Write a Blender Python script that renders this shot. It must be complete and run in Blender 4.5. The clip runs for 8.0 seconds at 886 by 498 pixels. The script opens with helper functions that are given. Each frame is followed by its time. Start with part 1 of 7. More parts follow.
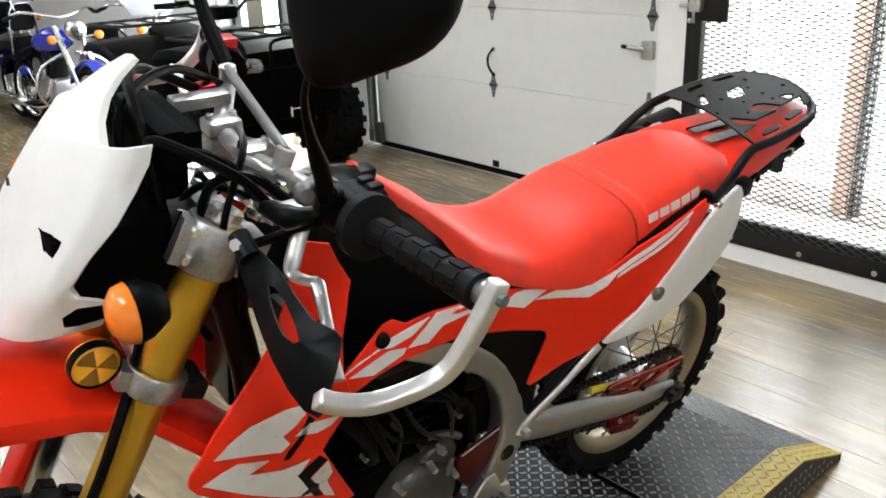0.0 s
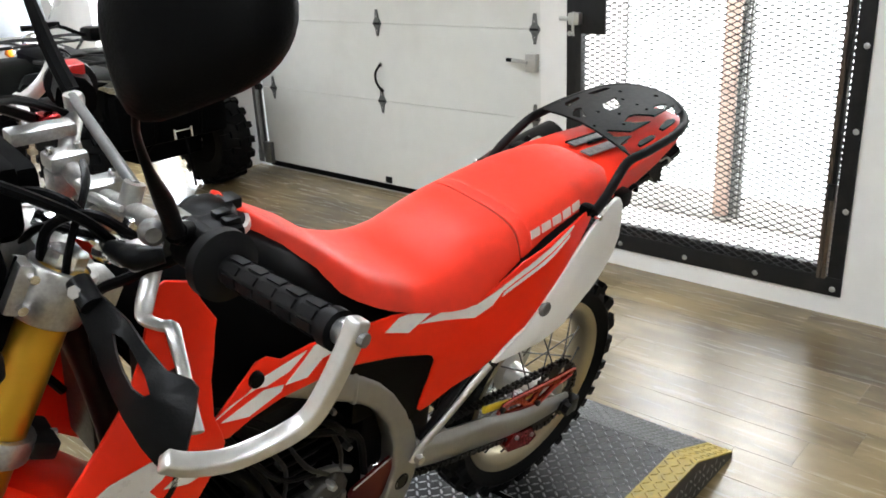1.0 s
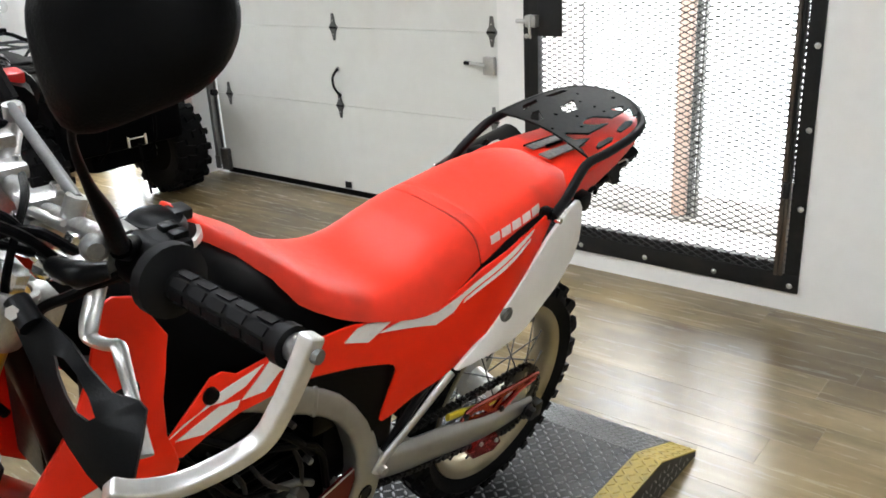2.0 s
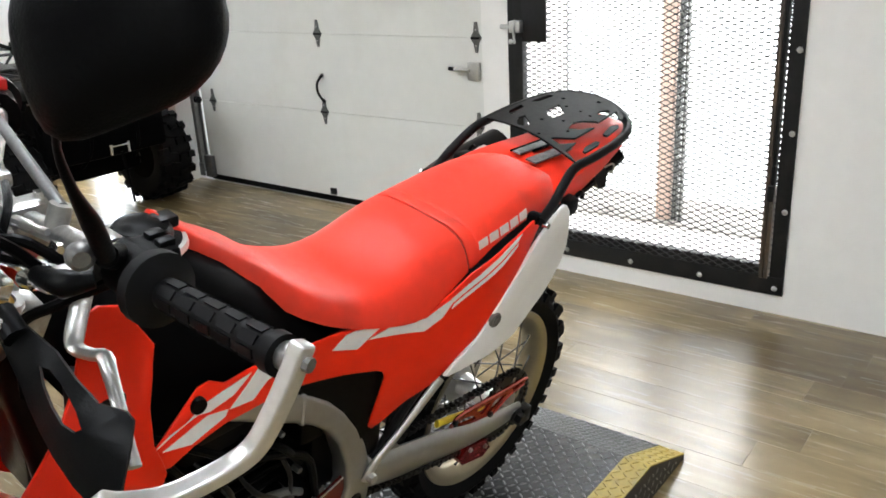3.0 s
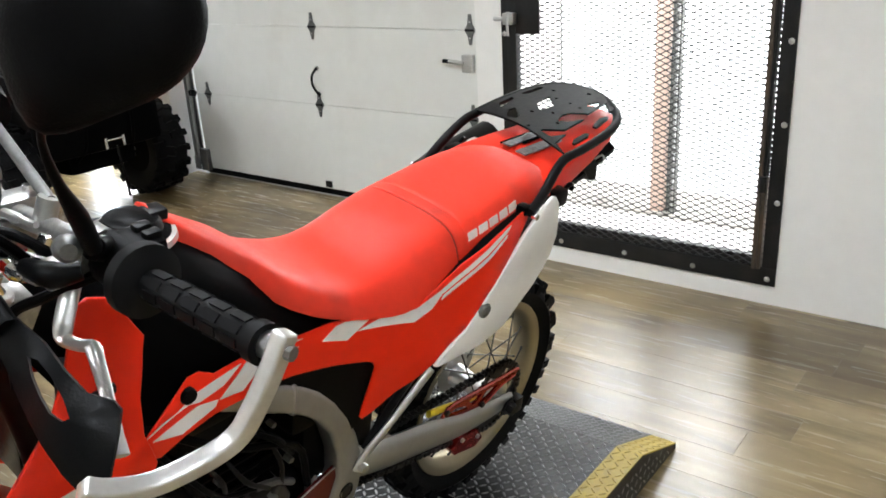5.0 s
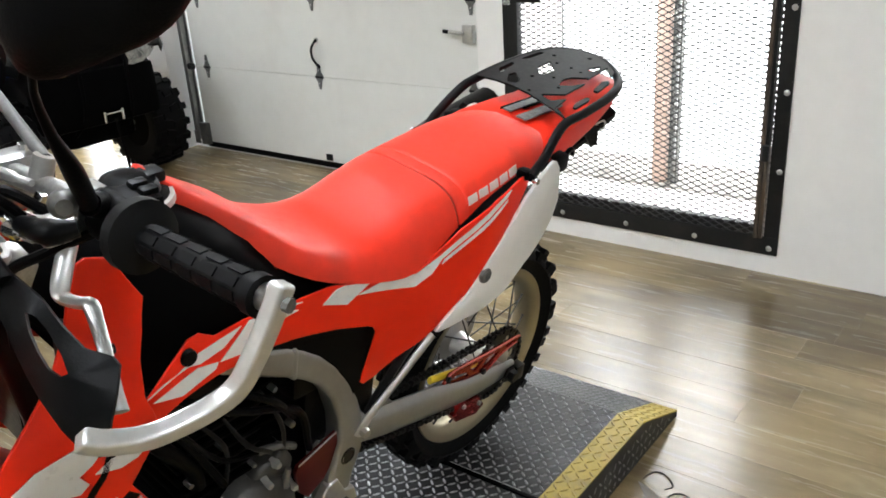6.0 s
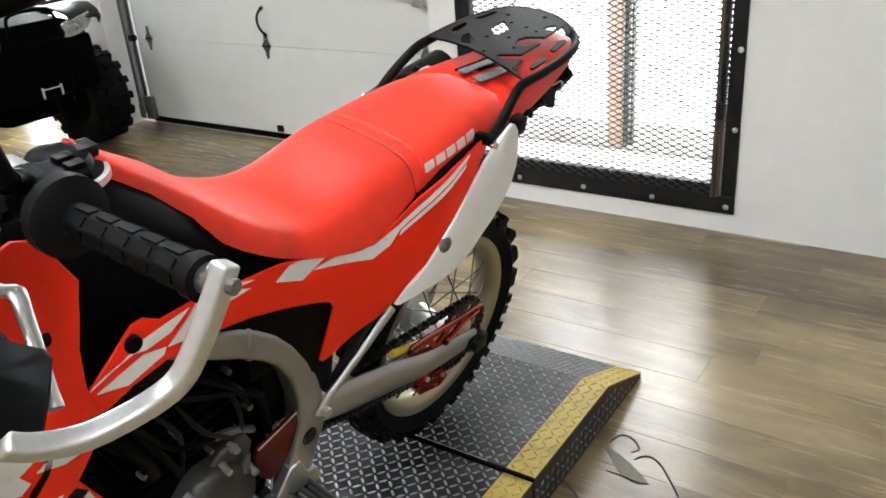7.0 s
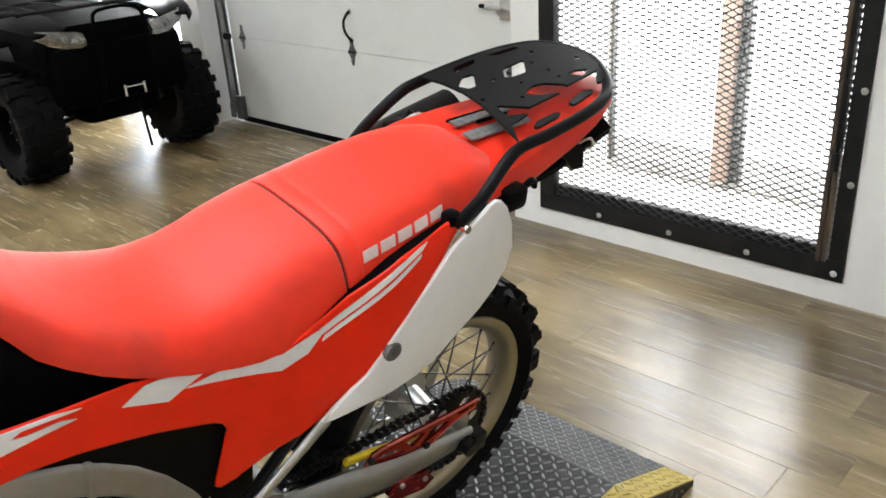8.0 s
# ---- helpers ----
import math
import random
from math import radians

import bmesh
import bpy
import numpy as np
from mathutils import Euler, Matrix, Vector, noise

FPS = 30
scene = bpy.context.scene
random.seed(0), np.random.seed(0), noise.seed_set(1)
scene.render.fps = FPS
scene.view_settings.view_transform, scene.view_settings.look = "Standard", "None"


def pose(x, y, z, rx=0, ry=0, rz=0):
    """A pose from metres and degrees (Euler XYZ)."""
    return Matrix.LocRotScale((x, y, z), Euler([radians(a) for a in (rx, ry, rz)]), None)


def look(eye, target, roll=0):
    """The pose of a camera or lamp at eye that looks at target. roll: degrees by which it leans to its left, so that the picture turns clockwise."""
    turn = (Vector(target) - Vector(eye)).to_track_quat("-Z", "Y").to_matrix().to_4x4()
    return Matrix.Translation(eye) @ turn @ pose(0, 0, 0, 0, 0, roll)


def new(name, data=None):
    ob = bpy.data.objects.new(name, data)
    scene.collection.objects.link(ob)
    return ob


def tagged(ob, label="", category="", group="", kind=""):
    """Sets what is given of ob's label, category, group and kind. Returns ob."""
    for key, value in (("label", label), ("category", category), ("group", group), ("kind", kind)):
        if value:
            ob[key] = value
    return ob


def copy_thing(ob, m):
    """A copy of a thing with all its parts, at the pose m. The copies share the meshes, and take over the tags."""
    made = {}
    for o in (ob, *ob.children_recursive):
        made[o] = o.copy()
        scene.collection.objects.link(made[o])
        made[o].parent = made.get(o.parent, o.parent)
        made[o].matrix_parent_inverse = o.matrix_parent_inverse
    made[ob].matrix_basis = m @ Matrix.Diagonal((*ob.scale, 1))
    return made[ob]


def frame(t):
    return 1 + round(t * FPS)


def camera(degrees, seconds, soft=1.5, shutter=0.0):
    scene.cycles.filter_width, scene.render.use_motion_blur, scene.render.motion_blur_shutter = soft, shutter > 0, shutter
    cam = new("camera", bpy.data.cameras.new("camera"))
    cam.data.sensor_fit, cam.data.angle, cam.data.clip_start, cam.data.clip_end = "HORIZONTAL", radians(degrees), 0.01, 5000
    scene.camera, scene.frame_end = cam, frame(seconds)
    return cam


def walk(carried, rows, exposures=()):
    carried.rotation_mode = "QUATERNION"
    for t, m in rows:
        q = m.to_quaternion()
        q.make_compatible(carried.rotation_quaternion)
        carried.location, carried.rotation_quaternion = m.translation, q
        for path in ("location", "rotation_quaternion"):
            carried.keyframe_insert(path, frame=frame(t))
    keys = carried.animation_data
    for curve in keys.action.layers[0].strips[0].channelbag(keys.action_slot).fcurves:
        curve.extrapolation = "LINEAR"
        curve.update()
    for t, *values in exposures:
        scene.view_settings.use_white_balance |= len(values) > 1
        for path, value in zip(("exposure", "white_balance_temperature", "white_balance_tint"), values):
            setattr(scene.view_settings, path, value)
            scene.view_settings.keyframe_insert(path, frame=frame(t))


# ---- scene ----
cam = camera(55.8, 8.0, soft=1.7)
PATH = [
    (0, (3.602, -3.26, 1.455), (2.19, -2.04, 0.736), -2.5),
    (0.5, (3.599, -3.227, 1.451), (2.275, -1.911, 0.734), -2.1),
    (1, (3.596, -3.201, 1.454), (2.341, -1.809, 0.756), -2.8),
    (1.5, (3.588, -3.188, 1.452), (2.369, -1.769, 0.745), -2.9),
    (2, (3.586, -3.181, 1.452), (2.399, -1.73, 0.757), -3.0),
    (3.5, (3.577, -3.18, 1.449), (2.417, -1.702, 0.765), -3.1),
    (4, (3.579, -3.182, 1.448), (2.42, -1.705, 0.759), -2.8),
    (4.2, (3.586, -3.182, 1.454), (2.441, -1.7, 0.752), -3.1),
    (5.5, (3.599, -3.18, 1.446), (2.439, -1.71, 0.744), -3.4),
    (6, (3.6, -3.181, 1.431), (2.452, -1.727, 0.677), -3.7),
    (6.5, (3.59, -3.196, 1.438), (2.45, -1.718, 0.72), -4.7),
    (7, (3.568, -3.142, 1.411), (2.516, -1.656, 0.582), -4.5),
    (7.5, (3.571, -2.901, 1.407), (2.282, -1.584, 0.63), -3.2),
    (8, (3.548, -2.697, 1.398), (2.268, -1.392, 0.586), -3.6),
]
walk(cam, [(t, look(eye, target, roll)) for t, eye, target, roll in PATH])

# ---------------------------------------------------------------- world and light
CEIL = 2.95
world = bpy.data.worlds.new("world")
scene.world = world
world.use_nodes = True
_wn = world.node_tree.nodes
_bg = _wn["Background"]
_sky = _wn.new("ShaderNodeTexSky")
_sky.sky_type = "NISHITA"
_sky.sun_disc = False
_sky.sun_elevation, _sky.sun_rotation = radians(35), radians(200)
world.node_tree.links.new(_sky.outputs[0], _bg.inputs[0])
_bg.inputs[1].default_value = 0.12
scene.view_settings.exposure = 0.84


def area_lamp(name, m, sx, sy, watts, colour=(1, 1, 1)):
    d = bpy.data.lights.new(name, "AREA")
    d.shape, d.size, d.size_y, d.energy, d.color = "RECTANGLE", sx, sy, watts, colour
    ob = new(name, d)
    ob.matrix_world = m
    return ob


# daylight high in the entry's window and in the glazed opening behind the quad bike
area_lamp("gate_daylight", pose(2.35, 1.26, 1.92, -90, 0, 0), 2.2, 1.3, 100, (0.95, 0.98, 1.0))
area_lamp("window_daylight", pose(-2.31, 0.70, 1.55, -90, 0, 0), 1.5, 1.1, 55, (0.95, 0.98, 1.0))

# ---------------------------------------------------------------- materials
MATS = {}


def mat(name, colour, rough=0.5, metal=0.0, var=0.12, scale=6.0, bump=0.0, bscale=80.0, coat=0.0, rvar=0.12, spec=0.5, stain=None, stain_amt=0.0, stain_scale=3.0, piece=0.0, stretch=None):
    """A surface with two scales of variation in colour and gloss, and a fine relief."""
    m = bpy.data.materials.new(name)
    m.use_nodes = True
    nt = m.node_tree
    N, K = nt.nodes, nt.links
    b = N["Principled BSDF"]
    tc = N.new("ShaderNodeTexCoord")
    src = tc.outputs["Object"]
    if stretch:
        mp = N.new("ShaderNodeMapping")
        mp.inputs["Scale"].default_value = stretch
        K.new(src, mp.inputs[0])
        src = mp.outputs[0]
    n1 = N.new("ShaderNodeTexNoise")
    n1.inputs["Scale"].default_value, n1.inputs["Detail"].default_value = scale, 5
    n2 = N.new("ShaderNodeTexNoise")
    n2.inputs["Scale"].default_value, n2.inputs["Detail"].default_value = scale * 9, 6
    K.new(src, n1.inputs["Vector"]), K.new(src, n2.inputs["Vector"])
    add = N.new("ShaderNodeMath")
    add.operation = "ADD"
    K.new(n1.outputs["Fac"], add.inputs[0]), K.new(n2.outputs["Fac"], add.inputs[1])
    mr = N.new("ShaderNodeMapRange")
    mr.inputs["From Min"].default_value, mr.inputs["From Max"].default_value = 0.6, 1.4
    mr.inputs["To Min"].default_value, mr.inputs["To Max"].default_value = 1 - var, 1 + var
    K.new(add.outputs[0], mr.inputs["Value"])
    val = mr.outputs[0]
    if piece:
        oi = N.new("ShaderNodeObjectInfo")
        pr = N.new("ShaderNodeMapRange")
        pr.inputs["To Min"].default_value, pr.inputs["To Max"].default_value = 1 - piece, 1 + piece
        K.new(oi.outputs["Random"], pr.inputs["Value"])
        mu = N.new("ShaderNodeMath")
        mu.operation = "MULTIPLY"
        K.new(val, mu.inputs[0]), K.new(pr.outputs[0], mu.inputs[1])
        val = mu.outputs[0]
    vm = N.new("ShaderNodeVectorMath")
    vm.operation = "SCALE"
    vm.inputs[0].default_value = colour
    K.new(val, vm.inputs["Scale"])
    out = vm.outputs[0]
    if stain:
        n3 = N.new("ShaderNodeTexNoise")
        n3.inputs["Scale"].default_value, n3.inputs["Detail"].default_value = stain_scale, 8
        K.new(src, n3.inputs["Vector"])
        m3 = N.new("ShaderNodeMapRange")
        m3.inputs["From Min"].default_value, m3.inputs["From Max"].default_value = 0.52, 0.72
        m3.inputs["To Max"].default_value = stain_amt
        K.new(n3.outputs["Fac"], m3.inputs["Value"])
        mx = N.new("ShaderNodeMix")
        mx.data_type = "RGBA"
        K.new(m3.outputs[0], mx.inputs[0]), K.new(out, mx.inputs[6])
        mx.inputs[7].default_value = (*stain, 1)
        out = mx.outputs[2]
    K.new(out, b.inputs["Base Color"])
    r = N.new("ShaderNodeMapRange")
    r.inputs["From Min"].default_value, r.inputs["From Max"].default_value = 0.3, 0.7
    r.inputs["To Min"].default_value, r.inputs["To Max"].default_value = max(0.03, rough - 0.3 * rvar), min(1, rough + 0.3 * rvar)
    K.new(n2.outputs["Fac"], r.inputs["Value"]), K.new(r.outputs[0], b.inputs["Roughness"])
    b.inputs["Metallic"].default_value = metal
    b.inputs["Specular IOR Level"].default_value = spec
    b.inputs["Coat Weight"].default_value = coat
    b.inputs["Coat Roughness"].default_value = 0.12
    if bump:
        nb = N.new("ShaderNodeTexNoise")
        nb.inputs["Scale"].default_value, nb.inputs["Detail"].default_value = bscale, 6
        K.new(src, nb.inputs["Vector"])
        bp = N.new("ShaderNodeBump")
        bp.inputs["Strength"].default_value, bp.inputs["Distance"].default_value = bump, 0.002
        K.new(nb.outputs["Fac"], bp.inputs["Height"]), K.new(bp.outputs[0], b.inputs["Normal"])
    MATS[name] = m
    return m


def glow(name, colour, strength):
    m = bpy.data.materials.new(name)
    m.use_nodes = True
    b = m.node_tree.nodes["Principled BSDF"]
    b.inputs["Base Color"].default_value = (*colour, 1)
    b.inputs["Emission Color"].default_value = (*colour, 1)
    b.inputs["Emission Strength"].default_value = strength
    b.inputs["Roughness"].default_value = 0.9
    return m


M_WALL = mat("painted_wall", (0.81, 0.795, 0.76), 0.55, var=0.04, scale=1.5, bump=0.25, bscale=55)
M_DOOR = mat("door_paint", (0.72, 0.72, 0.68), 0.42, var=0.04, scale=1.2, bump=0.15, bscale=300, stain=(0.5, 0.47, 0.4), stain_amt=0.25, stain_scale=2.2)
M_FARWALL = mat("dark_unseen_wall", (0.13, 0.125, 0.12), 0.7, var=0.12, scale=2)
M_CEIL = mat("ceiling_paint", (0.66, 0.655, 0.64), 0.8, var=0.04, bump=0.1)
M_STEEL_BLK = mat("black_steel", (0.009, 0.009, 0.0095), 0.42, 0.0, var=0.3, scale=8, bump=0.2, spec=0.28, stain=(0.05, 0.042, 0.033), stain_amt=0.25, stain_scale=7)
M_MESH = mat("mesh_steel", (0.05, 0.05, 0.052), 0.5, 0.2, var=0.3, scale=12)
M_RUST = mat("rusty_brown_steel", (0.06, 0.045, 0.032), 0.55, 0.1, stain=(0.13, 0.075, 0.035), stain_amt=0.7, stain_scale=6, var=0.35, scale=12, bump=0.3)
M_GALV = mat("galvanised_steel", (0.52, 0.52, 0.5), 0.38, 0.9, var=0.15, scale=20, rvar=0.15)
M_CHROME = mat("chrome", (0.76, 0.76, 0.76), 0.22, 1.0, var=0.05, scale=10, rvar=0.04)
M_ALU = mat("cast_aluminium", (0.64, 0.64, 0.63), 0.37, 0.95, var=0.1, scale=14, rvar=0.06)
M_CLAMP = mat("dull_clamp_alloy", (0.40, 0.395, 0.385), 0.34, 0.95, var=0.28, scale=24, bump=0.12, bscale=220, stain=(0.10, 0.095, 0.085), stain_amt=0.55, stain_scale=22)
M_SILVER = mat("silver_frame_paint", (0.35, 0.345, 0.33), 0.36, 0.8, var=0.10, scale=7, bump=0.08, bscale=300, coat=0.15, stain=(0.34, 0.30, 0.25), stain_amt=0.25, stain_scale=9)
M_DARKMETAL = mat("dark_engine_metal", (0.009, 0.009, 0.0095), 0.40, 0.5, spec=0.25, var=0.3, scale=16, bump=0.2, stain=(0.03, 0.027, 0.024), stain_amt=0.4, stain_scale=11)
# cast grey taken down so the engine's shade lies in its colour
M_CASE = mat("dull_cast_case", (0.065, 0.062, 0.057), 0.42, 0.6, var=0.25, scale=22, bump=0.25, bscale=180, stain=(0.03, 0.026, 0.02), stain_amt=0.5, stain_scale=14)
M_GOLD = mat("gold_anodised", (0.62, 0.36, 0.035), 0.36, 0.9, var=0.04, scale=9, rvar=0.04)
M_RED = mat("red_plastic", (0.80, 0.022, 0.005), 0.34, spec=0.20, var=0.06, scale=4, bump=0.05, bscale=350, coat=0.05, rvar=0.08)
M_REDTAIL = mat("dull_red_plastic", (0.84, 0.030, 0.010), 0.45, spec=0.28, var=0.08, scale=5, bump=0.05, bscale=350)
M_SEAT = mat("red_seat_vinyl", (0.80, 0.034, 0.012), 0.50, spec=0.30, var=0.10, scale=5, bump=0.22, bscale=650, rvar=0.12, stain=(0.26, 0.030, 0.018), stain_amt=0.62, stain_scale=5.5)
_sb = M_SEAT.node_tree.nodes["Principled BSDF"]
_sb.inputs["Sheen Weight"].default_value, _sb.inputs["Sheen Roughness"].default_value = 0.10, 0.35
M_SEAMDARK = mat("seam_thread", (0.09, 0.007, 0.005), 0.7, var=0.2, scale=40)
M_MARK = mat("pale_print", (0.60, 0.50, 0.46), 0.45, var=0.10, scale=90)
M_WHITE = mat("white_plastic", (0.80, 0.79, 0.76), 0.36, var=0.04, scale=4, bump=0.05, bscale=350, rvar=0.08, stain=(0.5, 0.46, 0.4), stain_amt=0.2, stain_scale=7)
M_DECAL = mat("white_decal", (0.72, 0.72, 0.70), 0.3, var=0.04, scale=9)
M_BLKPLASTIC = mat("black_plastic", (0.0018, 0.0018, 0.0020), 0.40, spec=0.06, var=0.2, scale=9, bump=0.2, bscale=400)
M_MATT = mat("matt_black", (0.0013, 0.0013, 0.0014), 0.6, spec=0.025, var=0.3, scale=9)
M_GREYPLASTIC = mat("charcoal_plastic", (0.0026, 0.0028, 0.0031), 0.38, spec=0.11, var=0.15, scale=9, bump=0.15, bscale=400)
M_RUBBER = mat("tyre_rubber", (0.0035, 0.0035, 0.0037), 0.65, spec=0.10, var=0.3, scale=9, bump=0.3, bscale=160)
M_GRIP = mat("grip_rubber", (0.0035, 0.0035, 0.0038), 0.5, spec=0.12, var=0.2, scale=20, bump=0.2)
M_RIM = mat("champagne_rim", (0.36, 0.31, 0.21), 0.34, 0.7, var=0.07, scale=8)
M_CHAIN = mat("chain_steel", (0.022, 0.021, 0.02), 0.38, 0.75, var=0.3, scale=40)
M_YELLOW = mat("yellow_paint", (0.56, 0.42, 0.075), 0.5, var=0.16, scale=9, bump=0.2, stain=(0.16, 0.14, 0.09), stain_amt=0.6, stain_scale=18)
M_SPOKE = mat("spoke_steel", (0.09, 0.09, 0.09), 0.35, 0.8, var=0.15, scale=20)
M_HINGE = mat("dull_hinge_steel", (0.16, 0.16, 0.155), 0.42, 0.75, var=0.3, scale=25)
M_CHAINYEL = mat("yellow_slider", (0.75, 0.55, 0.02), 0.4, var=0.1)
M_REDANO = mat("red_anodised", (0.34, 0.012, 0.012), 0.25, 0.8, var=0.12, scale=12)
# paler red that paints the highlight on the chain guard's bevel
M_REDEDGE = mat("pale_red_highlight", (0.62, 0.16, 0.14), 0.3, 0.7, var=0.2, scale=60)
# shaded copy of the red anodising, for the guard beside the engine
M_REDDARK = mat("shaded_red_anodised", (0.10, 0.006, 0.006), 0.34, 0.6, var=0.2, scale=14)
M_RACK = mat("satin_black_steel", (0.0045, 0.0045, 0.005), 0.46, spec=0.11, var=0.25, scale=12, bump=0.1)
M_PLATE = mat("diamond_plate_paint", (0.009, 0.0094, 0.0105), 0.45, 0.15, var=0.22, scale=7, bump=0.15, stain=(0.12, 0.12, 0.12), stain_amt=0.4, stain_scale=9)
M_AMBER = mat("amber_lens", (0.8, 0.20, 0.01), 0.2, var=0.1, coat=0.4)
M_REFLECT = mat("amber_reflector", (0.85, 0.36, 0.01), 0.22, var=0.12, scale=60, coat=0.5)
M_AMBERDARK = mat("dark_amber", (0.20, 0.085, 0.006), 0.25, var=0.15, scale=60, coat=0.4)
M_OLIVE = mat("fender_plastic", (0.0018, 0.0021, 0.0018), 0.40, var=0.15, scale=5, spec=0.035)
# strong mottling paints the glints of the lens facets into its colour
M_LENS = mat("headlight_lens", (0.30, 0.30, 0.29), 0.16, 0.92, var=0.9, scale=28, bump=1.0, bscale=38, coat=0.6)
M_KERB = mat("stained_concrete", (0.34, 0.33, 0.31), 0.8, var=0.25, scale=7, bump=0.3, stain=(0.09, 0.08, 0.07), stain_amt=0.85, stain_scale=6)
M_LUG = mat("worn_lug_steel", (0.32, 0.32, 0.325), 0.30, 0.7, var=0.35, scale=30)
M_YLUG = mat("worn_yellow_lug", (0.50, 0.36, 0.06), 0.42, var=0.25, scale=40, stain=(0.10, 0.085, 0.05), stain_amt=0.6, stain_scale=30)
M_WOOD = mat("pale_timber", (0.60, 0.44, 0.37), 0.6, var=0.2, scale=9, stretch=(8, 8, 0.6), bump=0.2)
M_CONC = mat("concrete", (0.5, 0.48, 0.45), 0.75, var=0.15, scale=5, bump=0.3, stain=(0.2, 0.18, 0.16), stain_amt=0.6, stain_scale=5)
M_BLUE = mat("blue_paint", (0.015, 0.03, 0.32), 0.2, var=0.06, coat=0.6)
M_TINT = mat("smoked_plastic", (0.33, 0.35, 0.38), 0.2, var=0.1, coat=0.3)
M_PAPER = mat("grey_label", (0.15, 0.15, 0.15), 0.45, var=0.7, scale=110)
M_SKY = glow("outdoor_white", (0.93, 0.975, 1.0), 0.95)
M_SKYWIN = glow("outdoor_bright", (0.93, 0.97, 1.0), 6.0)
M_TORN = mat("torn_backing", (0.30, 0.27, 0.23), 0.8, var=0.2, scale=30)
M_LIP = mat("torn_edge", (0.07, 0.05, 0.03), 0.7, var=0.2, scale=30)


def wood_floor(name, piece):
    """Vinyl planks: grey-brown oak grain that runs along x, each plank of its own tone."""
    m = bpy.data.materials.new(name)
    m.use_nodes = True
    nt = m.node_tree
    N, K = nt.nodes, nt.links
    b = N["Principled BSDF"]
    geo = N.new("ShaderNodeNewGeometry")
    if piece:
        rnd = N.new("ShaderNodeObjectInfo").outputs["Random"]
    else:
        rnd = geo.outputs["Random Per Island"]
    wn = N.new("ShaderNodeTexWhiteNoise")
    wn.noise_dimensions = "1D"
    K.new(rnd, wn.inputs["W"])
    sc = N.new("ShaderNodeVectorMath")
    sc.operation = "SCALE"
    sc.inputs["Scale"].default_value = 37.0
    K.new(wn.outputs["Color"], sc.inputs[0])
    ad = N.new("ShaderNodeVectorMath")
    K.new(geo.outputs["Position"], ad.inputs[0]), K.new(sc.outputs[0], ad.inputs[1])

    def grain(sx, sy, detail, dist):
        mp = N.new("ShaderNodeMapping")
        mp.inputs["Scale"].default_value = (sx, sy, 1)
        n = N.new("ShaderNodeTexNoise")
        n.inputs["Scale"].default_value, n.inputs["Detail"].default_value, n.inputs["Distortion"].default_value = 1.0, detail, dist
        K.new(ad.outputs[0], mp.inputs[0]), K.new(mp.outputs[0], n.inputs["Vector"])
        return n.outputs["Fac"]

    broad, fine = grain(1.7, 7.5, 4, 1.2), grain(4, 60, 5, 0.8)
    mx = N.new("ShaderNodeMath")
    mx.operation = "MULTIPLY_ADD"
    mx.inputs[1].default_value = 0.05
    K.new(fine, mx.inputs[0]), K.new(broad, mx.inputs[2])
    tone = N.new("ShaderNodeMath")
    tone.operation = "MULTIPLY_ADD"
    tone.inputs[1].default_value = 0.22
    K.new(rnd, tone.inputs[0]), K.new(mx.outputs[0], tone.inputs[2])
    cr = N.new("ShaderNodeValToRGB")
    e = cr.color_ramp.elements
    e[0].position, e[0].color = 0.36, (0.130, 0.091, 0.041, 1)
    e[1].position, e[1].color = 1.02, (0.40, 0.318, 0.170, 1)
    e2 = e.new(0.62)
    e2.color = (0.232, 0.170, 0.081, 1)
    e3 = e.new(0.80)
    e3.color = (0.310, 0.237, 0.121, 1)
    K.new(tone.outputs[0], cr.inputs[0])
    # trodden-in dirt in broad soft patches
    dn = N.new("ShaderNodeTexNoise")
    dn.inputs["Scale"].default_value, dn.inputs["Detail"].default_value, dn.inputs["Roughness"].default_value = 1.1, 7, 0.62
    K.new(geo.outputs["Position"], dn.inputs["Vector"])
    dr = N.new("ShaderNodeMapRange")
    dr.inputs["From Min"].default_value, dr.inputs["From Max"].default_value = 0.38, 0.64
    dr.inputs["To Min"].default_value, dr.inputs["To Max"].default_value = 1.16, 0.56
    K.new(dn.outputs["Fac"], dr.inputs["Value"])
    ds = N.new("ShaderNodeVectorMath")
    ds.operation = "SCALE"
    K.new(cr.outputs[0], ds.inputs[0]), K.new(dr.outputs[0], ds.inputs["Scale"]), K.new(ds.outputs[0], b.inputs["Base Color"])
    rr = N.new("ShaderNodeMapRange")
    rr.inputs["To Min"].default_value, rr.inputs["To Max"].default_value = 0.20, 0.32
    K.new(fine, rr.inputs["Value"]), K.new(rr.outputs[0], b.inputs["Roughness"])
    b.inputs["Coat Weight"].default_value, b.inputs["Coat Roughness"].default_value = 0.38, 0.28
    bp = N.new("ShaderNodeBump")
    bp.inputs["Strength"].default_value, bp.inputs["Distance"].default_value = 0.04, 0.0008
    K.new(fine, bp.inputs["Height"]), K.new(bp.outputs[0], b.inputs["Normal"])
    return m


M_PLANK = wood_floor("vinyl_plank", True)
M_PLANKS = wood_floor("vinyl_planks_far", False)

# ---------------------------------------------------------------- mesh helpers


def put(name, bm, material, smooth=False):
    me = bpy.data.meshes.new(name)
    bmesh.ops.recalc_face_normals(bm, faces=bm.faces)
    if smooth:
        for f in bm.faces:
            f.smooth = True
    bm.to_mesh(me)
    bm.free()
    me.materials.append(material)
    if smooth:
        me.set_sharp_from_angle(angle=radians(42))
    return new(name, me)


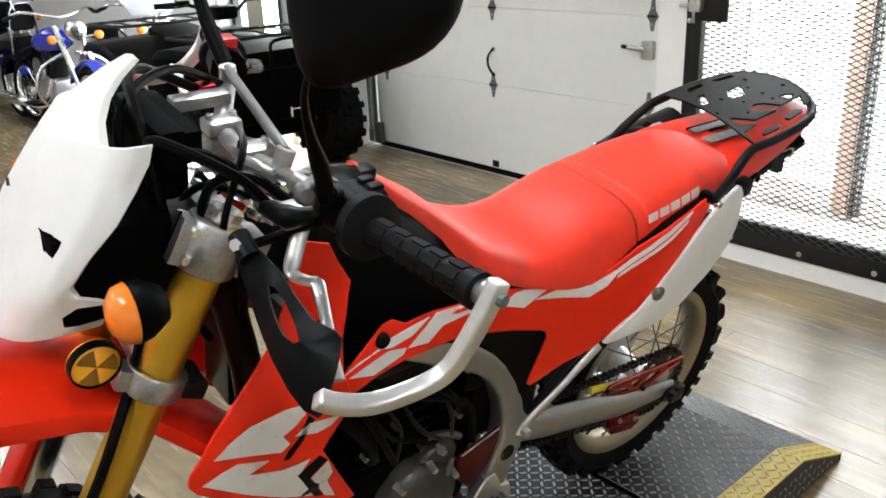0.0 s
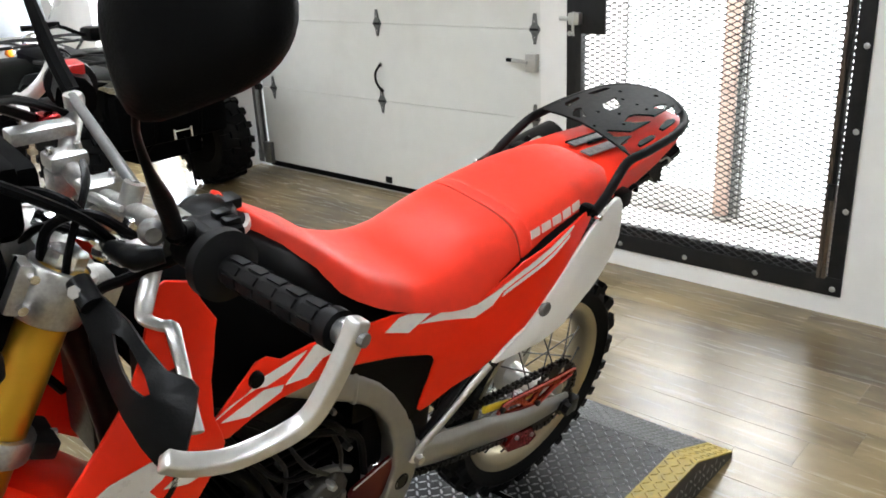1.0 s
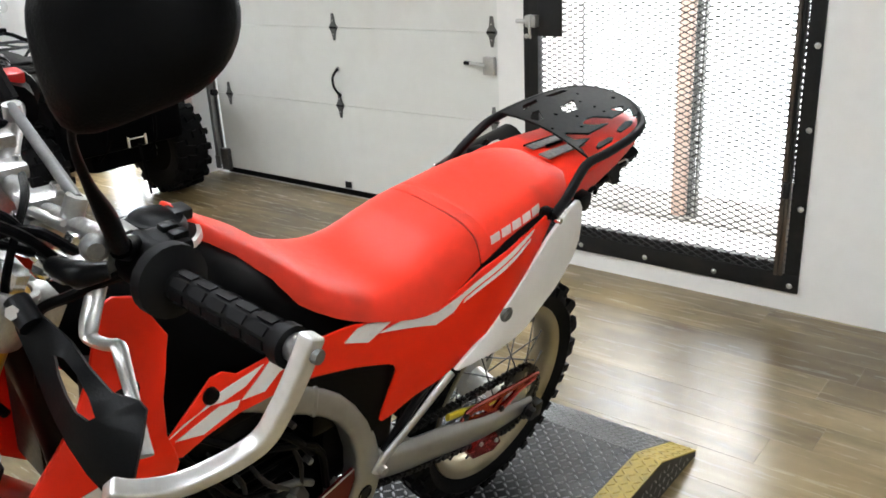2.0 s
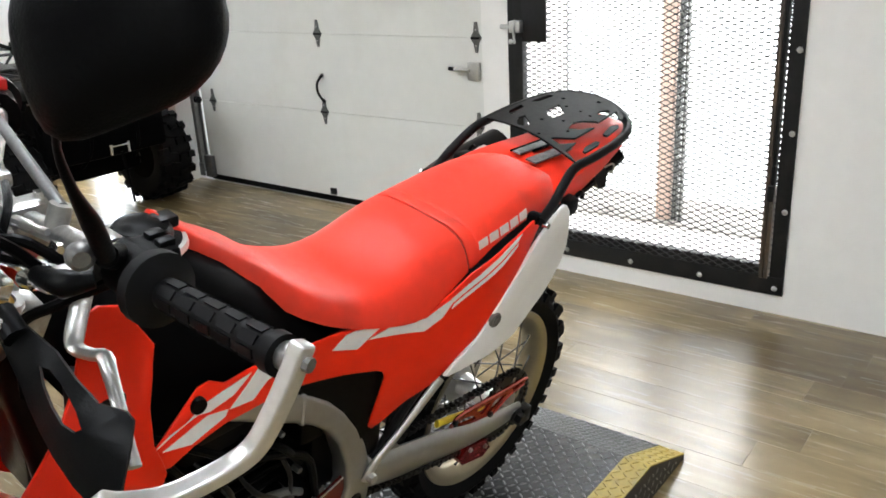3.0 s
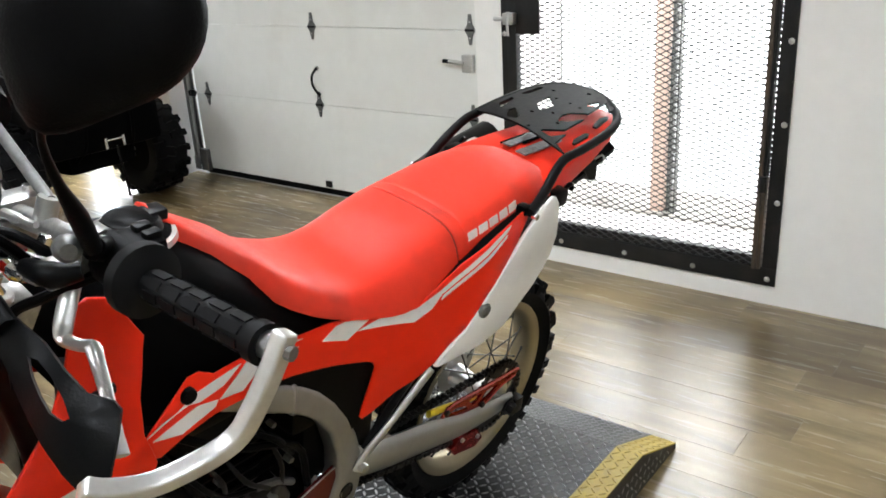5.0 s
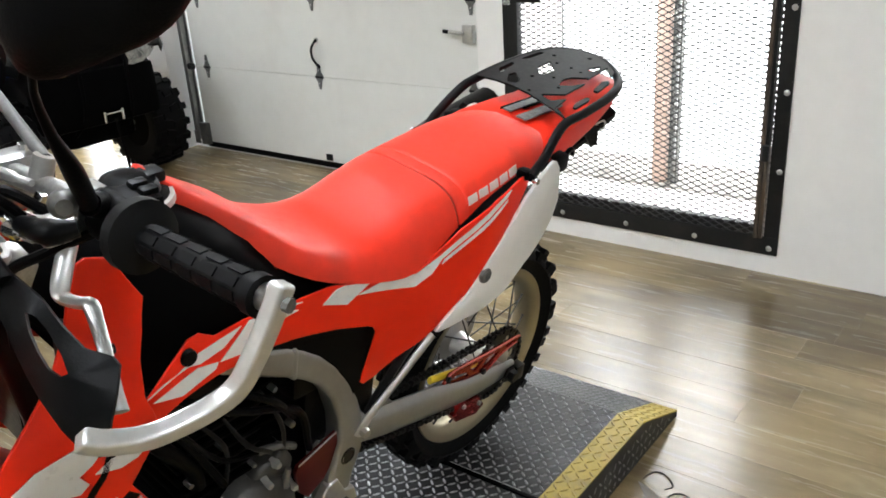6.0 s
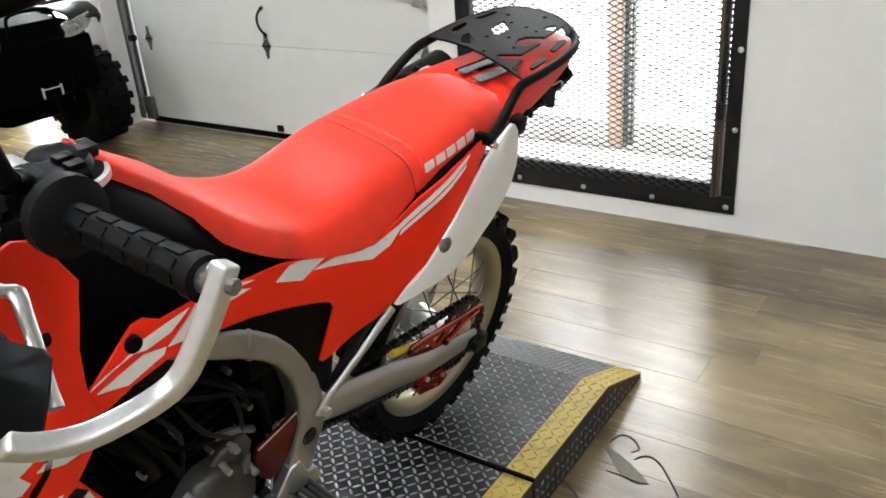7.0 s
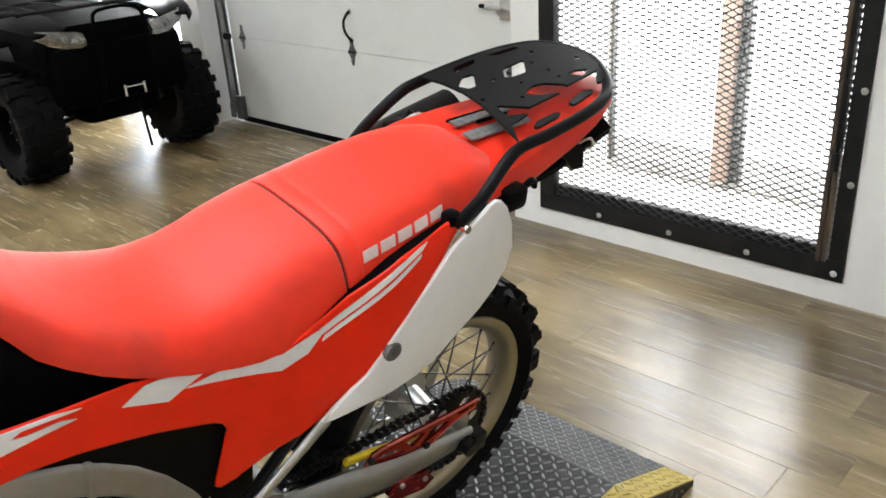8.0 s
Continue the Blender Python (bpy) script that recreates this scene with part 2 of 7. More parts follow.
def thing(name, m, label, category, group="", kind=""):
    ob = new(name)
    ob.empty_display_size = 0.05
    ob.matrix_world = m
    return tagged(ob, label, category, group, kind)


def part(name, bm, material, parent, label="", smooth=True):
    ob = put(name, bm, material, smooth)
    ob.parent = parent
    if label:
        ob["label"] = label
    return ob


def box(bm, a, b, bev=0.0):
    """An upright box from corner a to corner b, with softened edges."""
    vs = [bm.verts.new((x, y, z)) for z in (a[2], b[2]) for y in (a[1], b[1]) for x in (a[0], b[0])]
    fs = [bm.faces.new([vs[i] for i in q]) for q in ((0, 2, 3, 1), (4, 5, 7, 6), (0, 1, 5, 4), (2, 6, 7, 3), (0, 4, 6, 2), (1, 3, 7, 5))]
    if bev:
        es = list({e for f in fs for e in f.edges})
        bmesh.ops.bevel(bm, geom=es, offset=bev, segments=2, affect="EDGES", profile=0.6)
    return bm


def boxed(a, b, bev=0.0):
    return box(bmesh.new(), a, b, bev)


def smooth_path(pts, n):
    """Catmull-Rom through the points, n steps a stretch."""
    P = [Vector(p) for p in pts]
    if n <= 1 or len(P) < 3:
        return P
    Q = [2 * P[0] - P[1]] + P + [2 * P[-1] - P[-2]]
    out = []
    for i in range(1, len(Q) - 2):
        for k in range(n):
            s = k / n
            a, b, c, d = Q[i - 1], Q[i], Q[i + 1], Q[i + 2]
            out.append(0.5 * ((2 * b) + (c - a) * s + (2 * a - 5 * b + 4 * c - d) * s * s + (3 * b - a - 3 * c + d) * s ** 3))
    out.append(P[-1])
    return out


def tube(bm, pts, r, seg=10, n=4, closed=False, flat=1.0, side=None):
    """A pipe along the points; r is one radius or one for each point; flat squeezes it across `side`."""
    P = smooth_path(pts, n)
    rs = [r] * len(P) if not isinstance(r, (list, tuple)) else [float(v) for v in np.interp(np.linspace(0, 1, len(P)), np.linspace(0, 1, len(r)), r)]
    if closed:
        P = P[:-1] if (P[0] - P[-1]).length < 1e-6 else P
    rings = []
    ref = Vector(side) if side else None
    for i, p in enumerate(P):
        a = P[(i - 1) % len(P)] if (closed or i) else p
        b = P[(i + 1) % len(P)] if (closed or i < len(P) - 1) else p
        t = (b - a).normalized()
        if ref is None:
            ref = t.orthogonal().normalized()
        u = (ref - t * ref.dot(t))
        u = u.normalized() if u.length > 1e-6 else t.orthogonal().normalized()
        if not side:
            ref = u
        w = t.cross(u)
        rings.append([bm.verts.new(p + rs[i] * (flat * math.cos(2 * math.pi * k / seg) * u + math.sin(2 * math.pi * k / seg) * w)) for k in range(seg)])
    m = len(rings)
    for i in range(m if closed else m - 1):
        for k in range(seg):
            bm.faces.new((rings[i][k], rings[i][(k + 1) % seg], rings[(i + 1) % m][(k + 1) % seg], rings[(i + 1) % m][k]))
    if not closed:
        bm.faces.new(rings[0][::-1]), bm.faces.new(rings[-1])
    return bm


def piped(pts, r, seg=10, n=4, **k):
    return tube(bmesh.new(), pts, r, seg, n, **k)


def loft(bm, rings, closed_ring=True, caps=True):
    """Skin over rings of points of equal count."""
    V = [[bm.verts.new(p) for p in r] for r in rings]
    c = len(V[0])
    for i in range(len(V) - 1):
        for k in range(c if closed_ring else c - 1):
            bm.faces.new((V[i][k], V[i][(k + 1) % c], V[i + 1][(k + 1) % c], V[i + 1][k]))
    if caps and closed_ring:
        bm.faces.new(V[0][::-1]), bm.faces.new(V[-1])
    return bm


def lathe(bm, prof, axis="y", seg=32, closed=False, centre=(0, 0, 0)):
    """Turn a profile of (radius, along) about an axis."""
    rings = []
    for k in range(seg):
        a = 2 * math.pi * k / seg
        ring = []
        for r, h in prof:
            c, s = r * math.cos(a), r * math.sin(a)
            p = {"y": (c, h, s), "z": (c, s, h), "x": (h, c, s)}[axis]
            ring.append(bm.verts.new(Vector(p) + Vector(centre)))
        rings.append(ring)
    m = len(prof)
    for k in range(seg):
        A, B = rings[k], rings[(k + 1) % seg]
        for i in range(m if closed else m - 1):
            j = (i + 1) % m
            bm.faces.new((A[i], A[j], B[j], B[i]))
    if not closed:
        for i, flip in ((0, False), (m - 1, True)):
            if prof[i][0] > 1e-5:
                f = [r[i] for r in rings]
                bm.faces.new(f[::-1] if flip else f)
    return bm


def turned(prof, axis="y", seg=32, closed=False, centre=(0, 0, 0)):
    return lathe(bmesh.new(), prof, axis, seg, closed, centre)


def slab(outline, y_of, thick, holes=(), div=0):
    """A shaped sheet: an outline in (x, z), its place across given by y_of(x, z), with thickness towards the middle."""
    bm = bmesh.new()
    P = [Vector((x, 0, z)) for x, z in outline]
    vs = [bm.verts.new(p) for p in P]
    es = [bm.edges.new((vs[i], vs[(i + 1) % len(vs)])) for i in range(len(vs))]
    for hole in holes:
        hv = [bm.verts.new((x, 0, z)) for x, z in hole]
        es += [bm.edges.new((hv[i], hv[(i + 1) % len(hv)])) for i in range(len(hv))]
    bmesh.ops.triangle_fill(bm, edges=es, use_beauty=True, use_dissolve=False)
    for _ in range(div):
        long_e = [e for e in bm.edges if e.calc_length() > 0.035]
        if not long_e:
            break
        bmesh.ops.subdivide_edges(bm, edges=long_e, cuts=1)
        bmesh.ops.triangulate(bm, faces=[f for f in bm.faces if len(f.verts) > 3])
    for v in bm.verts:
        v.co.y = y_of(v.co.x, v.co.z)
    bmesh.ops.recalc_face_normals(bm, faces=bm.faces)
    if sum(f.normal.y * f.calc_area() for f in bm.faces) * (1 if thick > 0 else -1) < 0:
        bmesh.ops.reverse_faces(bm, faces=bm.faces)
    ext = bmesh.ops.extrude_face_region(bm, geom=list(bm.faces))
    for v in (g for g in ext["geom"] if isinstance(g, bmesh.types.BMVert)):
        v.co.y -= thick
    return bm


def mirrored(bm):
    """The same mesh on the other side of the middle plane."""
    for v in bm.verts:
        v.co.y = -v.co.y
    bmesh.ops.reverse_faces(bm, faces=bm.faces)
    return bm


def rounded(bm, offset):
    """Soften the sharp rims of a thick plate."""
    bm.normal_update()
    rim = [e for e in bm.edges if len(e.link_faces) == 2 and e.calc_face_angle(0) > 0.9]
    bmesh.ops.bevel(bm, geom=rim, offset=offset, segments=3, affect="EDGES", profile=0.5, clamp_overlap=True)
    return bm


# ---------------------------------------------------------------- the room
ROOM_X0, ROOM_X1, ROOM_Y0 = -8.5, 5.6, -7.0
DOOR_X0, DOOR_X1, DOOR_Y = -1.26, 1.365, 0.31
GATE_X0, GATE_X1, GATE_Z0, GATE_Z1 = 1.565, 2.71, 0.135, 2.12
WIN_X0, WIN_X1 = -3.1, -1.52
WALL_T = 0.42


def wall_piece(name, a, b, material=M_WALL, label="white painted wall, slightly scuffed"):
    return tagged(put(name, boxed(a, b), material), label, "wall", kind="structure")


wall_piece("wall_north_right", (GATE_X1, 0, 0), (ROOM_X1, WALL_T, CEIL))
wall_piece("wall_north_pier", (DOOR_X1, 0, 0), (GATE_X0, WALL_T, CEIL))
wall_piece("wall_north_under_gate", (GATE_X0, 0, 0), (GATE_X1, WALL_T, GATE_Z0))
wall_piece("wall_north_over_gate", (GATE_X0, 0, GATE_Z1), (GATE_X1, WALL_T, CEIL))
wall_piece("wall_north_over_door", (DOOR_X0, 0.02, 2.3), (DOOR_X1, WALL_T, CEIL))
wall_piece("wall_north_post", (WIN_X1, 0.16, 0), (DOOR_X0, WALL_T, CEIL))
wall_piece("wall_north_over_window", (WIN_X0, 0.16, 2.15), (WIN_X1, WALL_T, CEIL))
wall_piece("wall_north_left", (ROOM_X0, 0.16, 0), (WIN_X0, WALL_T, CEIL))
# assumed end wall, kept dark so that it returns little light to the room
wall_piece("wall_west", (ROOM_X0 - 0.2, ROOM_Y0, 0), (ROOM_X0, WALL_T, CEIL), M_FARWALL, "unseen dark grey end wall, dark to cut bounced light")
# unseen east and south walls, white to bounce light onto the bike
wall_piece("wall_east", (ROOM_X1, ROOM_Y0, 0), (ROOM_X1 + 0.2, WALL_T, CEIL))
wall_piece("wall_south", (ROOM_X0 - 0.2, ROOM_Y0 - 0.2, 0), (ROOM_X1 + 0.2, ROOM_Y0, CEIL))
tagged(put("ceiling", boxed((ROOM_X0 - 0.2, ROOM_Y0 - 0.2, CEIL), (ROOM_X1 + 0.2, 1.3, CEIL + 0.15)), M_CEIL), "plain white painted ceiling", "ceiling", kind="structure")

# ceiling lights: flat troffers, unseen, assumed overhead to light the showroom
def ceiling_light(m):
    t = thing("ceiling_light", m, "long white fluorescent ceiling light out of view, added to light the room", "lamp", "ceiling lights")
    bm = bmesh.new()
    box(bm, (-0.62, -0.16, -0.02), (0.62, -0.145, 0.05), 0.003), box(bm, (-0.62, 0.145, -0.02), (0.62, 0.16, 0.05), 0.003)
    box(bm, (-0.62, -0.145, -0.02), (-0.605, 0.145, 0.05), 0.003), box(bm, (0.605, -0.145, -0.02), (0.62, 0.145, 0.05), 0.003)
    part("frame", bm, M_WHITE, t)
    part("diffuser", boxed((-0.604, -0.144, 0.0), (0.604, 0.144, 0.04), 0.004), M_TUBE, t, "glowing white diffuser")
    return t


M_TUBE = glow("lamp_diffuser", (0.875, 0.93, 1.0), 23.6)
_lamp = ceiling_light(pose(2.1, -2.1, CEIL - 0.05))
# the last two are added behind the camera to brighten the bike's near side
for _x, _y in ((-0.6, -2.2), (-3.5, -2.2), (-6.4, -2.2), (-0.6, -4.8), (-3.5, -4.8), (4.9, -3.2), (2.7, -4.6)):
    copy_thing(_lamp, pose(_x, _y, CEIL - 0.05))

# ---- overhead door: five steel sections with hinges, a lift handle, a side latch and its tracks
DOOR = thing("garage_door", pose(0, DOOR_Y, 0), "closed white sectional garage door with steel hinges and a lift handle", "garage door", kind="structure")
SECTS = (0.035, 0.552, 1.003, 1.455, 1.905, 2.30)
for _a, _b in zip(SECTS[:-1], SECTS[1:]):
    bm = bmesh.new()
    box(bm, (DOOR_X0 + 0.10, 0.0, _a + 0.0008), (DOOR_X1 + 0.03, 0.045, _b - 0.0008), 0.0028)
    part("panel", bm, M_DOOR, DOOR, "white pressed steel door section", smooth=False)
part("backing", boxed((DOOR_X0 + 0.10, 0.046, 0.02), (DOOR_X1 + 0.03, 0.060, 2.32)), M_DOOR, DOOR, smooth=False)
part("bottom_seal", boxed((DOOR_X0 + 0.10, -0.004, 0.0), (DOOR_X1 + 0.03, 0.04, 0.036), 0.006), M_BLKPLASTIC, DOOR, "black rubber seal along the floor")


def hinge(x, z, half=False):
    """A tapered strap hinge on a joint between two sections."""
    o = [(x - 0.034, z), (x - 0.014, z + 0.028), (x - 0.008, z + 0.078), (x + 0.008, z + 0.078), (x + 0.014, z + 0.028), (x + 0.034, z), (x + 0.015, z - 0.026), (x + 0.006, z - 0.072), (x - 0.006, z - 0.072), (x - 0.015, z - 0.026)]
    bm = slab(o, lambda a, b: -0.007, -0.0065)
    h = part("hinge", bm, M_HINGE, DOOR, "galvanised strap hinge", smooth=False)
    part("knuckle", piped([(x - 0.024, -0.010, z), (x + 0.024, -0.010, z)], 0.006, 10, 1), M_DARKMETAL, h)
    for dz in (0.040, -0.038):
        part("screw", turned([(0.001, -0.009), (0.004, -0.009), (0.005, -0.005)], "y", 8, centre=(x, 0, z + dz)), M_GALV, h)


for _z in SECTS[1:4]:
    for _x in (-1.035, 0.004, 1.118):
        hinge(_x, _z)
part("lift_handle", piped([(0.008, -0.004, 0.765), (0.008, -0.022, 0.755), (-0.004, -0.038, 0.720), (-0.002, -0.038, 0.670), (0.014, -0.024, 0.630), (0.016, -0.006, 0.612)], [0.010, 0.007, 0.007, 0.007, 0.007, 0.010], 10, 3), M_DARKMETAL, DOOR, "dark steel pull handle")
part("handle_plate", turned([(0.001, -0.006), (0.012, -0.006), (0.015, -0.001)], "y", 14, centre=(0.008, 0, 0.766)), M_GALV, DOOR)
LATCH = part("latch", boxed((1.075, -0.030, 0.795), (1.140, -0.001, 0.885), 0.004), M_GALV, DOOR, "galvanised side latch")
part("latch_bolt", piped([(1.09, -0.032, 0.845), (1.00, -0.036, 0.850)], [0.009, 0.011], 10, 1), M_GALV, LATCH)
part("latch_grip", piped([(0.965, -0.036, 0.852), (1.005, -0.036, 0.850)], 0.010, 10, 1), M_BLKPLASTIC, LATCH)
part("foot_bracket", boxed((-0.010, -0.010, 0.045), (0.040, -0.001, 0.085), 0.003), M_DARKMETAL, DOOR)
_bm = bmesh.new()
box(_bm, (DOOR_X0 + 0.040, -0.050, 0.05), (DOOR_X0 + 0.046, 0.010, 2.4)), box(_bm, (DOOR_X0 + 0.046, -0.050, 0.05), (DOOR_X0 + 0.070, -0.045, 2.4)), box(_bm, (DOOR_X0 + 0.046, 0.004, 0.05), (DOOR_X0 + 0.070, 0.010, 2.4))
TRACK = part("track", _bm, M_HINGE, DOOR, "dull steel roller track", smooth=False)
_bm = bmesh.new()
box(_bm, (DOOR_X0 + 0.075, -0.035, 0.02), (DOOR_X0 + 0.150, -0.002, 0.17), 0.003), box(_bm, (DOOR_X0 + 0.035, -0.055, 0.03), (DOOR_X0 + 0.085, -0.045, 0.12), 0.003)
part("roller_bracket", _bm, M_HINGE, DOOR, "steel bottom roller bracket")
for _z in (0.552, 1.003, 1.455):
    part("roller", turned([(0.002, -0.02), (0.022, -0.02), (0.024, -0.012), (0.018, 0), (0.024, 0.012), (0.022, 0.02), (0.002, 0.02)], "x", 16, centre=(DOOR_X0 + 0.082, -0.022, _z)), M_DARKMETAL, DOOR)
tagged(put("threshold", boxed((DOOR_X0, DOOR_Y - 0.02, -0.1), (DOOR_X1, WALL_T, 0.0)), M_CONC), "bare concrete threshold under the garage door", "floor", kind="structure")

# ---- security gate: black steel frame bolted to the wall, filled with expanded metal
GATE = thing("security_gate", pose(0, 0, 0), "black steel gate frame filled with expanded metal mesh, closed", "gate", kind="structure")
FX0, FX1, FZ0, FZ1 = 1.512, 2.762, 0.082, 2.20
for _n, _a, _b in (("frame_rail", (FX0, -0.010, FZ0), (FX1, 0.0, FZ0 + 0.075)), ("frame_rail", (FX0, -0.010, FZ1 - 0.075), (FX1, 0.0, FZ1)), ("frame_post", (FX0, -0.0102, FZ0 + 0.075), (FX0 + 0.055, 0.0, FZ1 - 0.075)), ("frame_post", (FX1 - 0.055, -0.0102, FZ0 + 0.075), (FX1, 0.0, FZ1 - 0.075))):
    part(_n, boxed(_a, _b, 0.002), M_STEEL_BLK, GATE, "flat black steel bar, scratched")
part("hinge_post", boxed((2.668, -0.024, 0.150), (2.684, 0.020, FZ1 - 0.08), 0.003), M_RUST, GATE, "rust-brown hinge post")
part("hinge_post", boxed((2.6855, -0.020, 0.150), (2.701, 0.018, 0.520), 0.003), M_RUST, GATE, "rust-brown hinge post")
part("hinge_post", boxed((2.6855, -0.020, 0.520), (2.698, 0.018, FZ1 - 0.08), 0.003), M_STEEL_BLK, GATE)
for _i in range(66):
    part("weld_tab", boxed((2.697, 0.004, 0.535 + 0.0235 * _i), (2.7105, 0.012, 0.546 + 0.0235 * _i), 0.001), M_STEEL_BLK, GATE)
part("hinge_barrel", piped([(2.690, -0.026, 0.47), (2.690, -0.026, 0.53)], 0.014, 10, 1), M_STEEL_BLK, GATE)
part("lock_post", boxed((1.545, -0.020, 0.150), (1.592, 0.020, FZ1 - 0.08), 0.004), M_STEEL_BLK, GATE)
part("leaf_rail", boxed((1.592, 0.006, 0.140), (2.668, 0.040, 0.196), 0.003), M_STEEL_BLK, GATE, "black bottom rail behind the mesh")
for _x in (1.807, 2.120, 2.428, 2.730):
    part("bolt", turned([(0.001, -0.016), (0.006, -0.0155), (0.011, -0.012), (0.012, -0.0095)], "y", 12, centre=(_x, 0, 0.110)), M_GALV, GATE, "zinc bolt head")
for _z in (0.427, 0.730, 1.033, 1.336, 1.64):
    for _x in (2.744, 1.527):
        part("bolt", turned([(0.001, -0.016), (0.006, -0.0155), (0.011, -0.012), (0.012, -0.0095)], "y", 12, centre=(_x, 0, _z)), M_GALV, GATE, "zinc bolt head")
LOCK = part("lock_plate", boxed((1.592, -0.022, 1.035), (1.712, -0.012, 1.240), 0.003), M_STEEL_BLK, GATE, "black lock plate")
_bm = bmesh.new()
box(_bm, (1.545, -0.055, 1.075), (1.600, -0.020, 1.125), 0.006), tube(_bm, [(1.50, -0.045, 1.10), (1.60, -0.045, 1.10)], 0.010, 10, 1), tube(_bm, [(1.575, -0.05, 1.13), (1.575, -0.06, 1.08), (1.578, -0.06, 1.03)], 0.006, 8, 2)
part("latch", _bm, M_GALV, LOCK, "bright steel slide latch")

_verts, _faces = [], []


def mesh_strand(p, q, w, d):
    """One strand of the expanded metal: a slim slanted bar."""
    i = len(_verts)
    (x0, z0), (x1, z1) = p, q
    for x, z in ((x0, z0), (x1, z1)):
        _verts.extend([(x, -d, z - w), (x, -d, z + w), (x, d, z + w * 0.6), (x, d, z - w * 1.4)])
    _faces.extend([(i, i + 4, i + 5, i + 1), (i + 1, i + 5, i + 6, i + 2), (i + 2, i + 6, i + 7, i + 3), (i + 3, i + 7, i + 4, i)])


_dx, _dz = 0.0508, 0.0122
_z, _row = 0.152, 0
while _z < 2.10:
    _k = 0
    while 1.588 + _k * _dx / 2 < 2.700:
        _up = (_k + _row) % 2
        _a, _b = (0.0, _dz) if _up else (_dz, 0.0)
        _xa = 1.588 + _k * _dx / 2
        mesh_strand((_xa, _z + _a), (_xa + _dx / 2, _z + _b), 0.0019, 0.0024)
        if _up:
            mesh_strand((_xa - 0.0075, _z), (_xa + 0.0075, _z), 0.0032, 0.0030)
        _k += 1
    _z += _dz
    _row += 1
_me = bpy.data.meshes.new("expanded_mesh")
_me.from_pydata(_verts, [], _faces)
_me.materials.append(M_MESH)
_ob = new("expanded_mesh", _me)
_ob.parent = GATE
tagged(_ob, "black diamond-pattern expanded metal", kind="stuff")

# ---- entry beyond the gate: concrete floor, timber and steel studs, white daylight
tagged(put("entry_floor", boxed((0.90, WALL_T, -0.06), (3.6, 1.30, 0.0)), M_CONC), "pale concrete floor of the entry, brightly lit", "floor", kind="structure")
tagged(put("entry_kerb", boxed((0.90, 0.83, 0.0), (3.6, 0.985, 0.010), 0.004), M_KERB), "low grey concrete strip, stained dark", "kerb", kind="structure")
_st = thing("window_post", pose(1.885, 0.90, 0.010), "pale timber window post with slotted steel angles beside it", "post", kind="structure")
part("timber", boxed((-0.036, -0.03, 0), (0.036, 0.03, 2.8), 0.004), M_WOOD, _st, "raw pale timber")
for _xa, _xb in ((0.050, 0.058), (0.066, 0.072), (0.088, 0.098)):
    part("steel_angle", boxed((_xa, -0.02, 0), (_xb, 0.02, 2.8), 0.001), M_HINGE, _st)
for _i in range(40):
    part("angle_slot", boxed((0.0725, -0.010, 0.05 + 0.068 * _i), (0.0875, 0.010, 0.060 + 0.068 * _i), 0.001), M_HINGE, _st)
_st2 = thing("window_post", pose(1.245, 0.90, 0.010), "slim timber and steel window post", "post", kind="structure")
part("timber", boxed((0.0, -0.02, 0), (0.020, 0.02, 2.8), 0.003), M_WOOD, _st2, "raw pale timber")
part("steel_angle", boxed((0.036, -0.02, 0), (0.052, 0.02, 2.8), 0.002), M_HINGE, _st2)
tagged(put("entry_wall", boxed((0.84, WALL_T, -0.06), (0.90, 1.30, CEIL), 0.0), M_WALL), "white side wall of the entry", "wall", kind="structure")
tagged(put("entry_wall_far", boxed((3.6, WALL_T, -0.06), (3.66, 1.30, CEIL), 0.0), M_WALL), "white side wall of the entry", "wall", kind="structure")
tagged(put("backdrop", boxed((0.84, 1.30, -0.06), (3.66, 1.34, CEIL)), M_SKY), "plain white daylight outside the entry", "backdrop", kind="structure")

# ---- glazed opening behind the quad bike
tagged(put("backdrop", boxed((WIN_X0 - 0.3, 0.75, -0.06), (WIN_X1 + 0.3, 0.79, CEIL)), M_SKYWIN), "plain white daylight outside the window", "backdrop", kind="structure")
WINDOW = thing("window_1", pose(0, 0.30, 0), "tall glazed opening with a dark steel frame", "window", kind="structure")
for _x in (WIN_X0, (WIN_X0 + WIN_X1) / 2 - 0.03, WIN_X1 - 0.06):
    part("window_post", boxed((_x, -0.03, 0), (_x + 0.06, 0.03, 2.15), 0.004), M_STEEL_BLK, WINDOW)
part("window_rail", boxed((WIN_X0 + 0.06, -0.028, 0.0), (WIN_X1 - 0.06, 0.028, 0.06), 0.004), M_STEEL_BLK, WINDOW)

# ---- the platform that the bike stands on
PLAT = thing("platform", pose(0, 0, 0), "low black diamond-plate ramp platform with yellow painted edges", "platform")
PX0, PX1, PXY, PT = 2.085, 2.822, 2.746, 0.118
Y0, YJ, YC, YE = -3.95, -1.800, -1.372, -1.135


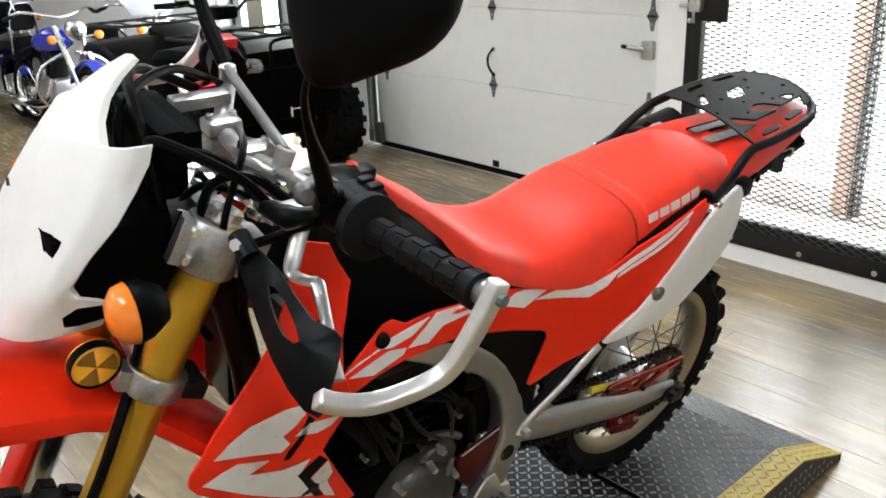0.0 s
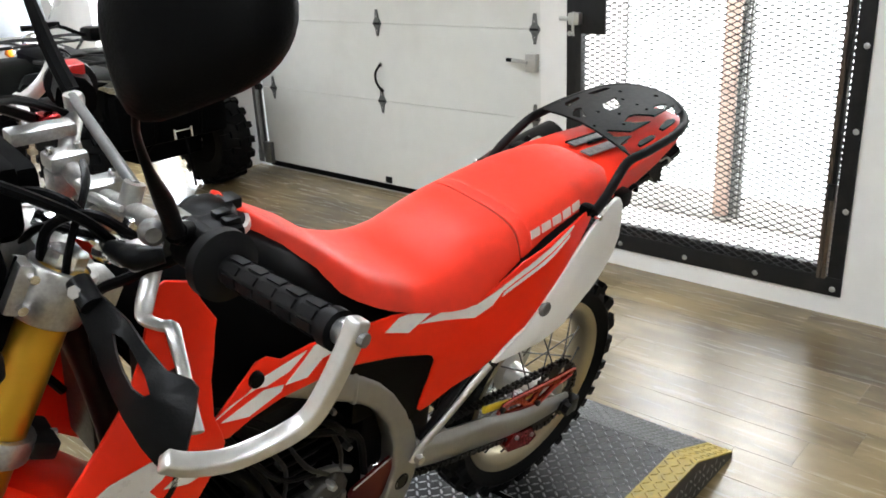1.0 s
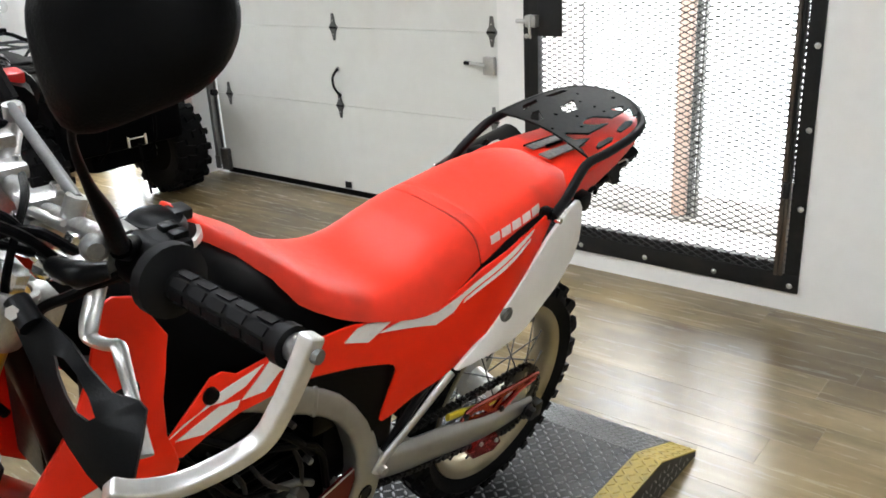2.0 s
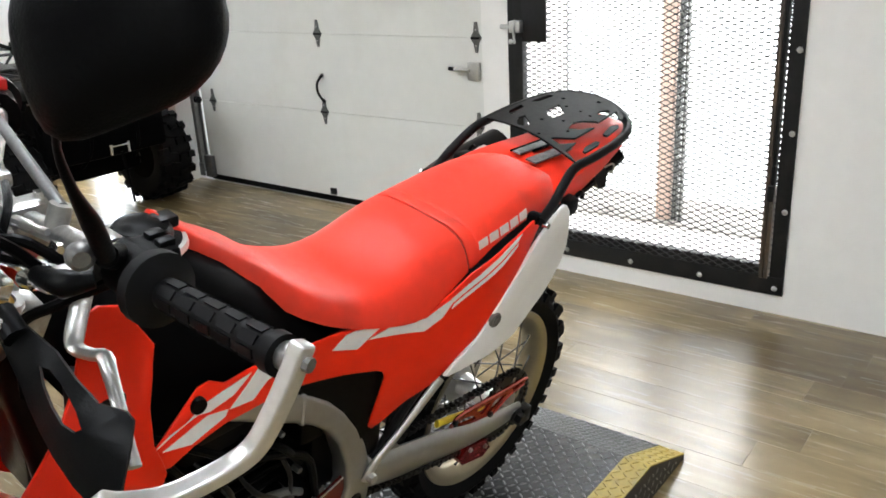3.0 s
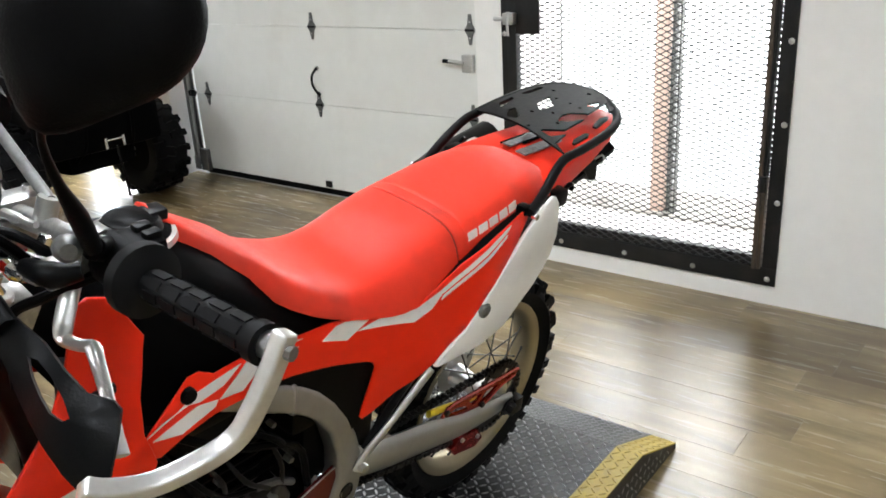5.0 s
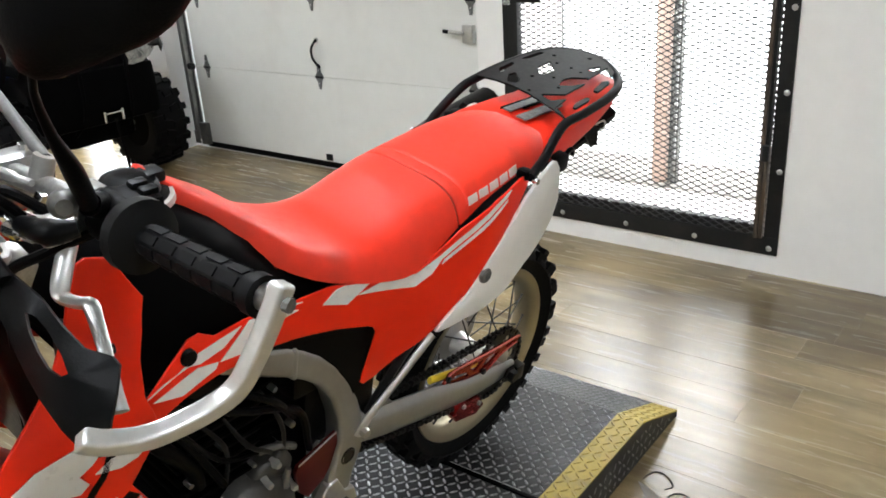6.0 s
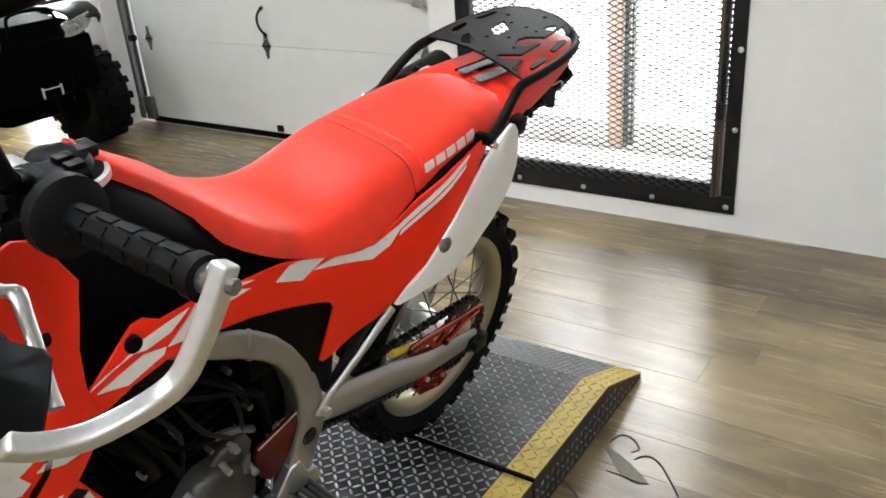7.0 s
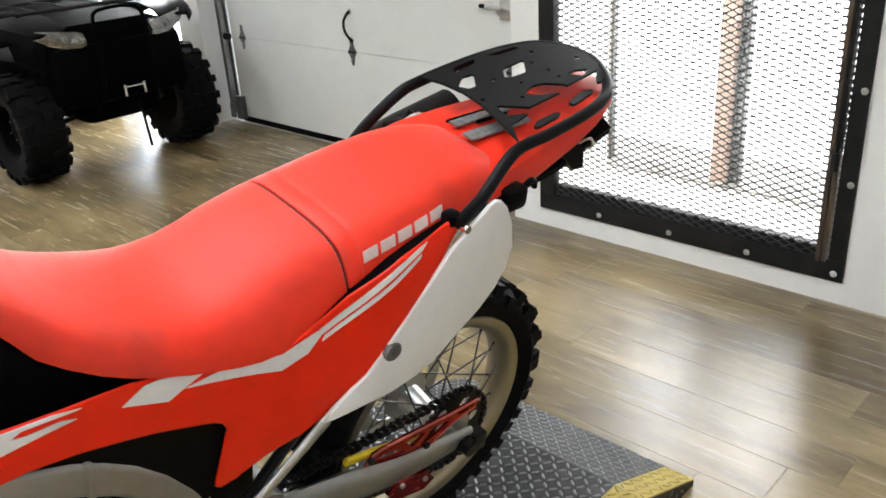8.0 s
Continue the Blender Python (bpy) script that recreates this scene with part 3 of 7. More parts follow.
def deck(name, y_a, y_b, z_a, z_b, x_a, x_b, material, label, lip=0.0):
    """A plate between two cross lines, with its thickness below."""
    bm = bmesh.new()
    vs = [bm.verts.new(p) for p in ((x_a, y_a, z_a), (x_b, y_a, z_a), (x_b, y_b, z_b), (x_a, y_b, z_b), (x_a, y_a, z_a - 0.005), (x_b, y_a, z_a - 0.005), (x_b, y_b, z_b - 0.005), (x_a, y_b, z_b - 0.005))]
    for q in ((0, 1, 2, 3), (7, 6, 5, 4), (0, 4, 5, 1), (1, 5, 6, 2), (2, 6, 7, 3), (3, 7, 4, 0)):
        bm.faces.new([vs[i] for i in q])
    return part(name, bm, material, PLAT, label, smooth=False)


def lugs(parent, x_a, x_b, y_a, y_b, z_a, z_b, material, pitch=0.0215):
    """Raised lens-shaped lugs in alternate directions."""
    V, F = [], []
    nx, ny = int((x_b - x_a) / pitch), int((y_b - y_a) / pitch)
    for i in range(nx):
        for j in range(ny):
            cx, cy = x_a + (i + 0.5) * (x_b - x_a) / nx, y_a + (j + 0.5) * (y_b - y_a) / ny
            cz = z_a + (z_b - z_a) * (cy - y_a) / (y_b - y_a)
            s = (z_b - z_a) / (y_b - y_a)
            ang = radians(45 if (i + j) % 2 else -45) + 0.12
            c, sn = math.cos(ang), math.sin(ang)
            k = len(V)
            for lx, ly, h in ((-0.0118, 0, 0.0), (-0.005, -0.0032, 0.0), (0.005, -0.0032, 0.0), (0.0118, 0, 0.0), (0.005, 0.0032, 0.0), (-0.005, 0.0032, 0.0), (-0.0080, 0, 0.0022), (0.0080, 0, 0.0022)):
                dx, dy = lx * c - ly * sn, lx * sn + ly * c
                V.append((cx + dx, cy + dy, cz + dy * s + h + 0.0003))
            F += [(k, k + 1, k + 6), (k + 1, k + 2, k + 7, k + 6), (k + 2, k + 3, k + 7), (k + 3, k + 4, k + 7), (k + 4, k + 5, k + 6, k + 7), (k + 5, k, k + 6)]
    me = bpy.data.meshes.new("tread_pattern")
    me.from_pydata(V, [], F)
    me.materials.append(material)
    ob = new("tread_pattern", me)
    ob.parent = parent
    return tagged(ob, kind="stuff")


for _xa, _xb, _m, _l, _lab in ((PX0, PXY, M_PLATE, M_LUG, "worn black diamond plate"), (PXY, PX1, M_YELLOW, M_YLUG, "yellow painted edge, scuffed")):
    lugs(deck("deck_plate", YJ + 0.004, YC, PT, PT, _xa, _xb, _m, _lab), _xa, _xb, YJ + 0.006, YC, PT, PT, _l)
    lugs(deck("ramp_plate", YC, YE, PT, 0.022, _xa, _xb, _m, _lab), _xa, _xb, YC, YE, PT, 0.022, _l, 0.0205)
    lugs(deck("deck_plate", Y0, YJ - 0.004, PT - 0.004, PT - 0.004, _xa, _xb, _m, _lab), _xa, _xb, -2.9, YJ - 0.006, PT - 0.004, PT - 0.004, _l)



def skirt(x, d, y_a, y_b, z_a, z_b, zc=None):
    bm = slab([(y_a, 0.0), (y_b, 0.0), (y_b, z_b)] + ([(YC, zc)] if zc else []) + [(y_a, z_a)], lambda a, b: 0.0, 0.006)
    for v in bm.verts:
        v.co = Vector((x + d * v.co.y, v.co.x, v.co.z))
    side = part("side_plate", bm, M_PLATE, PLAT, "scuffed dark diamond plate side", smooth=False)
    V, F = [], []
    for i in range(int((y_b - y_a) / 0.027)):
        for j in range(4):
            cy, cz = y_a + (i + 0.5) * 0.027, 0.018 + 0.027 * j
            if cz > np.interp(cy, (y_a, YC, y_b), (z_a, zc or z_b, z_b)) - 0.014 or cy < -2.3:
                continue
            ang = radians(45 if (i + j) % 2 else -45)
            k = len(V)
            for ly, lz, h in ((-0.0125, 0, 0.0), (0, -0.004, 0.0), (0.0125, 0, 0.0), (0, 0.004, 0.0), (0, 0, 0.0024)):
                V.append((x + d * (h + 0.0002), cy + ly * math.cos(ang) - lz * math.sin(ang), cz + ly * math.sin(ang) + lz * math.cos(ang)))
            F += [(k, k + 1, k + 4), (k + 1, k + 2, k + 4), (k + 2, k + 3, k + 4), (k + 3, k, k + 4)]
    me = bpy.data.meshes.new("tread_pattern")
    me.from_pydata(V, [], F)
    me.materials.append(M_LUG)
    ob = new("tread_pattern", me)
    ob.parent = side
    return tagged(ob, kind="stuff")


for _x, _d in ((PX1 - 0.002, 1), (PX0 + 0.002, -1)):
    skirt(_x, _d, YJ + 0.004, YE, PT - 0.006, 0.016, PT - 0.006), skirt(_x, _d, Y0, YJ - 0.004, PT - 0.010, PT - 0.010)
part("end_plate", boxed((PX0, YE - 0.004, 0.0), (PX1, YE, 0.017)), M_PLATE, PLAT, smooth=False)
part("end_plate", boxed((PX0, Y0, 0.0), (PX1, Y0 + 0.005, PT - 0.010)), M_PLATE, PLAT, smooth=False)
part("joint_strip", boxed((PX0 + 0.01, YJ - 0.0075, PT - 0.006), (PX1 + 0.001, YJ + 0.0035, PT + 0.0016), 0.0008), M_MATT, PLAT, "black joint between the deck plates")
part("joint_edge", boxed((PX0 + 0.28, YJ + 0.0035, PT - 0.003), (PXY - 0.05, YJ + 0.0055, PT + 0.0022), 0.0006), M_GALV, PLAT, "bright worn joint edge")

# ---- floor of vinyl planks along x
FLOOR = tagged(put("floor", boxed((ROOM_X0, ROOM_Y0, -0.12), (ROOM_X1, DOOR_Y - 0.02, -0.004)), M_CONC), "worn grey-brown vinyl plank floor", "floor", kind="structure")
PW, PL, GAP = 0.152, 1.22, 0.0003


def plank_mesh(lx):
    bm = bmesh.new()
    box(bm, (0, 0, -0.004), (lx - GAP, PW - GAP, 0.0))
    top = [e for e in bm.edges if all(v.co.z > -0.001 for v in e.verts)]
    bmesh.ops.bevel(bm, geom=top, offset=0.0005, segments=1, affect="EDGES")
    me = bpy.data.meshes.new("plank")
    bm.to_mesh(me)
    bm.free()
    me.materials.append(M_PLANK)
    return me


_plank = plank_mesh(PL)
_prng = random.Random(11)
_fv, _ff, _count = [], [], 0
_rows = int((DOOR_Y - 0.02 - ROOM_Y0) / PW)
for _r in range(_rows):
    _y = DOOR_Y - 0.02 - (_r + 1) * PW
    _x = ROOM_X0 - _prng.uniform(0.1, 1.1)
    while _x < ROOM_X1:
        _x1 = _x + PL
        if _x1 > ROOM_X0:
            whole = _x >= ROOM_X0 and _x1 <= ROOM_X1
            near = whole and -2.4 < _x < 4.2 and _y > -4.5
            if near and _count < 300:
                _count += 1
                _ob = new("plank", _plank)
                _ob.parent = FLOOR
                _ob.location = (_x, _y, 0)
            else:
                _a, _b = max(_x, ROOM_X0), min(_x1, ROOM_X1) - GAP
                _k = len(_fv)
                _fv += [(_a, _y, 0), (_b, _y, 0), (_b, _y + PW - GAP, 0), (_a, _y + PW - GAP, 0), (_a, _y, -0.004), (_b, _y, -0.004), (_b, _y + PW - GAP, -0.004), (_a, _y + PW - GAP, -0.004)]
                _ff += [(_k, _k + 1, _k + 2, _k + 3), (_k, _k + 4, _k + 5, _k + 1), (_k + 1, _k + 5, _k + 6, _k + 2), (_k + 2, _k + 6, _k + 7, _k + 3), (_k + 3, _k + 7, _k + 4, _k)]
        _x = _x1
_me = bpy.data.meshes.new("far_planks")
_me.from_pydata(_fv, [], _ff)
_me.materials.append(M_PLANKS)
_ob = new("far_planks", _me)
_ob.parent = FLOOR
tagged(_ob, kind="stuff")
# torn vinyl beside the platform: a bare grey flap and curled dark lips
_bm = slab([(2.854, -1.470), (2.890, -1.482), (2.927, -1.501), (2.968, -1.528), (3.009, -1.559), (2.983, -1.567), (2.939, -1.561), (2.905, -1.530)], lambda a, b: 0.0, 0.0006)
for v in _bm.verts:
    v.co = Vector((v.co.x, v.co.z, 0.0012 + v.co.y))
_t = put("torn_patch", _bm, M_TORN)
_t.parent = FLOOR
for _o in ([(2.862, -1.458), (2.864, -1.438), (2.877, -1.412), (2.905, -1.410), (2.939, -1.443), (2.928, -1.467)], [(2.944, -1.492), (2.955, -1.471), (2.978, -1.461), (3.007, -1.476), (3.041, -1.513), (3.086, -1.570), (3.10, -1.62)], [(2.792, -1.649), (2.818, -1.647), (2.851, -1.667), (2.879, -1.688), (2.90, -1.74)], [(2.897, -1.562), (2.939, -1.563), (2.983, -1.568), (3.009, -1.560)]):
    _n = len(_o)
    _bm = piped([(x, y, 0.0012) for x, y in _o], [0.0008] + [0.0026] * (_n - 2) + [0.0008], 6, 4)
    _t2 = put("torn_lip", _bm, M_LIP)
    _t2.parent = FLOOR

# ---------------------------------------------------------------- the dirt bike
# Its own axes: x forward from the rear axle, y to its left, z up from the tyres' feet; it leans on its side stand.
BIKE = thing("motorcycle", pose(2.46, -1.735, 0.118, -13, 0, -93.5), "red and white dirt bike leaning on its side stand", "motorcycle")


def lerp(x, xs, ys):
    return float(np.interp(x, xs, ys))


def curve(x, xs, ys):
    """A smooth curve through points, without overshoot at the ends."""
    i = max(0, min(len(xs) - 2, int(np.searchsorted(xs, x)) - 1))
    d = xs[i + 1] - xs[i]
    t = max(0.0, min(1.0, (x - xs[i]) / d))

    def slope(k):
        a, b = max(0, k - 1), min(len(xs) - 1, k + 1)
        return (ys[b] - ys[a]) / (xs[b] - xs[a]) * d

    m0, m1 = slope(i), slope(i + 1)
    return (2 * t ** 3 - 3 * t * t + 1) * ys[i] + (t ** 3 - 2 * t * t + t) * m0 + (3 * t * t - 2 * t ** 3) * ys[i + 1] + (t ** 3 - t * t) * m1


def side_y(x, z):
    """Half width of the side panels."""
    y = curve(x, (-0.1, 0.05, 0.15, 0.275, 0.38, 0.5, 0.65, 0.8, 0.95, 1.1, 1.2), (0.115, 0.148, 0.172, 0.184, 0.162, 0.140, 0.137, 0.150, 0.172, 0.198, 0.200))
    return y - 0.16 * max(0.0, z - 0.85) - 0.10 * max(0.0, 0.70 - z)


def on_panel(outline, lift, name, material, parent, label=""):
    return part(name, slab(outline, lambda x, z: side_y(x, z) + lift, 0.0012, div=3), material, parent, label, smooth=False)


# ---- seat: a rider's and a passenger's half, parted by a welted seam
SEAT_U = (0.02, 0.07, 0.14, 0.22, 0.30, 0.36, 0.42, 0.48, 0.54, 0.60, 0.66, 0.72, 0.80, 0.845)
SEAT_T = (0.936, 0.948, 0.948, 0.936, 0.925, 0.918, 0.905, 0.882, 0.875, 0.891, 0.921, 0.969, 1.022, 1.057)
SEAT_B = (0.900, 0.898, 0.898, 0.886, 0.860, 0.834, 0.806, 0.800, 0.815, 0.836, 0.862, 0.902, 0.984, 1.030)
SEAT_W = (0.116, 0.136, 0.146, 0.152, 0.155, 0.156, 0.153, 0.150, 0.147, 0.142, 0.128, 0.100, 0.046, 0.016)
SEAT_FAR = (0.075, 0.092, 0.106, 0.119, 0.129, 0.135, 0.139, 0.144, 0.146, 0.146, 0.136, 0.111, 0.062, 0.034)
# rounding of the flank towards the stand's side and of the other one: share of the width, share of the height
NEAR_Y = (0.0, 0.20, 0.40, 0.55, 0.66, 0.75, 0.82, 0.88, 0.93, 0.97, 0.99, 1.0)
NEAR_H = (1.0, 0.997, 0.982, 0.955, 0.915, 0.855, 0.77, 0.64, 0.46, 0.25, 0.10, 0.0)
FAR_Y = (0.0, 0.15, 0.30, 0.42, 0.52, 0.60, 0.67, 0.74, 0.82, 0.90, 0.96, 1.0)
FAR_H = (1.0, 0.998, 0.985, 0.955, 0.905, 0.84, 0.755, 0.63, 0.44, 0.23, 0.09, 0.0)


def seat_at(u):
    """Top, bottom, both half widths and backward lean of the seat at a place along it."""
    t, b, w, f = (curve(u, SEAT_U, a) for a in (SEAT_T, SEAT_B, SEAT_W, SEAT_FAR))
    return t, b, w, f, curve(u, (0.02, 0.16, 0.30, 0.40, 0.55, 0.70, 0.85), (0.0, 0.03, 0.0, 0.08, 0.20, 0.1, 0.0))


def seat_ring(u, shrink=0.0):
    t, b, w, f, lean = seat_at(u)
    t, w, f = t - shrink, w - shrink, f - shrink
    ring = []
    for k in range(-11, 12):
        py, ph = (NEAR_Y[k], NEAR_H[k]) if k >= 0 else (FAR_Y[-k], FAR_H[-k])
        z = b + (t - b) * ph
        ring.append((u - lean * (t - z), py * w if k >= 0 else -py * f, z))
    ring.append((u - lean * (t - b), 0, b - 0.01))
    return ring


SEAT = part("seat", loft(bmesh.new(), [seat_ring(0.3397, 0.006), seat_ring(0.3405, 0.0018), seat_ring(0.3425)] + [seat_ring(u) for u in (0.355, 0.375, 0.40, 0.42, 0.45, 0.48, 0.51, 0.54, 0.57, 0.60, 0.63, 0.66, 0.69, 0.72, 0.75, 0.78, 0.80, 0.82, 0.835)] + [seat_ring(0.843, 0.002), seat_ring(0.847, 0.008)]), M_SEAT, BIKE, "smooth red vinyl rider's seat with a raised nose")
part("passenger_seat", loft(bmesh.new(), [seat_ring(0.010, 0.016), seat_ring(0.014, 0.006)] + [seat_ring(u) for u in (0.02, 0.04, 0.07, 0.11, 0.14, 0.18, 0.22, 0.26, 0.30, 0.309)] + [seat_ring(0.3105, 0.0014), seat_ring(0.312)] + [seat_ring(u) for u in (0.322, 0.3335)] + [seat_ring(0.336, 0.0012), seat_ring(0.3372, 0.006)]), M_SEAT, SEAT, "red vinyl passenger seat with a stitched band before it")
part("seam", loft(bmesh.new(), [seat_ring(0.3365, 0.006), seat_ring(0.3372, 0.003), seat_ring(0.3397, 0.003), seat_ring(0.3406, 0.007)]), M_SEAMDARK, SEAT, "dark stitched groove across the seat")
# maker's mark on the seat's flank, as plain blocks


def seat_side(x, z):
    """How far out the seat's flank lies at a height."""
    u = x
    for _ in range(3):
        t, b, w, f, lean = seat_at(u)
        u = x + lean * (t - z)
    h = max(0.0, min(1.0, (z - b) / (t - b)))
    return w * lerp(h, NEAR_H[::-1], NEAR_Y[::-1])


for _k in range(5):
    _a = 0.309 - _k * 0.0292
    _z = lambda x: 0.8835 + (0.309 - x) * 0.172
    _w, _h = 0.0235, 0.0125
    _o = [(_a, _z(_a)), (_a - _w, _z(_a - _w)), (_a - _w - 0.003, _z(_a - _w) + _h), (_a - 0.003, _z(_a) + _h)]
    _o = [(_o[i][0] + (_o[(i + 1) % 4][0] - _o[i][0]) * f, _o[i][1] + (_o[(i + 1) % 4][1] - _o[i][1]) * f) for i in range(4) for f in (0, 0.25, 0.5, 0.75)]
    part("mark", slab(_o, lambda x, z: seat_side(x, z) + 0.0009, 0.004), M_MARK, SEAT, "plain pale block of the maker's mark", smooth=False)

# ---- side panels
SIDE_RED = [(0.700, 0.850), (0.665, 0.846), (0.626, 0.842), (0.568, 0.828), (0.511, 0.808), (0.461, 0.800), (0.423, 0.809), (0.385, 0.835), (0.349, 0.860), (0.310, 0.876), (0.267, 0.894), (0.217, 0.905), (0.187, 0.910), (0.147, 0.912), (0.152, 0.896), (0.187, 0.868), (0.211, 0.838), (0.279, 0.764), (0.321, 0.712),
            (0.360, 0.670), (0.405, 0.636), (0.454, 0.618), (0.499, 0.593), (0.522, 0.588), (0.531, 0.598), (0.519, 0.670), (0.514, 0.704), (0.520, 0.717), (0.533, 0.725), (0.608, 0.753), (0.695, 0.780), (0.751, 0.793), (0.800, 0.797),
            (0.847, 0.803), (0.901, 0.801), (0.941, 0.793), (0.974, 0.809), (0.970, 0.832), (0.936, 0.856), (0.905, 0.875), (0.889, 0.885), (0.870, 0.884), (0.846, 0.868), (0.793, 0.866), (0.750, 0.858)]
for _s in (1, -1):
    _bm = rounded(slab(SIDE_RED, side_y, 0.004, div=4), 0.0014)
    if _s < 0:
        mirrored(_bm)
        for v in _bm.verts:
            v.co += Vector((0, 0.050, -0.035))
    _panel = part("side_panel", _bm, M_RED, BIKE, "glossy red side panel with white stripes")
    if _s > 0:
        SIDE = _panel
# strip across the gap under the seat, black in place of the gap's shade
_rings = []
for x in np.linspace(0.150, 0.62, 16):
    _zt = lerp(x, (0.140, 0.187, 0.217, 0.267, 0.310, 0.349, 0.385, 0.423, 0.461, 0.511, 0.568, 0.626), (0.911, 0.909, 0.904, 0.893, 0.875, 0.859, 0.834, 0.809, 0.800, 0.808, 0.828, 0.842))
    _yo = side_y(x, _zt)
    _rings.append([(x, _yo - 0.005, _zt - 0.004), (x, _yo - 0.012, _zt - 0.006), (x, 0.105, _zt - 0.018), (x, 0.105, _zt - 0.024), (x, _yo - 0.004, _zt - 0.010)])
part("panel_lip", loft(bmesh.new(), _rings), M_MATT, SIDE, "matt black strip painting the shade between panel and seat")
STRIPES = [
    [(0.640, 0.816), (0.612, 0.832), (0.592, 0.831), (0.537, 0.815), (0.586, 0.793)],
    [(0.563, 0.801), (0.515, 0.806), (0.438, 0.797), (0.391, 0.819), (0.381, 0.818), (0.404, 0.787), (0.439, 0.771)],
    [(0.389, 0.820), (0.353, 0.843), (0.316, 0.864), (0.271, 0.886), (0.238, 0.898), (0.224, 0.901), (0.235, 0.892), (0.266, 0.879), (0.310, 0.857), (0.346, 0.836), (0.383, 0.813)],
    [(0.381, 0.809), (0.343, 0.832), (0.308, 0.853), (0.264, 0.875), (0.236, 0.887), (0.238, 0.882), (0.260, 0.871), (0.303, 0.848), (0.338, 0.827), (0.385, 0.800)],
    [(0.682, 0.842), (0.712, 0.851), (0.786, 0.862), (0.841, 0.824), (0.799, 0.814), (0.771, 0.833), (0.689, 0.831), (0.705, 0.838), (0.742, 0.842), (0.757, 0.847), (0.745, 0.851), (0.694, 0.843)],
    [(0.801, 0.861), (0.880, 0.859), (0.914, 0.848), (0.963, 0.838), (0.938, 0.846), (0.895, 0.849), (0.876, 0.842), (0.835, 0.844)],
    [(0.844, 0.826), (0.880, 0.838), (0.953, 0.828), (0.907, 0.809), (0.849, 0.817)],
]
for _st in STRIPES:
    on_panel(_st, 0.0012, "stripe", M_DECAL, SIDE, "white stripe decal")
part("bolt", turned([(0.001, 0.004), (0.011, 0.004), (0.012, 0), (0.012, -0.01)], "y", 14, centre=(0.894, side_y(0.894, 0.863) + 0.002, 0.863)), M_BLKPLASTIC, SIDE)

# white number panels under the tail
TAIL_WHITE = [(0.388, 0.660), (0.378, 0.656), (0.350, 0.659), (0.318, 0.663), (0.266, 0.663), (0.223, 0.662), (0.186, 0.667), (0.155, 0.680), (0.116, 0.696), (0.071, 0.708), (0.034, 0.727), (0.014, 0.757), (0.012, 0.803), (0.033, 0.857), (0.063, 0.899), (0.082, 0.917), (0.096, 0.923), (0.110, 0.920), (0.149, 0.900), (0.187, 0.876), (0.217, 0.842), (0.281, 0.773), (0.321, 0.718), (0.364, 0.684)]


def white_y(x, z):
    edge = (z - 0.64) - (0.395 - x) * 0.95
    return lerp(x, (0.03, 0.10, 0.18, 0.28, 0.40), (0.170, 0.180, 0.187, 0.188, 0.168)) - 0.10 * max(0.0, -edge - 0.045) - 0.02 * max(0, z - 0.85)


for _s in (1, -1):
    _bm = slab(TAIL_WHITE if _s > 0 else [(x - 0.06, z) for x, z in TAIL_WHITE], white_y, 0.008, div=4)
    rounded(_bm, 0.0030)
    if _s < 0:
        mirrored(_bm)
        for v in _bm.verts:
            v.co += Vector((-0.035, 0.070, 0.006))
    _wp = part("tail_panel", _bm, M_WHITE, BIKE, "white plastic panel under the tail")
    if _s > 0:
        part("bolt", turned([(0.001, 0.003), (0.006, 0.003), (0.007, 0.001), (0.013, 0.0025), (0.015, 0), (0.015, -0.006)], "y", 18, centre=(0.283, 0.189, 0.748)), M_HINGE, _wp, "steel screw in a washer")
# inner fender and dark parts behind the panels
_bm = bmesh.new()
box(_bm, (0.30, -0.10, 0.60), (0.66, 0.10, 0.83), 0.02), box(_bm, (0.44, -0.085, 0.46), (0.62, 0.085, 0.62), 0.02)
part("airbox", _bm, M_BLKPLASTIC, BIKE)
part("inner_fender", loft(bmesh.new(), [[(x, y, z + 0.03 * (1 - (y / 0.085) ** 2)) for y in (-0.085, -0.05, 0, 0.05, 0.085)] + [(x, y, z - 0.012) for y in (0.085, 0, -0.085)] for x, z in ((0.40, 0.60), (0.34, 0.70), (0.25, 0.77), (0.12, 0.82), (-0.02, 0.845), (-0.16, 0.86), (-0.30, 0.90))]), M_BLKPLASTIC, BIKE)

# black triangular cover between panel and frame
part("frame_cover", slab([(0.518, 0.712), (0.535, 0.728), (0.61, 0.756), (0.70, 0.784), (0.76, 0.798), (0.75, 0.76), (0.66, 0.70), (0.60, 0.65), (0.55, 0.575), (0.530, 0.590)], lambda x, z: 0.126, 0.03, div=2), M_BLKPLASTIC, BIKE, "matt black frame cover")

# ---- red tail and rear fender
_rings = []
for x, hw, zt, zb in ((0.075, 0.128, 0.915, 0.885), (0.04, 0.122, 0.930, 0.872), (-0.03, 0.112, 0.940, 0.860), (-0.10, 0.100, 0.944, 0.872), (-0.20, 0.088, 0.958, 0.894), (-0.255, 0.080, 0.968, 0.912), (-0.295, 0.066, 0.974, 0.930), (-0.316, 0.046, 0.968, 0.945)):
    _rings.append([(x, 0.012 + y * hw, zb + (zt - zb) * h) for y, h in ((-0.88, 0), (-1, 0.35), (-0.94, 0.8), (-0.78, 0.97), (-0.3, 1), (0.3, 1), (0.78, 0.97), (0.94, 0.8), (1, 0.35), (0.88, 0))])
TAIL = part("tail_fender", loft(bmesh.new(), _rings), M_REDTAIL, BIKE, "glossy red tail and rear fender")
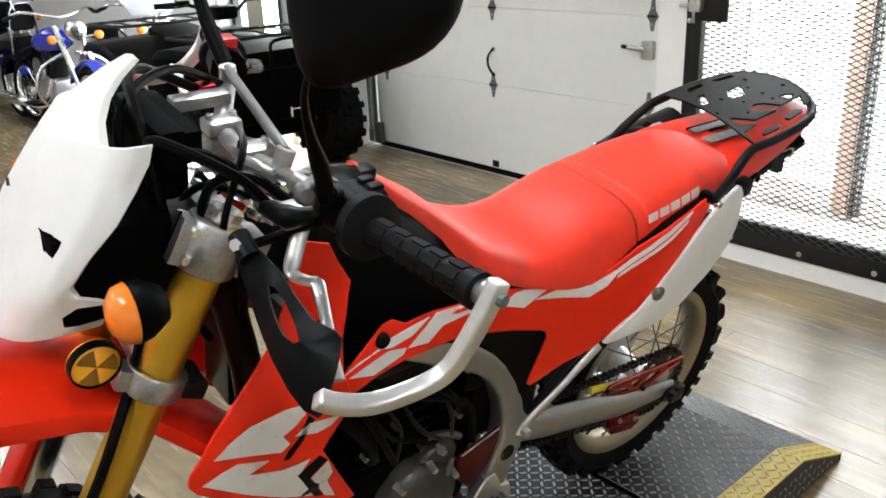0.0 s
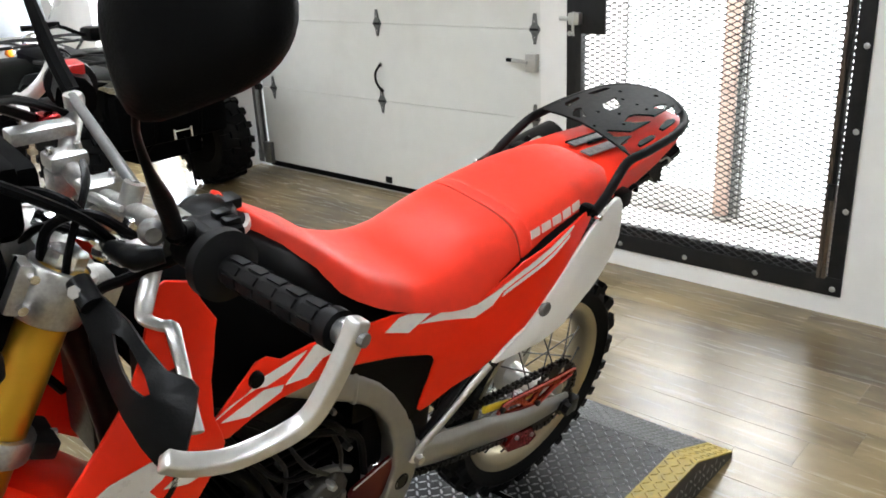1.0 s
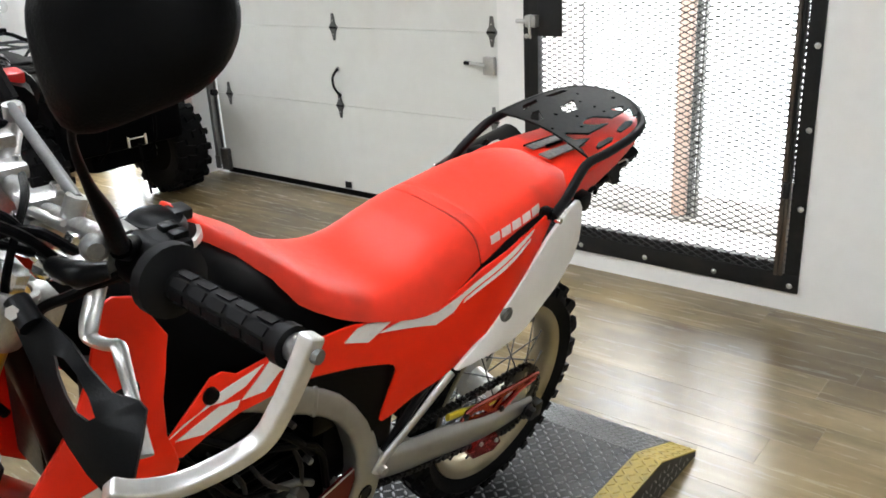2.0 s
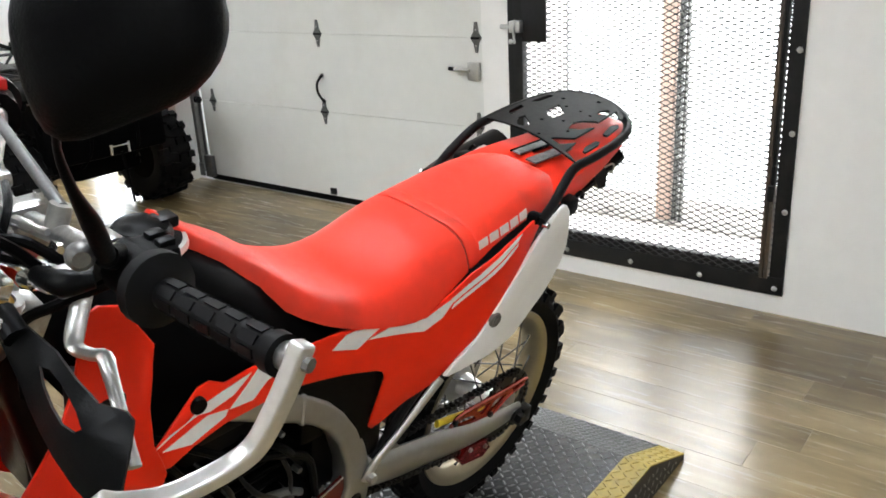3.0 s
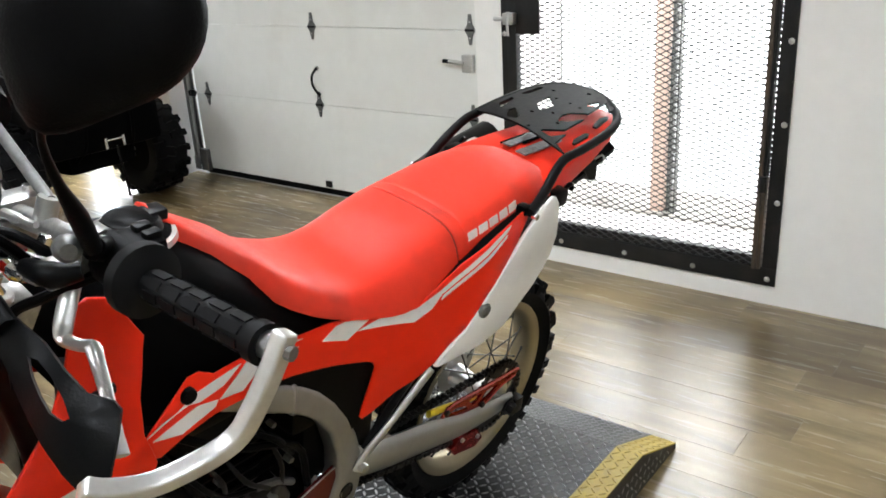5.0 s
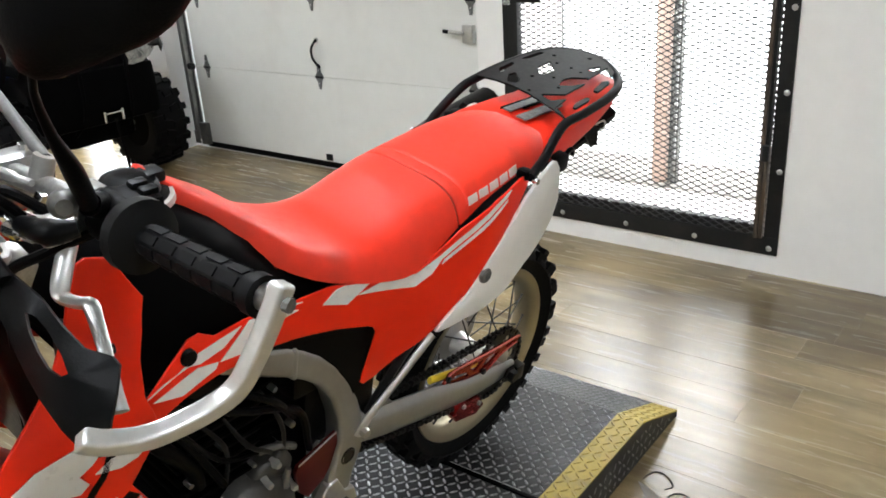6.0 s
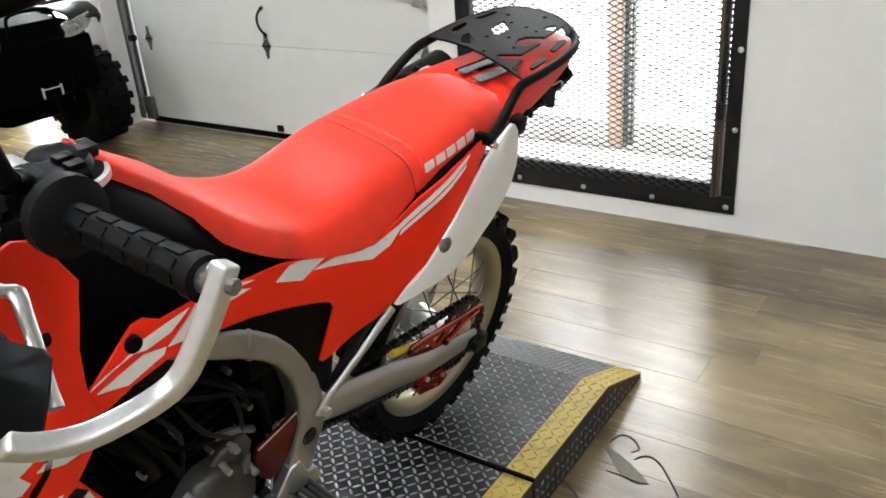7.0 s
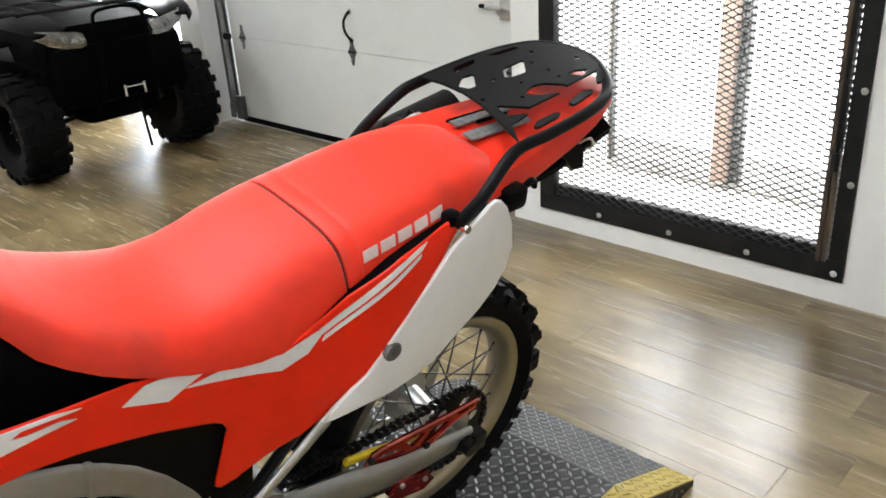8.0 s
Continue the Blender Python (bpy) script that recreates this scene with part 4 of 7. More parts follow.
for _y0, _y1, _x1, _m in ((-0.016, 0.004, 0.010, M_PAPER), (0.026, 0.052, 0.022, M_PAPER)):
    part("grab_strip", boxed((-0.115, _y0, 0.9425), (_x1, _y1, 0.9465), 0.001), _m, TAIL, "speckled grey label strip on the tail")
part("grab_strip", boxed((-0.110, -0.021, 0.9425), (0.012, -0.0175, 0.9468), 0.0006), M_MATT, TAIL, "black edge of the label strip")
part("grab_strip", boxed((-0.100, 0.0055, 0.9425), (-0.030, 0.011, 0.9468), 0.0006), M_MATT, TAIL, "black edge of the label strip")
_bm = boxed((-0.275, -0.038, 0.862), (-0.19, 0.038, 0.90), 0.012)
TLIGHT = part("tail_light", _bm, M_BLKPLASTIC, BIKE)
part("lens", boxed((-0.288, -0.032, 0.866), (-0.275, 0.032, 0.896), 0.006), mat("red_lens", (0.45, 0.01, 0.01), 0.15, var=0.1, coat=0.5), TLIGHT, "red tail light lens")
part("plate_bracket", slab([(-0.170, 0.880), (-0.205, 0.842), (-0.236, 0.838), (-0.228, 0.870), (-0.205, 0.905)], lambda x, z: 0.088, 0.12), M_BLKPLASTIC, BIKE, "black plate bracket under the tail")
part("plate_hook", piped([(-0.205, 0.090, 0.895), (-0.222, 0.096, 0.902), (-0.236, 0.096, 0.894), (-0.240, 0.094, 0.880), (-0.228, 0.092, 0.878)], 0.0022, 6), M_GALV, BIKE)
for _s in (1, -1):
    _stem = part("turn_signal", piped([(0.02, 0.09 * _s, 0.872), (0.015, 0.128 * _s, 0.880)], 0.012, 8, 1), M_BLKPLASTIC, BIKE, "black rear turn signal folded against the tail")
    part("housing", boxed((-0.012, min(0.116 * _s, 0.150 * _s), 0.862), (0.036, max(0.116 * _s, 0.150 * _s), 0.900), 0.010), M_BLKPLASTIC, _stem)
    part("hook", piped([(-0.008, 0.140 * _s, 0.896), (-0.020, 0.142 * _s, 0.904), (-0.030, 0.142 * _s, 0.898), (-0.031, 0.142 * _s, 0.888)], 0.005, 8, 3), M_BLKPLASTIC, _stem)

# ---- luggage rack


def rack_z(x):
    return 0.972 - 0.115 * x


RACK_RIM = [(0.020, 0.142), (-0.032, 0.144), (-0.084, 0.143), (-0.134, 0.140), (-0.191, 0.128), (-0.239, 0.099), (-0.277, 0.050), (-0.292, 0.010), (-0.288, -0.040), (-0.262, -0.080), (-0.220, -0.100), (-0.160, -0.111), (-0.087, -0.115), (-0.011, -0.113)]


def poly_round(pts, r=0.25):
    """Cut the corners of a small outline."""
    out = []
    for i, p in enumerate(pts):
        a, b = pts[i - 1], pts[(i + 1) % len(pts)]
        out += [(p[0] + r * (a[0] - p[0]), p[1] + r * (a[1] - p[1])), (p[0] + r * (b[0] - p[0]), p[1] + r * (b[1] - p[1]))]
    return out


def disc(x, y, r, n=10):
    return [(x + r * math.cos(2 * math.pi * k / n), y + r * math.sin(2 * math.pi * k / n)) for k in range(n)]


_holes = [poly_round(h, 0.12) for h in (
    [(-0.134, -0.042), (-0.186, -0.043), (-0.153, -0.006), (-0.118, -0.010), (-0.112, -0.018)], [(-0.032, -0.044), (-0.061, -0.064), (-0.083, -0.060), (-0.056, -0.026), (-0.040, -0.026)],
    [(-0.032, 0.040), (-0.073, 0.084), (-0.056, 0.094), (-0.021, 0.074)], [(-0.095, 0.042), (-0.124, 0.033), (-0.146, 0.039), (-0.171, 0.068), (-0.144, 0.080), (-0.110, 0.063)],
    [(-0.030, 0.122), (-0.045, 0.116), (-0.084, 0.116), (-0.090, 0.124), (-0.077, 0.129), (-0.028, 0.130)], [(-0.125, 0.108), (-0.172, 0.098), (-0.188, 0.106), (-0.181, 0.113), (-0.125, 0.120)],
    [(-0.199, 0.042), (-0.220, 0.042), (-0.240, 0.054), (-0.214, 0.065)], [(-0.222, 0.086), (-0.248, 0.066), (-0.258, 0.068), (-0.222, 0.098), (-0.213, 0.096)],
    [(-0.071, -0.098), (-0.122, -0.099), (-0.116, -0.088), (-0.062, -0.082)], [(-0.148, -0.096), (-0.210, -0.089), (-0.214, -0.078), (-0.163, -0.083)])]
_holes += [disc(x, y, r, 8) for x, y, r in ((-0.005, 0.103, 0.0045), (-0.259, 0.013, 0.006), (-0.186, -0.025, 0.004), (-0.217, -0.054, 0.005), (-0.091, -0.022, 0.005), (-0.030, 0.014, 0.004), (-0.083, 0.050, 0.004), (-0.118, 0.014, 0.004), (-0.187, 0.012, 0.004), (-0.182, 0.040, 0.004))]
_front = [(0.020, 0.138), (-0.003, 0.073), (-0.019, 0.021), (-0.025, -0.024), (-0.022, -0.070), (-0.011, -0.109)]
_outline = _front + [(x + 0.006 * (x < -0.2), 0.012 + (y - 0.012) * 0.955) for x, y in RACK_RIM[1:-1]][::-1]
_bm = slab(_outline, lambda x, z: 0.0, 0.004, _holes)
for v in _bm.verts:
    v.co = Vector((v.co.x, v.co.z, rack_z(v.co.x) + v.co.y + 0.010))
RACK = part("luggage_rack", _bm, M_RACK, BIKE, "black steel luggage rack plate with cut-outs", smooth=False)
_pts = [(0.168, 0.174, 0.908), (0.110, 0.160, 0.922), (0.055, 0.147, 0.955)] + [(x, y, rack_z(x)) for x, y in RACK_RIM] + [(0.030, -0.114, 0.962), (0.085, -0.124, 0.918), (0.125, -0.132, 0.872)]
part("rack_tube", piped(_pts, 0.0095, 10, 3), M_RACK, RACK, "black bent tube")
for _s in (1, -1):
    part("rack_foot", boxed((0.154, 0.146, 0.900), (0.178, 0.172, 0.920), 0.008) if _s > 0 else boxed((0.090, -0.160, 0.850), (0.125, -0.125, 0.880), 0.009), M_BLKPLASTIC, RACK)
    part("bolt", turned([(0.001, 0.006), (0.006, 0.006), (0.007, 0.0), (0.007, -0.004)], "y", 10, centre=(0.160, 0.182, 0.902) if _s > 0 else (0.110, -0.165, 0.866)), M_CHROME, RACK)

# ---- frame, swing arm, stand
SPAR_TOP = [(1.00, 0.955), (0.90, 0.835), (0.80, 0.788), (0.742, 0.775), (0.70, 0.758), (0.666, 0.737), (0.629, 0.707), (0.592, 0.665), (0.556, 0.612), (0.528, 0.555), (0.513, 0.510), (0.503, 0.465), (0.507, 0.425), (0.527, 0.375), (0.540, 0.310)]
SPAR_LOW = [(0.60, 0.310), (0.597, 0.385), (0.580, 0.435), (0.568, 0.475), (0.574, 0.530), (0.597, 0.595), (0.629, 0.643), (0.66, 0.672), (0.70, 0.70), (0.74, 0.722), (0.795, 0.752), (0.88, 0.79), (0.97, 0.90)]


def spar_y(x, z):
    return lerp(x, (0.5, 0.60, 0.75, 0.88, 1.0), (0.124, 0.130, 0.131, 0.110, 0.065))


for _s in (1, -1):
    _bm = rounded(slab(SPAR_TOP + SPAR_LOW, spar_y, 0.046), 0.011)
    SPAR = part("frame_spar", _bm if _s > 0 else mirrored(_bm), M_SILVER, BIKE, "silver painted box-section frame spar")
    if _s > 0:
        part("collar", rounded(slab([(0.690, 0.754), (0.676, 0.746), (0.678, 0.684), (0.692, 0.691)], lambda x, z: spar_y(x, z) + 0.002, 0.050), 0.009), M_SILVER, SPAR, "raised weld collar")
        part("pivot_hole", turned([(0.002, 0.0), (0.013, 0.0), (0.015, 0.002), (0.018, 0.0), (0.018, -0.01)], "y", 20, centre=(0.548, 0.1275, 0.432)), M_DARKMETAL, SPAR, "dark recess round the pivot")
part("down_tube", piped([(1.06, 0, 0.95), (1.02, 0, 0.75), (0.99, 0, 0.50), (0.90, 0, 0.34)], 0.024), M_DARKMETAL, BIKE)
_bm = bmesh.new()
for _s in (1, -1):
    tube(_bm, [(0.545, 0.092 * _s, 0.460), (0.42, 0.100 * _s, 0.425), (0.30, 0.103 * _s, 0.396), (0.17, 0.102 * _s, 0.354), (0.05, 0.100 * _s, 0.332), (-0.026, 0.098 * _s, 0.320)], [0.034, 0.036, 0.036, 0.029, 0.025, 0.018], 12, 4, flat=0.5, side=(0, 1, 0))
tube(_bm, [(0.43, -0.10, 0.44), (0.43, 0.10, 0.44)], 0.034, 12, 1)
SWING = part("swing_arm", _bm, M_SILVER, BIKE, "silver swing arm, a little scuffed")
for _s in (1, -1):
    part("axle_adjuster", boxed((-0.052, (0.098 if _s > 0 else -0.122), 0.286), (-0.020, (0.122 if _s > 0 else -0.098), 0.328), 0.004), M_DARKMETAL, SWING)
part("axle_nut", turned([(0.002, 0.016), (0.014, 0.016), (0.016, 0.012), (0.016, 0), (0.022, -0.001), (0.022, -0.006)], "y", 6, centre=(0.005, 0.120, 0.322)), M_DARKMETAL, SWING)
part("axle", piped([(0.005, -0.13, 0.325), (0.005, 0.125, 0.325)], 0.010, 10, 1), M_GALV, SWING)
# passenger peg hanger: a slim alloy strut from the pivot up to the sub-frame
part("peg_hanger", piped([(0.525, 0.128, 0.470), (0.505, 0.132, 0.505), (0.44, 0.136, 0.555), (0.355, 0.138, 0.622)], [0.012, 0.010, 0.009, 0.011], 8, 3, flat=0.6, side=(0, 1, 0)), M_ALU, BIKE, "slim bare alloy strut")
part("peg_hanger", piped([(0.50, 0.120, 0.500), (0.42, 0.122, 0.590), (0.36, 0.124, 0.640)], 0.009, 8, 3), M_DARKMETAL, BIKE)
part("bolt", turned([(0.001, 0.006), (0.009, 0.006), (0.010, 0), (0.010, -0.01)], "y", 8, centre=(0.520, 0.140, 0.480)), M_GALV, BIKE)
part("foot_peg", boxed((0.555, 0.11, 0.300), (0.610, 0.215, 0.325), 0.008), M_DARKMETAL, BIKE)
part("side_stand", piped([(0.62, 0.10, 0.31), (0.60, 0.17, 0.16), (0.585, 0.262, -0.058)], [0.013, 0.012, 0.013], 10, 2), M_DARKMETAL, BIKE)
part("shock_spring", piped([(0.47 + 0.034 * math.cos(k * 0.7) - 0.0004 * k, 0.034 * math.sin(k * 0.7), 0.46 + 0.0032 * k) for k in range(62)], 0.006, 6, 1), M_WHITE, BIKE, "white coil spring of the shock absorber")

# ---- wheels


def wheel(cx, cz, r_tyre, w_tyre, r_rim, lugs, spokes, m_rim, parent, turn=0.0):
    cen = (cx, 0, cz)
    hub = part("wheel", turned([(0.012, -0.075), (0.050, -0.075), (0.056, -0.068), (0.056, -0.056), (0.030, -0.046), (0.024, 0), (0.030, 0.046), (0.056, 0.056), (0.056, 0.068), (0.050, 0.075), (0.012, 0.075)], "y", 28, centre=cen), M_ALU, parent, "spoked wheel with an alloy hub")
    w = w_tyre
    ri = r_rim
    prof = [(ri - 0.006, -0.028), (ri + 0.012, -w * 0.72), (ri + 0.035, -w * 0.98), (r_tyre - 0.034, -w * 0.90), (r_tyre - 0.016, -w * 0.55), (r_tyre - 0.010, 0), (r_tyre - 0.016, w * 0.55), (r_tyre - 0.034, w * 0.90), (ri + 0.035, w * 0.98), (ri + 0.012, w * 0.72), (ri - 0.006, 0.028)]
    carcass = turned(prof, "y", 56, True, cen)
    bm = bmesh.new()
    for k in range(lugs):
        a0 = 2 * math.pi * k / lugs
        rows = ((0.0, 0.30, 0.010, 0.0), (0.62, 0.22, 0.014, 0.5), (-0.62, 0.22, 0.014, 0.5)) if k % 2 == 0 else ((0.30, 0.22, 0.011, 0.0), (-0.30, 0.22, 0.011, 0.0), (0.88, 0.15, 0.026, 0.5), (-0.88, 0.15, 0.026, 0.5))
        for yc, yw, drop, sh in rows:
            a = a0 + sh * 2 * math.pi / lugs * 0.4
            da = 0.62 * math.pi / lugs * (1.3 if abs(yc) < 0.1 else 1.0)
            ro, rb = r_tyre - drop + 0.010 - (0.0 if abs(yc) < 0.7 else 0.004), r_tyre - drop - 0.016
            vs = []
            for r, f in ((rb, 1.0), (ro, 0.86)):
                for y in (yc - yw * f, yc + yw * f):
                    for aa in (a - da * f, a + da * f):
                        vs.append(bm.verts.new((cx + r * math.cos(aa), y * w, cz + r * math.sin(aa))))
            for q in ((4, 5, 7, 6), (0, 4, 6, 2), (1, 3, 7, 5), (0, 1, 5, 4), (2, 6, 7, 3)):
                bm.faces.new([vs[i] for i in q])
    part("tyre", carcass, M_RUBBER, hub, "black knobbly off-road tyre", smooth=True)
    tagged(part("tread", bm, M_RUBBER, hub, "worn rubber tread blocks", smooth=False), kind="stuff")
    part("rim", turned([(ri + 0.004, -0.036), (ri + 0.006, -0.031), (ri - 0.012, -0.028), (ri - 0.022, -0.016), (ri - 0.026, 0), (ri - 0.022, 0.016), (ri - 0.012, 0.028), (ri + 0.006, 0.031), (ri + 0.004, 0.036), (ri - 0.010, 0.034), (ri - 0.018, 0.030), (ri - 0.028, 0.018), (ri - 0.031, 0), (ri - 0.028, -0.018), (ri - 0.018, -0.030), (ri - 0.010, -0.034)], "y", 56, True, cen), m_rim, hub, "champagne anodised rim")
    for k in range(spokes):
        side = 1 if k % 2 else -1
        cross = 1 if (k // 2) % 2 else -1
        ar = 2 * math.pi * (k + 0.5) / spokes + turn
        ah = ar + cross * 0.95
        p = Vector((cx + 0.050 * math.cos(ah), 0.060 * side, cz + 0.050 * math.sin(ah)))
        q = Vector((cx + (ri - 0.029) * math.cos(ar), 0.008 * side, cz + (ri - 0.029) * math.sin(ar)))
        part("spoke", piped([p, p.lerp(q, 0.92), q], [0.0019, 0.0019, 0.0034], 6, 1), M_SPOKE, hub)
    return hub


RW = wheel(0.004, 0.322, 0.308, 0.049, 0.229, 44, 32, M_RIM, BIKE)
part("brake_disc", turned([(0.085, -0.083), (0.118, -0.083), (0.118, -0.087), (0.085, -0.087)], "y", 40, True, (0, 0, 0.325)), M_GALV, RW)
part("caliper", boxed((0.06, -0.115, 0.36), (0.14, -0.070, 0.44), 0.012), M_DARKMETAL, SWING)


def sprocket(cx, cz, r, teeth, y, material, parent, name="sprocket"):
    bm = bmesh.new()
    prof = []
    for k in range(teeth * 2):
        a = math.pi * k / teeth
        rr = r if k % 2 else r - 0.008
        prof.append((cx + rr * math.cos(a), cz + rr * math.sin(a)))
    holes = [disc(cx + 0.66 * r * math.cos(2 * math.pi * k / 6), cz + 0.66 * r * math.sin(2 * math.pi * k / 6), r * 0.17, 10) for k in range(6)]
    return part(name, slab(prof, lambda x, z: y, 0.006, holes), material, parent, smooth=False)


sprocket(0.0, 0.325, 0.092, 40, 0.073, M_CHAIN, RW)
sprocket(0.600, 0.425, 0.036, 14, 0.073, M_GALV, BIKE)


def chain_pts():
    """Upper run, front sprocket, lower run, rear sprocket, in steps of half a link."""
    c0, r0, c1, r1 = Vector((0, 0, 0.325)), 0.090, Vector((0.600, 0, 0.425)), 0.036
    d = c1 - c0
    base = math.atan2(d.z, d.x)
    off = math.acos((r0 - r1) / d.length)
    path = []
    a_top, a_bot = base + off, base - off
    P = lambda c, r, a: Vector((c.x + r * math.cos(a), 0, c.z + r * math.sin(a)))
    path.append(P(c0, r0, a_top))
    for k in range(9):
        path.append(P(c1, r1, a_top + (a_bot - a_top) * k / 8))
    for k in range(17):
        path.append(P(c0, r0, a_bot - (2 * math.pi - 2 * off) * k / 16))
    seg = [(path[i + 1] - path[i]).length for i in range(len(path) - 1)]
    total = sum(seg)
    n = int(total / 0.0159) // 2 * 2
    out, i, acc = [], 0, 0.0
    for k in range(n):
        s = total * k / n
        while acc + seg[i] < s:
            acc += seg[i]
            i += 1
        out.append(path[i].lerp(path[i + 1], (s - acc) / seg[i]))
    return out


_cp = chain_pts()
_bm = bmesh.new()
for _i, _p in enumerate(_cp):
    _q = _cp[(_i + 1) % len(_cp)]
    _d = (_q - _p).normalized()
    _n = Vector((-_d.z, 0, _d.x))
    for _y in ((0.062, 0.0645, 0.0755, 0.078) if _i % 2 else (0.0648, 0.067, 0.073, 0.0752))[::2]:
        _o = []
        for _yy in (_y, _y + 0.0024):
            for _t, _h in ((-0.004, 0.004), (0.0, 0.0068), (0.30, 0.0045), (0.70, 0.0045), (1.0, 0.0068), (1.25, 0.004), (1.25, -0.004), (1.0, -0.0068), (0.70, -0.0045), (0.30, -0.0045), (0.0, -0.0068), (-0.25, -0.004)):
                _o.append(_bm.verts.new(_p + _d * (_t * 0.0159) + _n * _h + Vector((0, _yy, 0))))
        _bm.faces.new(_o[:12]), _bm.faces.new(_o[12:][::-1])
        for _k in range(12):
            _bm.faces.new((_o[_k], _o[(_k + 1) % 12], _o[12 + (_k + 1) % 12], _o[12 + _k]))
    tube(_bm, [_p + Vector((0, 0.062, 0)), _p + Vector((0, 0.079, 0))], 0.0046, 6, 1)
tagged(part("drive_chain", _bm, M_CHAIN, BIKE, "dark oiled drive chain", smooth=False), kind="stuff")
part("chain_slider", piped([(0.270, 0.084, 0.428), (0.220, 0.084, 0.416), (0.160, 0.084, 0.398), (0.105, 0.084, 0.388)], 0.009, 8, 3, flat=0.7, side=(0, 1, 0)), M_CHAINYEL, BIKE, "yellow chain slider")
_guard = [(0.236, 0.396), (0.240, 0.408), (0.222, 0.428), (0.176, 0.427), (0.110, 0.420), (0.035, 0.412), (-0.030, 0.408), (-0.038, 0.402), (-0.030, 0.390), (0.020, 0.386), (0.045, 0.378), (0.085, 0.362), (0.112, 0.362), (0.172, 0.380)]
_gh = [poly_round(h, 0.12) for h in ([(0.200, 0.413), (0.224, 0.405), (0.180, 0.393), (0.148, 0.386), (0.163, 0.402)], [(0.150, 0.410), (0.098, 0.405), (0.128, 0.384)], [(0.086, 0.402), (0.036, 0.398), (0.062, 0.384), (0.096, 0.375), (0.104, 0.382)], [(0.020, 0.402), (-0.020, 0.402), (-0.022, 0.397), (0.012, 0.394)])]
GUARDP = part("chain_guard", slab(_guard, lambda x, z: 0.100, 0.006, _gh), M_REDANO, BIKE, "red anodised chain guard with cut-outs", smooth=False)
# thin pale rims carry the bevel's highlight as colour
part("guard_edge", piped([(x, 0.1005, z) for x, z in _guard[1:8]], 0.0022, 8, 2), M_REDEDGE, GUARDP, "pale rim line of the guard, a painted highlight")
part("guard_edge", piped([(x, 0.1005, z) for x, z in [_guard[0]] + _guard[:7:-1]], 0.0018, 8, 2), M_REDEDGE, GUARDP, "pale rim line of the guard, a painted highlight")
for _x, _z in ((0.228, 0.418), (0.096, 0.369)):
    part("bolt", turned([(0.001, 0.005), (0.006, 0.005), (0.008, 0.003), (0.008, -0.002)], "y", 10, centre=(_x, 0.101, _z)), M_DARKMETAL, GUARDP)
part("chain_guide", slab([(0.14, 0.285), (0.07, 0.270), (0.045, 0.232), (0.07, 0.218), (0.15, 0.240), (0.165, 0.265)], lambda x, z: 0.086, 0.024), M_REDANO, BIKE, "red anodised chain guide")
for _x, _z in ((0.14, 0.285), (0.08, 0.262)):
    part("bolt", turned([(0.001, 0.005), (0.005, 0.005), (0.006, 0)], "y", 8, centre=(_x, 0.093, _z)), M_GALV, BIKE)

# ---- tank, black shroud sides, filler cap
_rings = []
for x, hw, zt, zb in ((0.60, 0.10, 0.84, 0.76), (0.66, 0.118, 0.885, 0.76), (0.72, 0.126, 0.935, 0.76), (0.78, 0.130, 0.985, 0.76), (0.83, 0.130, 1.012, 0.76), (0.88, 0.128, 1.020, 0.77), (0.93, 0.122, 1.012, 0.80), (0.98, 0.105, 0.985, 0.84), (1.01, 0.08, 0.95, 0.87)):
    _rings.append([(x, y * hw, zb + (zt - zb) * h) for y, h in ((-0.9, 0), (-1.0, 0.25), (-1.0, 0.55), (-0.90, 0.80), (-0.66, 0.95), (-0.3, 1.0), (0.3, 1.0), (0.66, 0.95), (0.90, 0.80), (1.0, 0.55), (1.0, 0.25), (0.9, 0))])
TANK = part("fuel_tank", loft(bmesh.new(), _rings), M_MATT, BIKE, "black plastic fuel tank")
part("filler_cap", turned([(0.002, 0.030), (0.022, 0.030), (0.026, 0.027), (0.034, 0.026), (0.038, 0.020), (0.040, 0.012), (0.050, 0.008), (0.052, -0.01)], "z", 28, centre=(0.870, 0.012, 1.022)), M_BLKPLASTIC, TANK, "black filler cap")
part("cap_ring", turned([(0.0505, 0.007), (0.056, 0.006), (0.058, -0.002), (0.0505, -0.002)], "z", 28, True, (0.870, 0.012, 1.022)), M_GALV, TANK, "bright filler ring")
part("hinge", boxed((0.822, -0.004, 1.036), (0.850, 0.024, 1.052), 0.004), M_DARKMETAL, TANK)

# ---- radiator shrouds


def shroud_y(x, z):
    return lerp(z, (0.58, 0.70, 0.83, 0.90, 0.95, 1.04), (0.150, 0.178, 0.192, 0.170, 0.152, 0.138)) + lerp(x, (0.90, 1.05, 1.19), (-0.012, 0.0, 0.004))


SHROUD = [(1.192, 0.772), (1.190, 0.790), (1.155, 0.843), (1.107, 0.884), (1.067, 0.920), (1.040, 0.960), (1.028, 0.997), (1.010, 1.034), (0.998, 1.038), (0.966, 1.026), (0.954, 0.997), (0.936, 0.964), (0.948, 0.925), (0.960, 0.895), (0.966, 0.850), (0.952, 0.800), (0.962, 0.765), (0.992, 0.717), (0.948, 0.627), (0.906, 0.540), (0.935, 0.545), (1.049, 0.630), (1.120, 0.690), (1.182, 0.752)]
for _s in (1, -1):
    _bm = rounded(slab(SHROUD, shroud_y, 0.005, div=4), 0.0016)
    _sh = part("radiator_shroud", _bm if _s > 0 else mirrored(_bm), M_RED, BIKE, "red radiator shroud with white and black graphics")
    if _s > 0:
        SHR = _sh
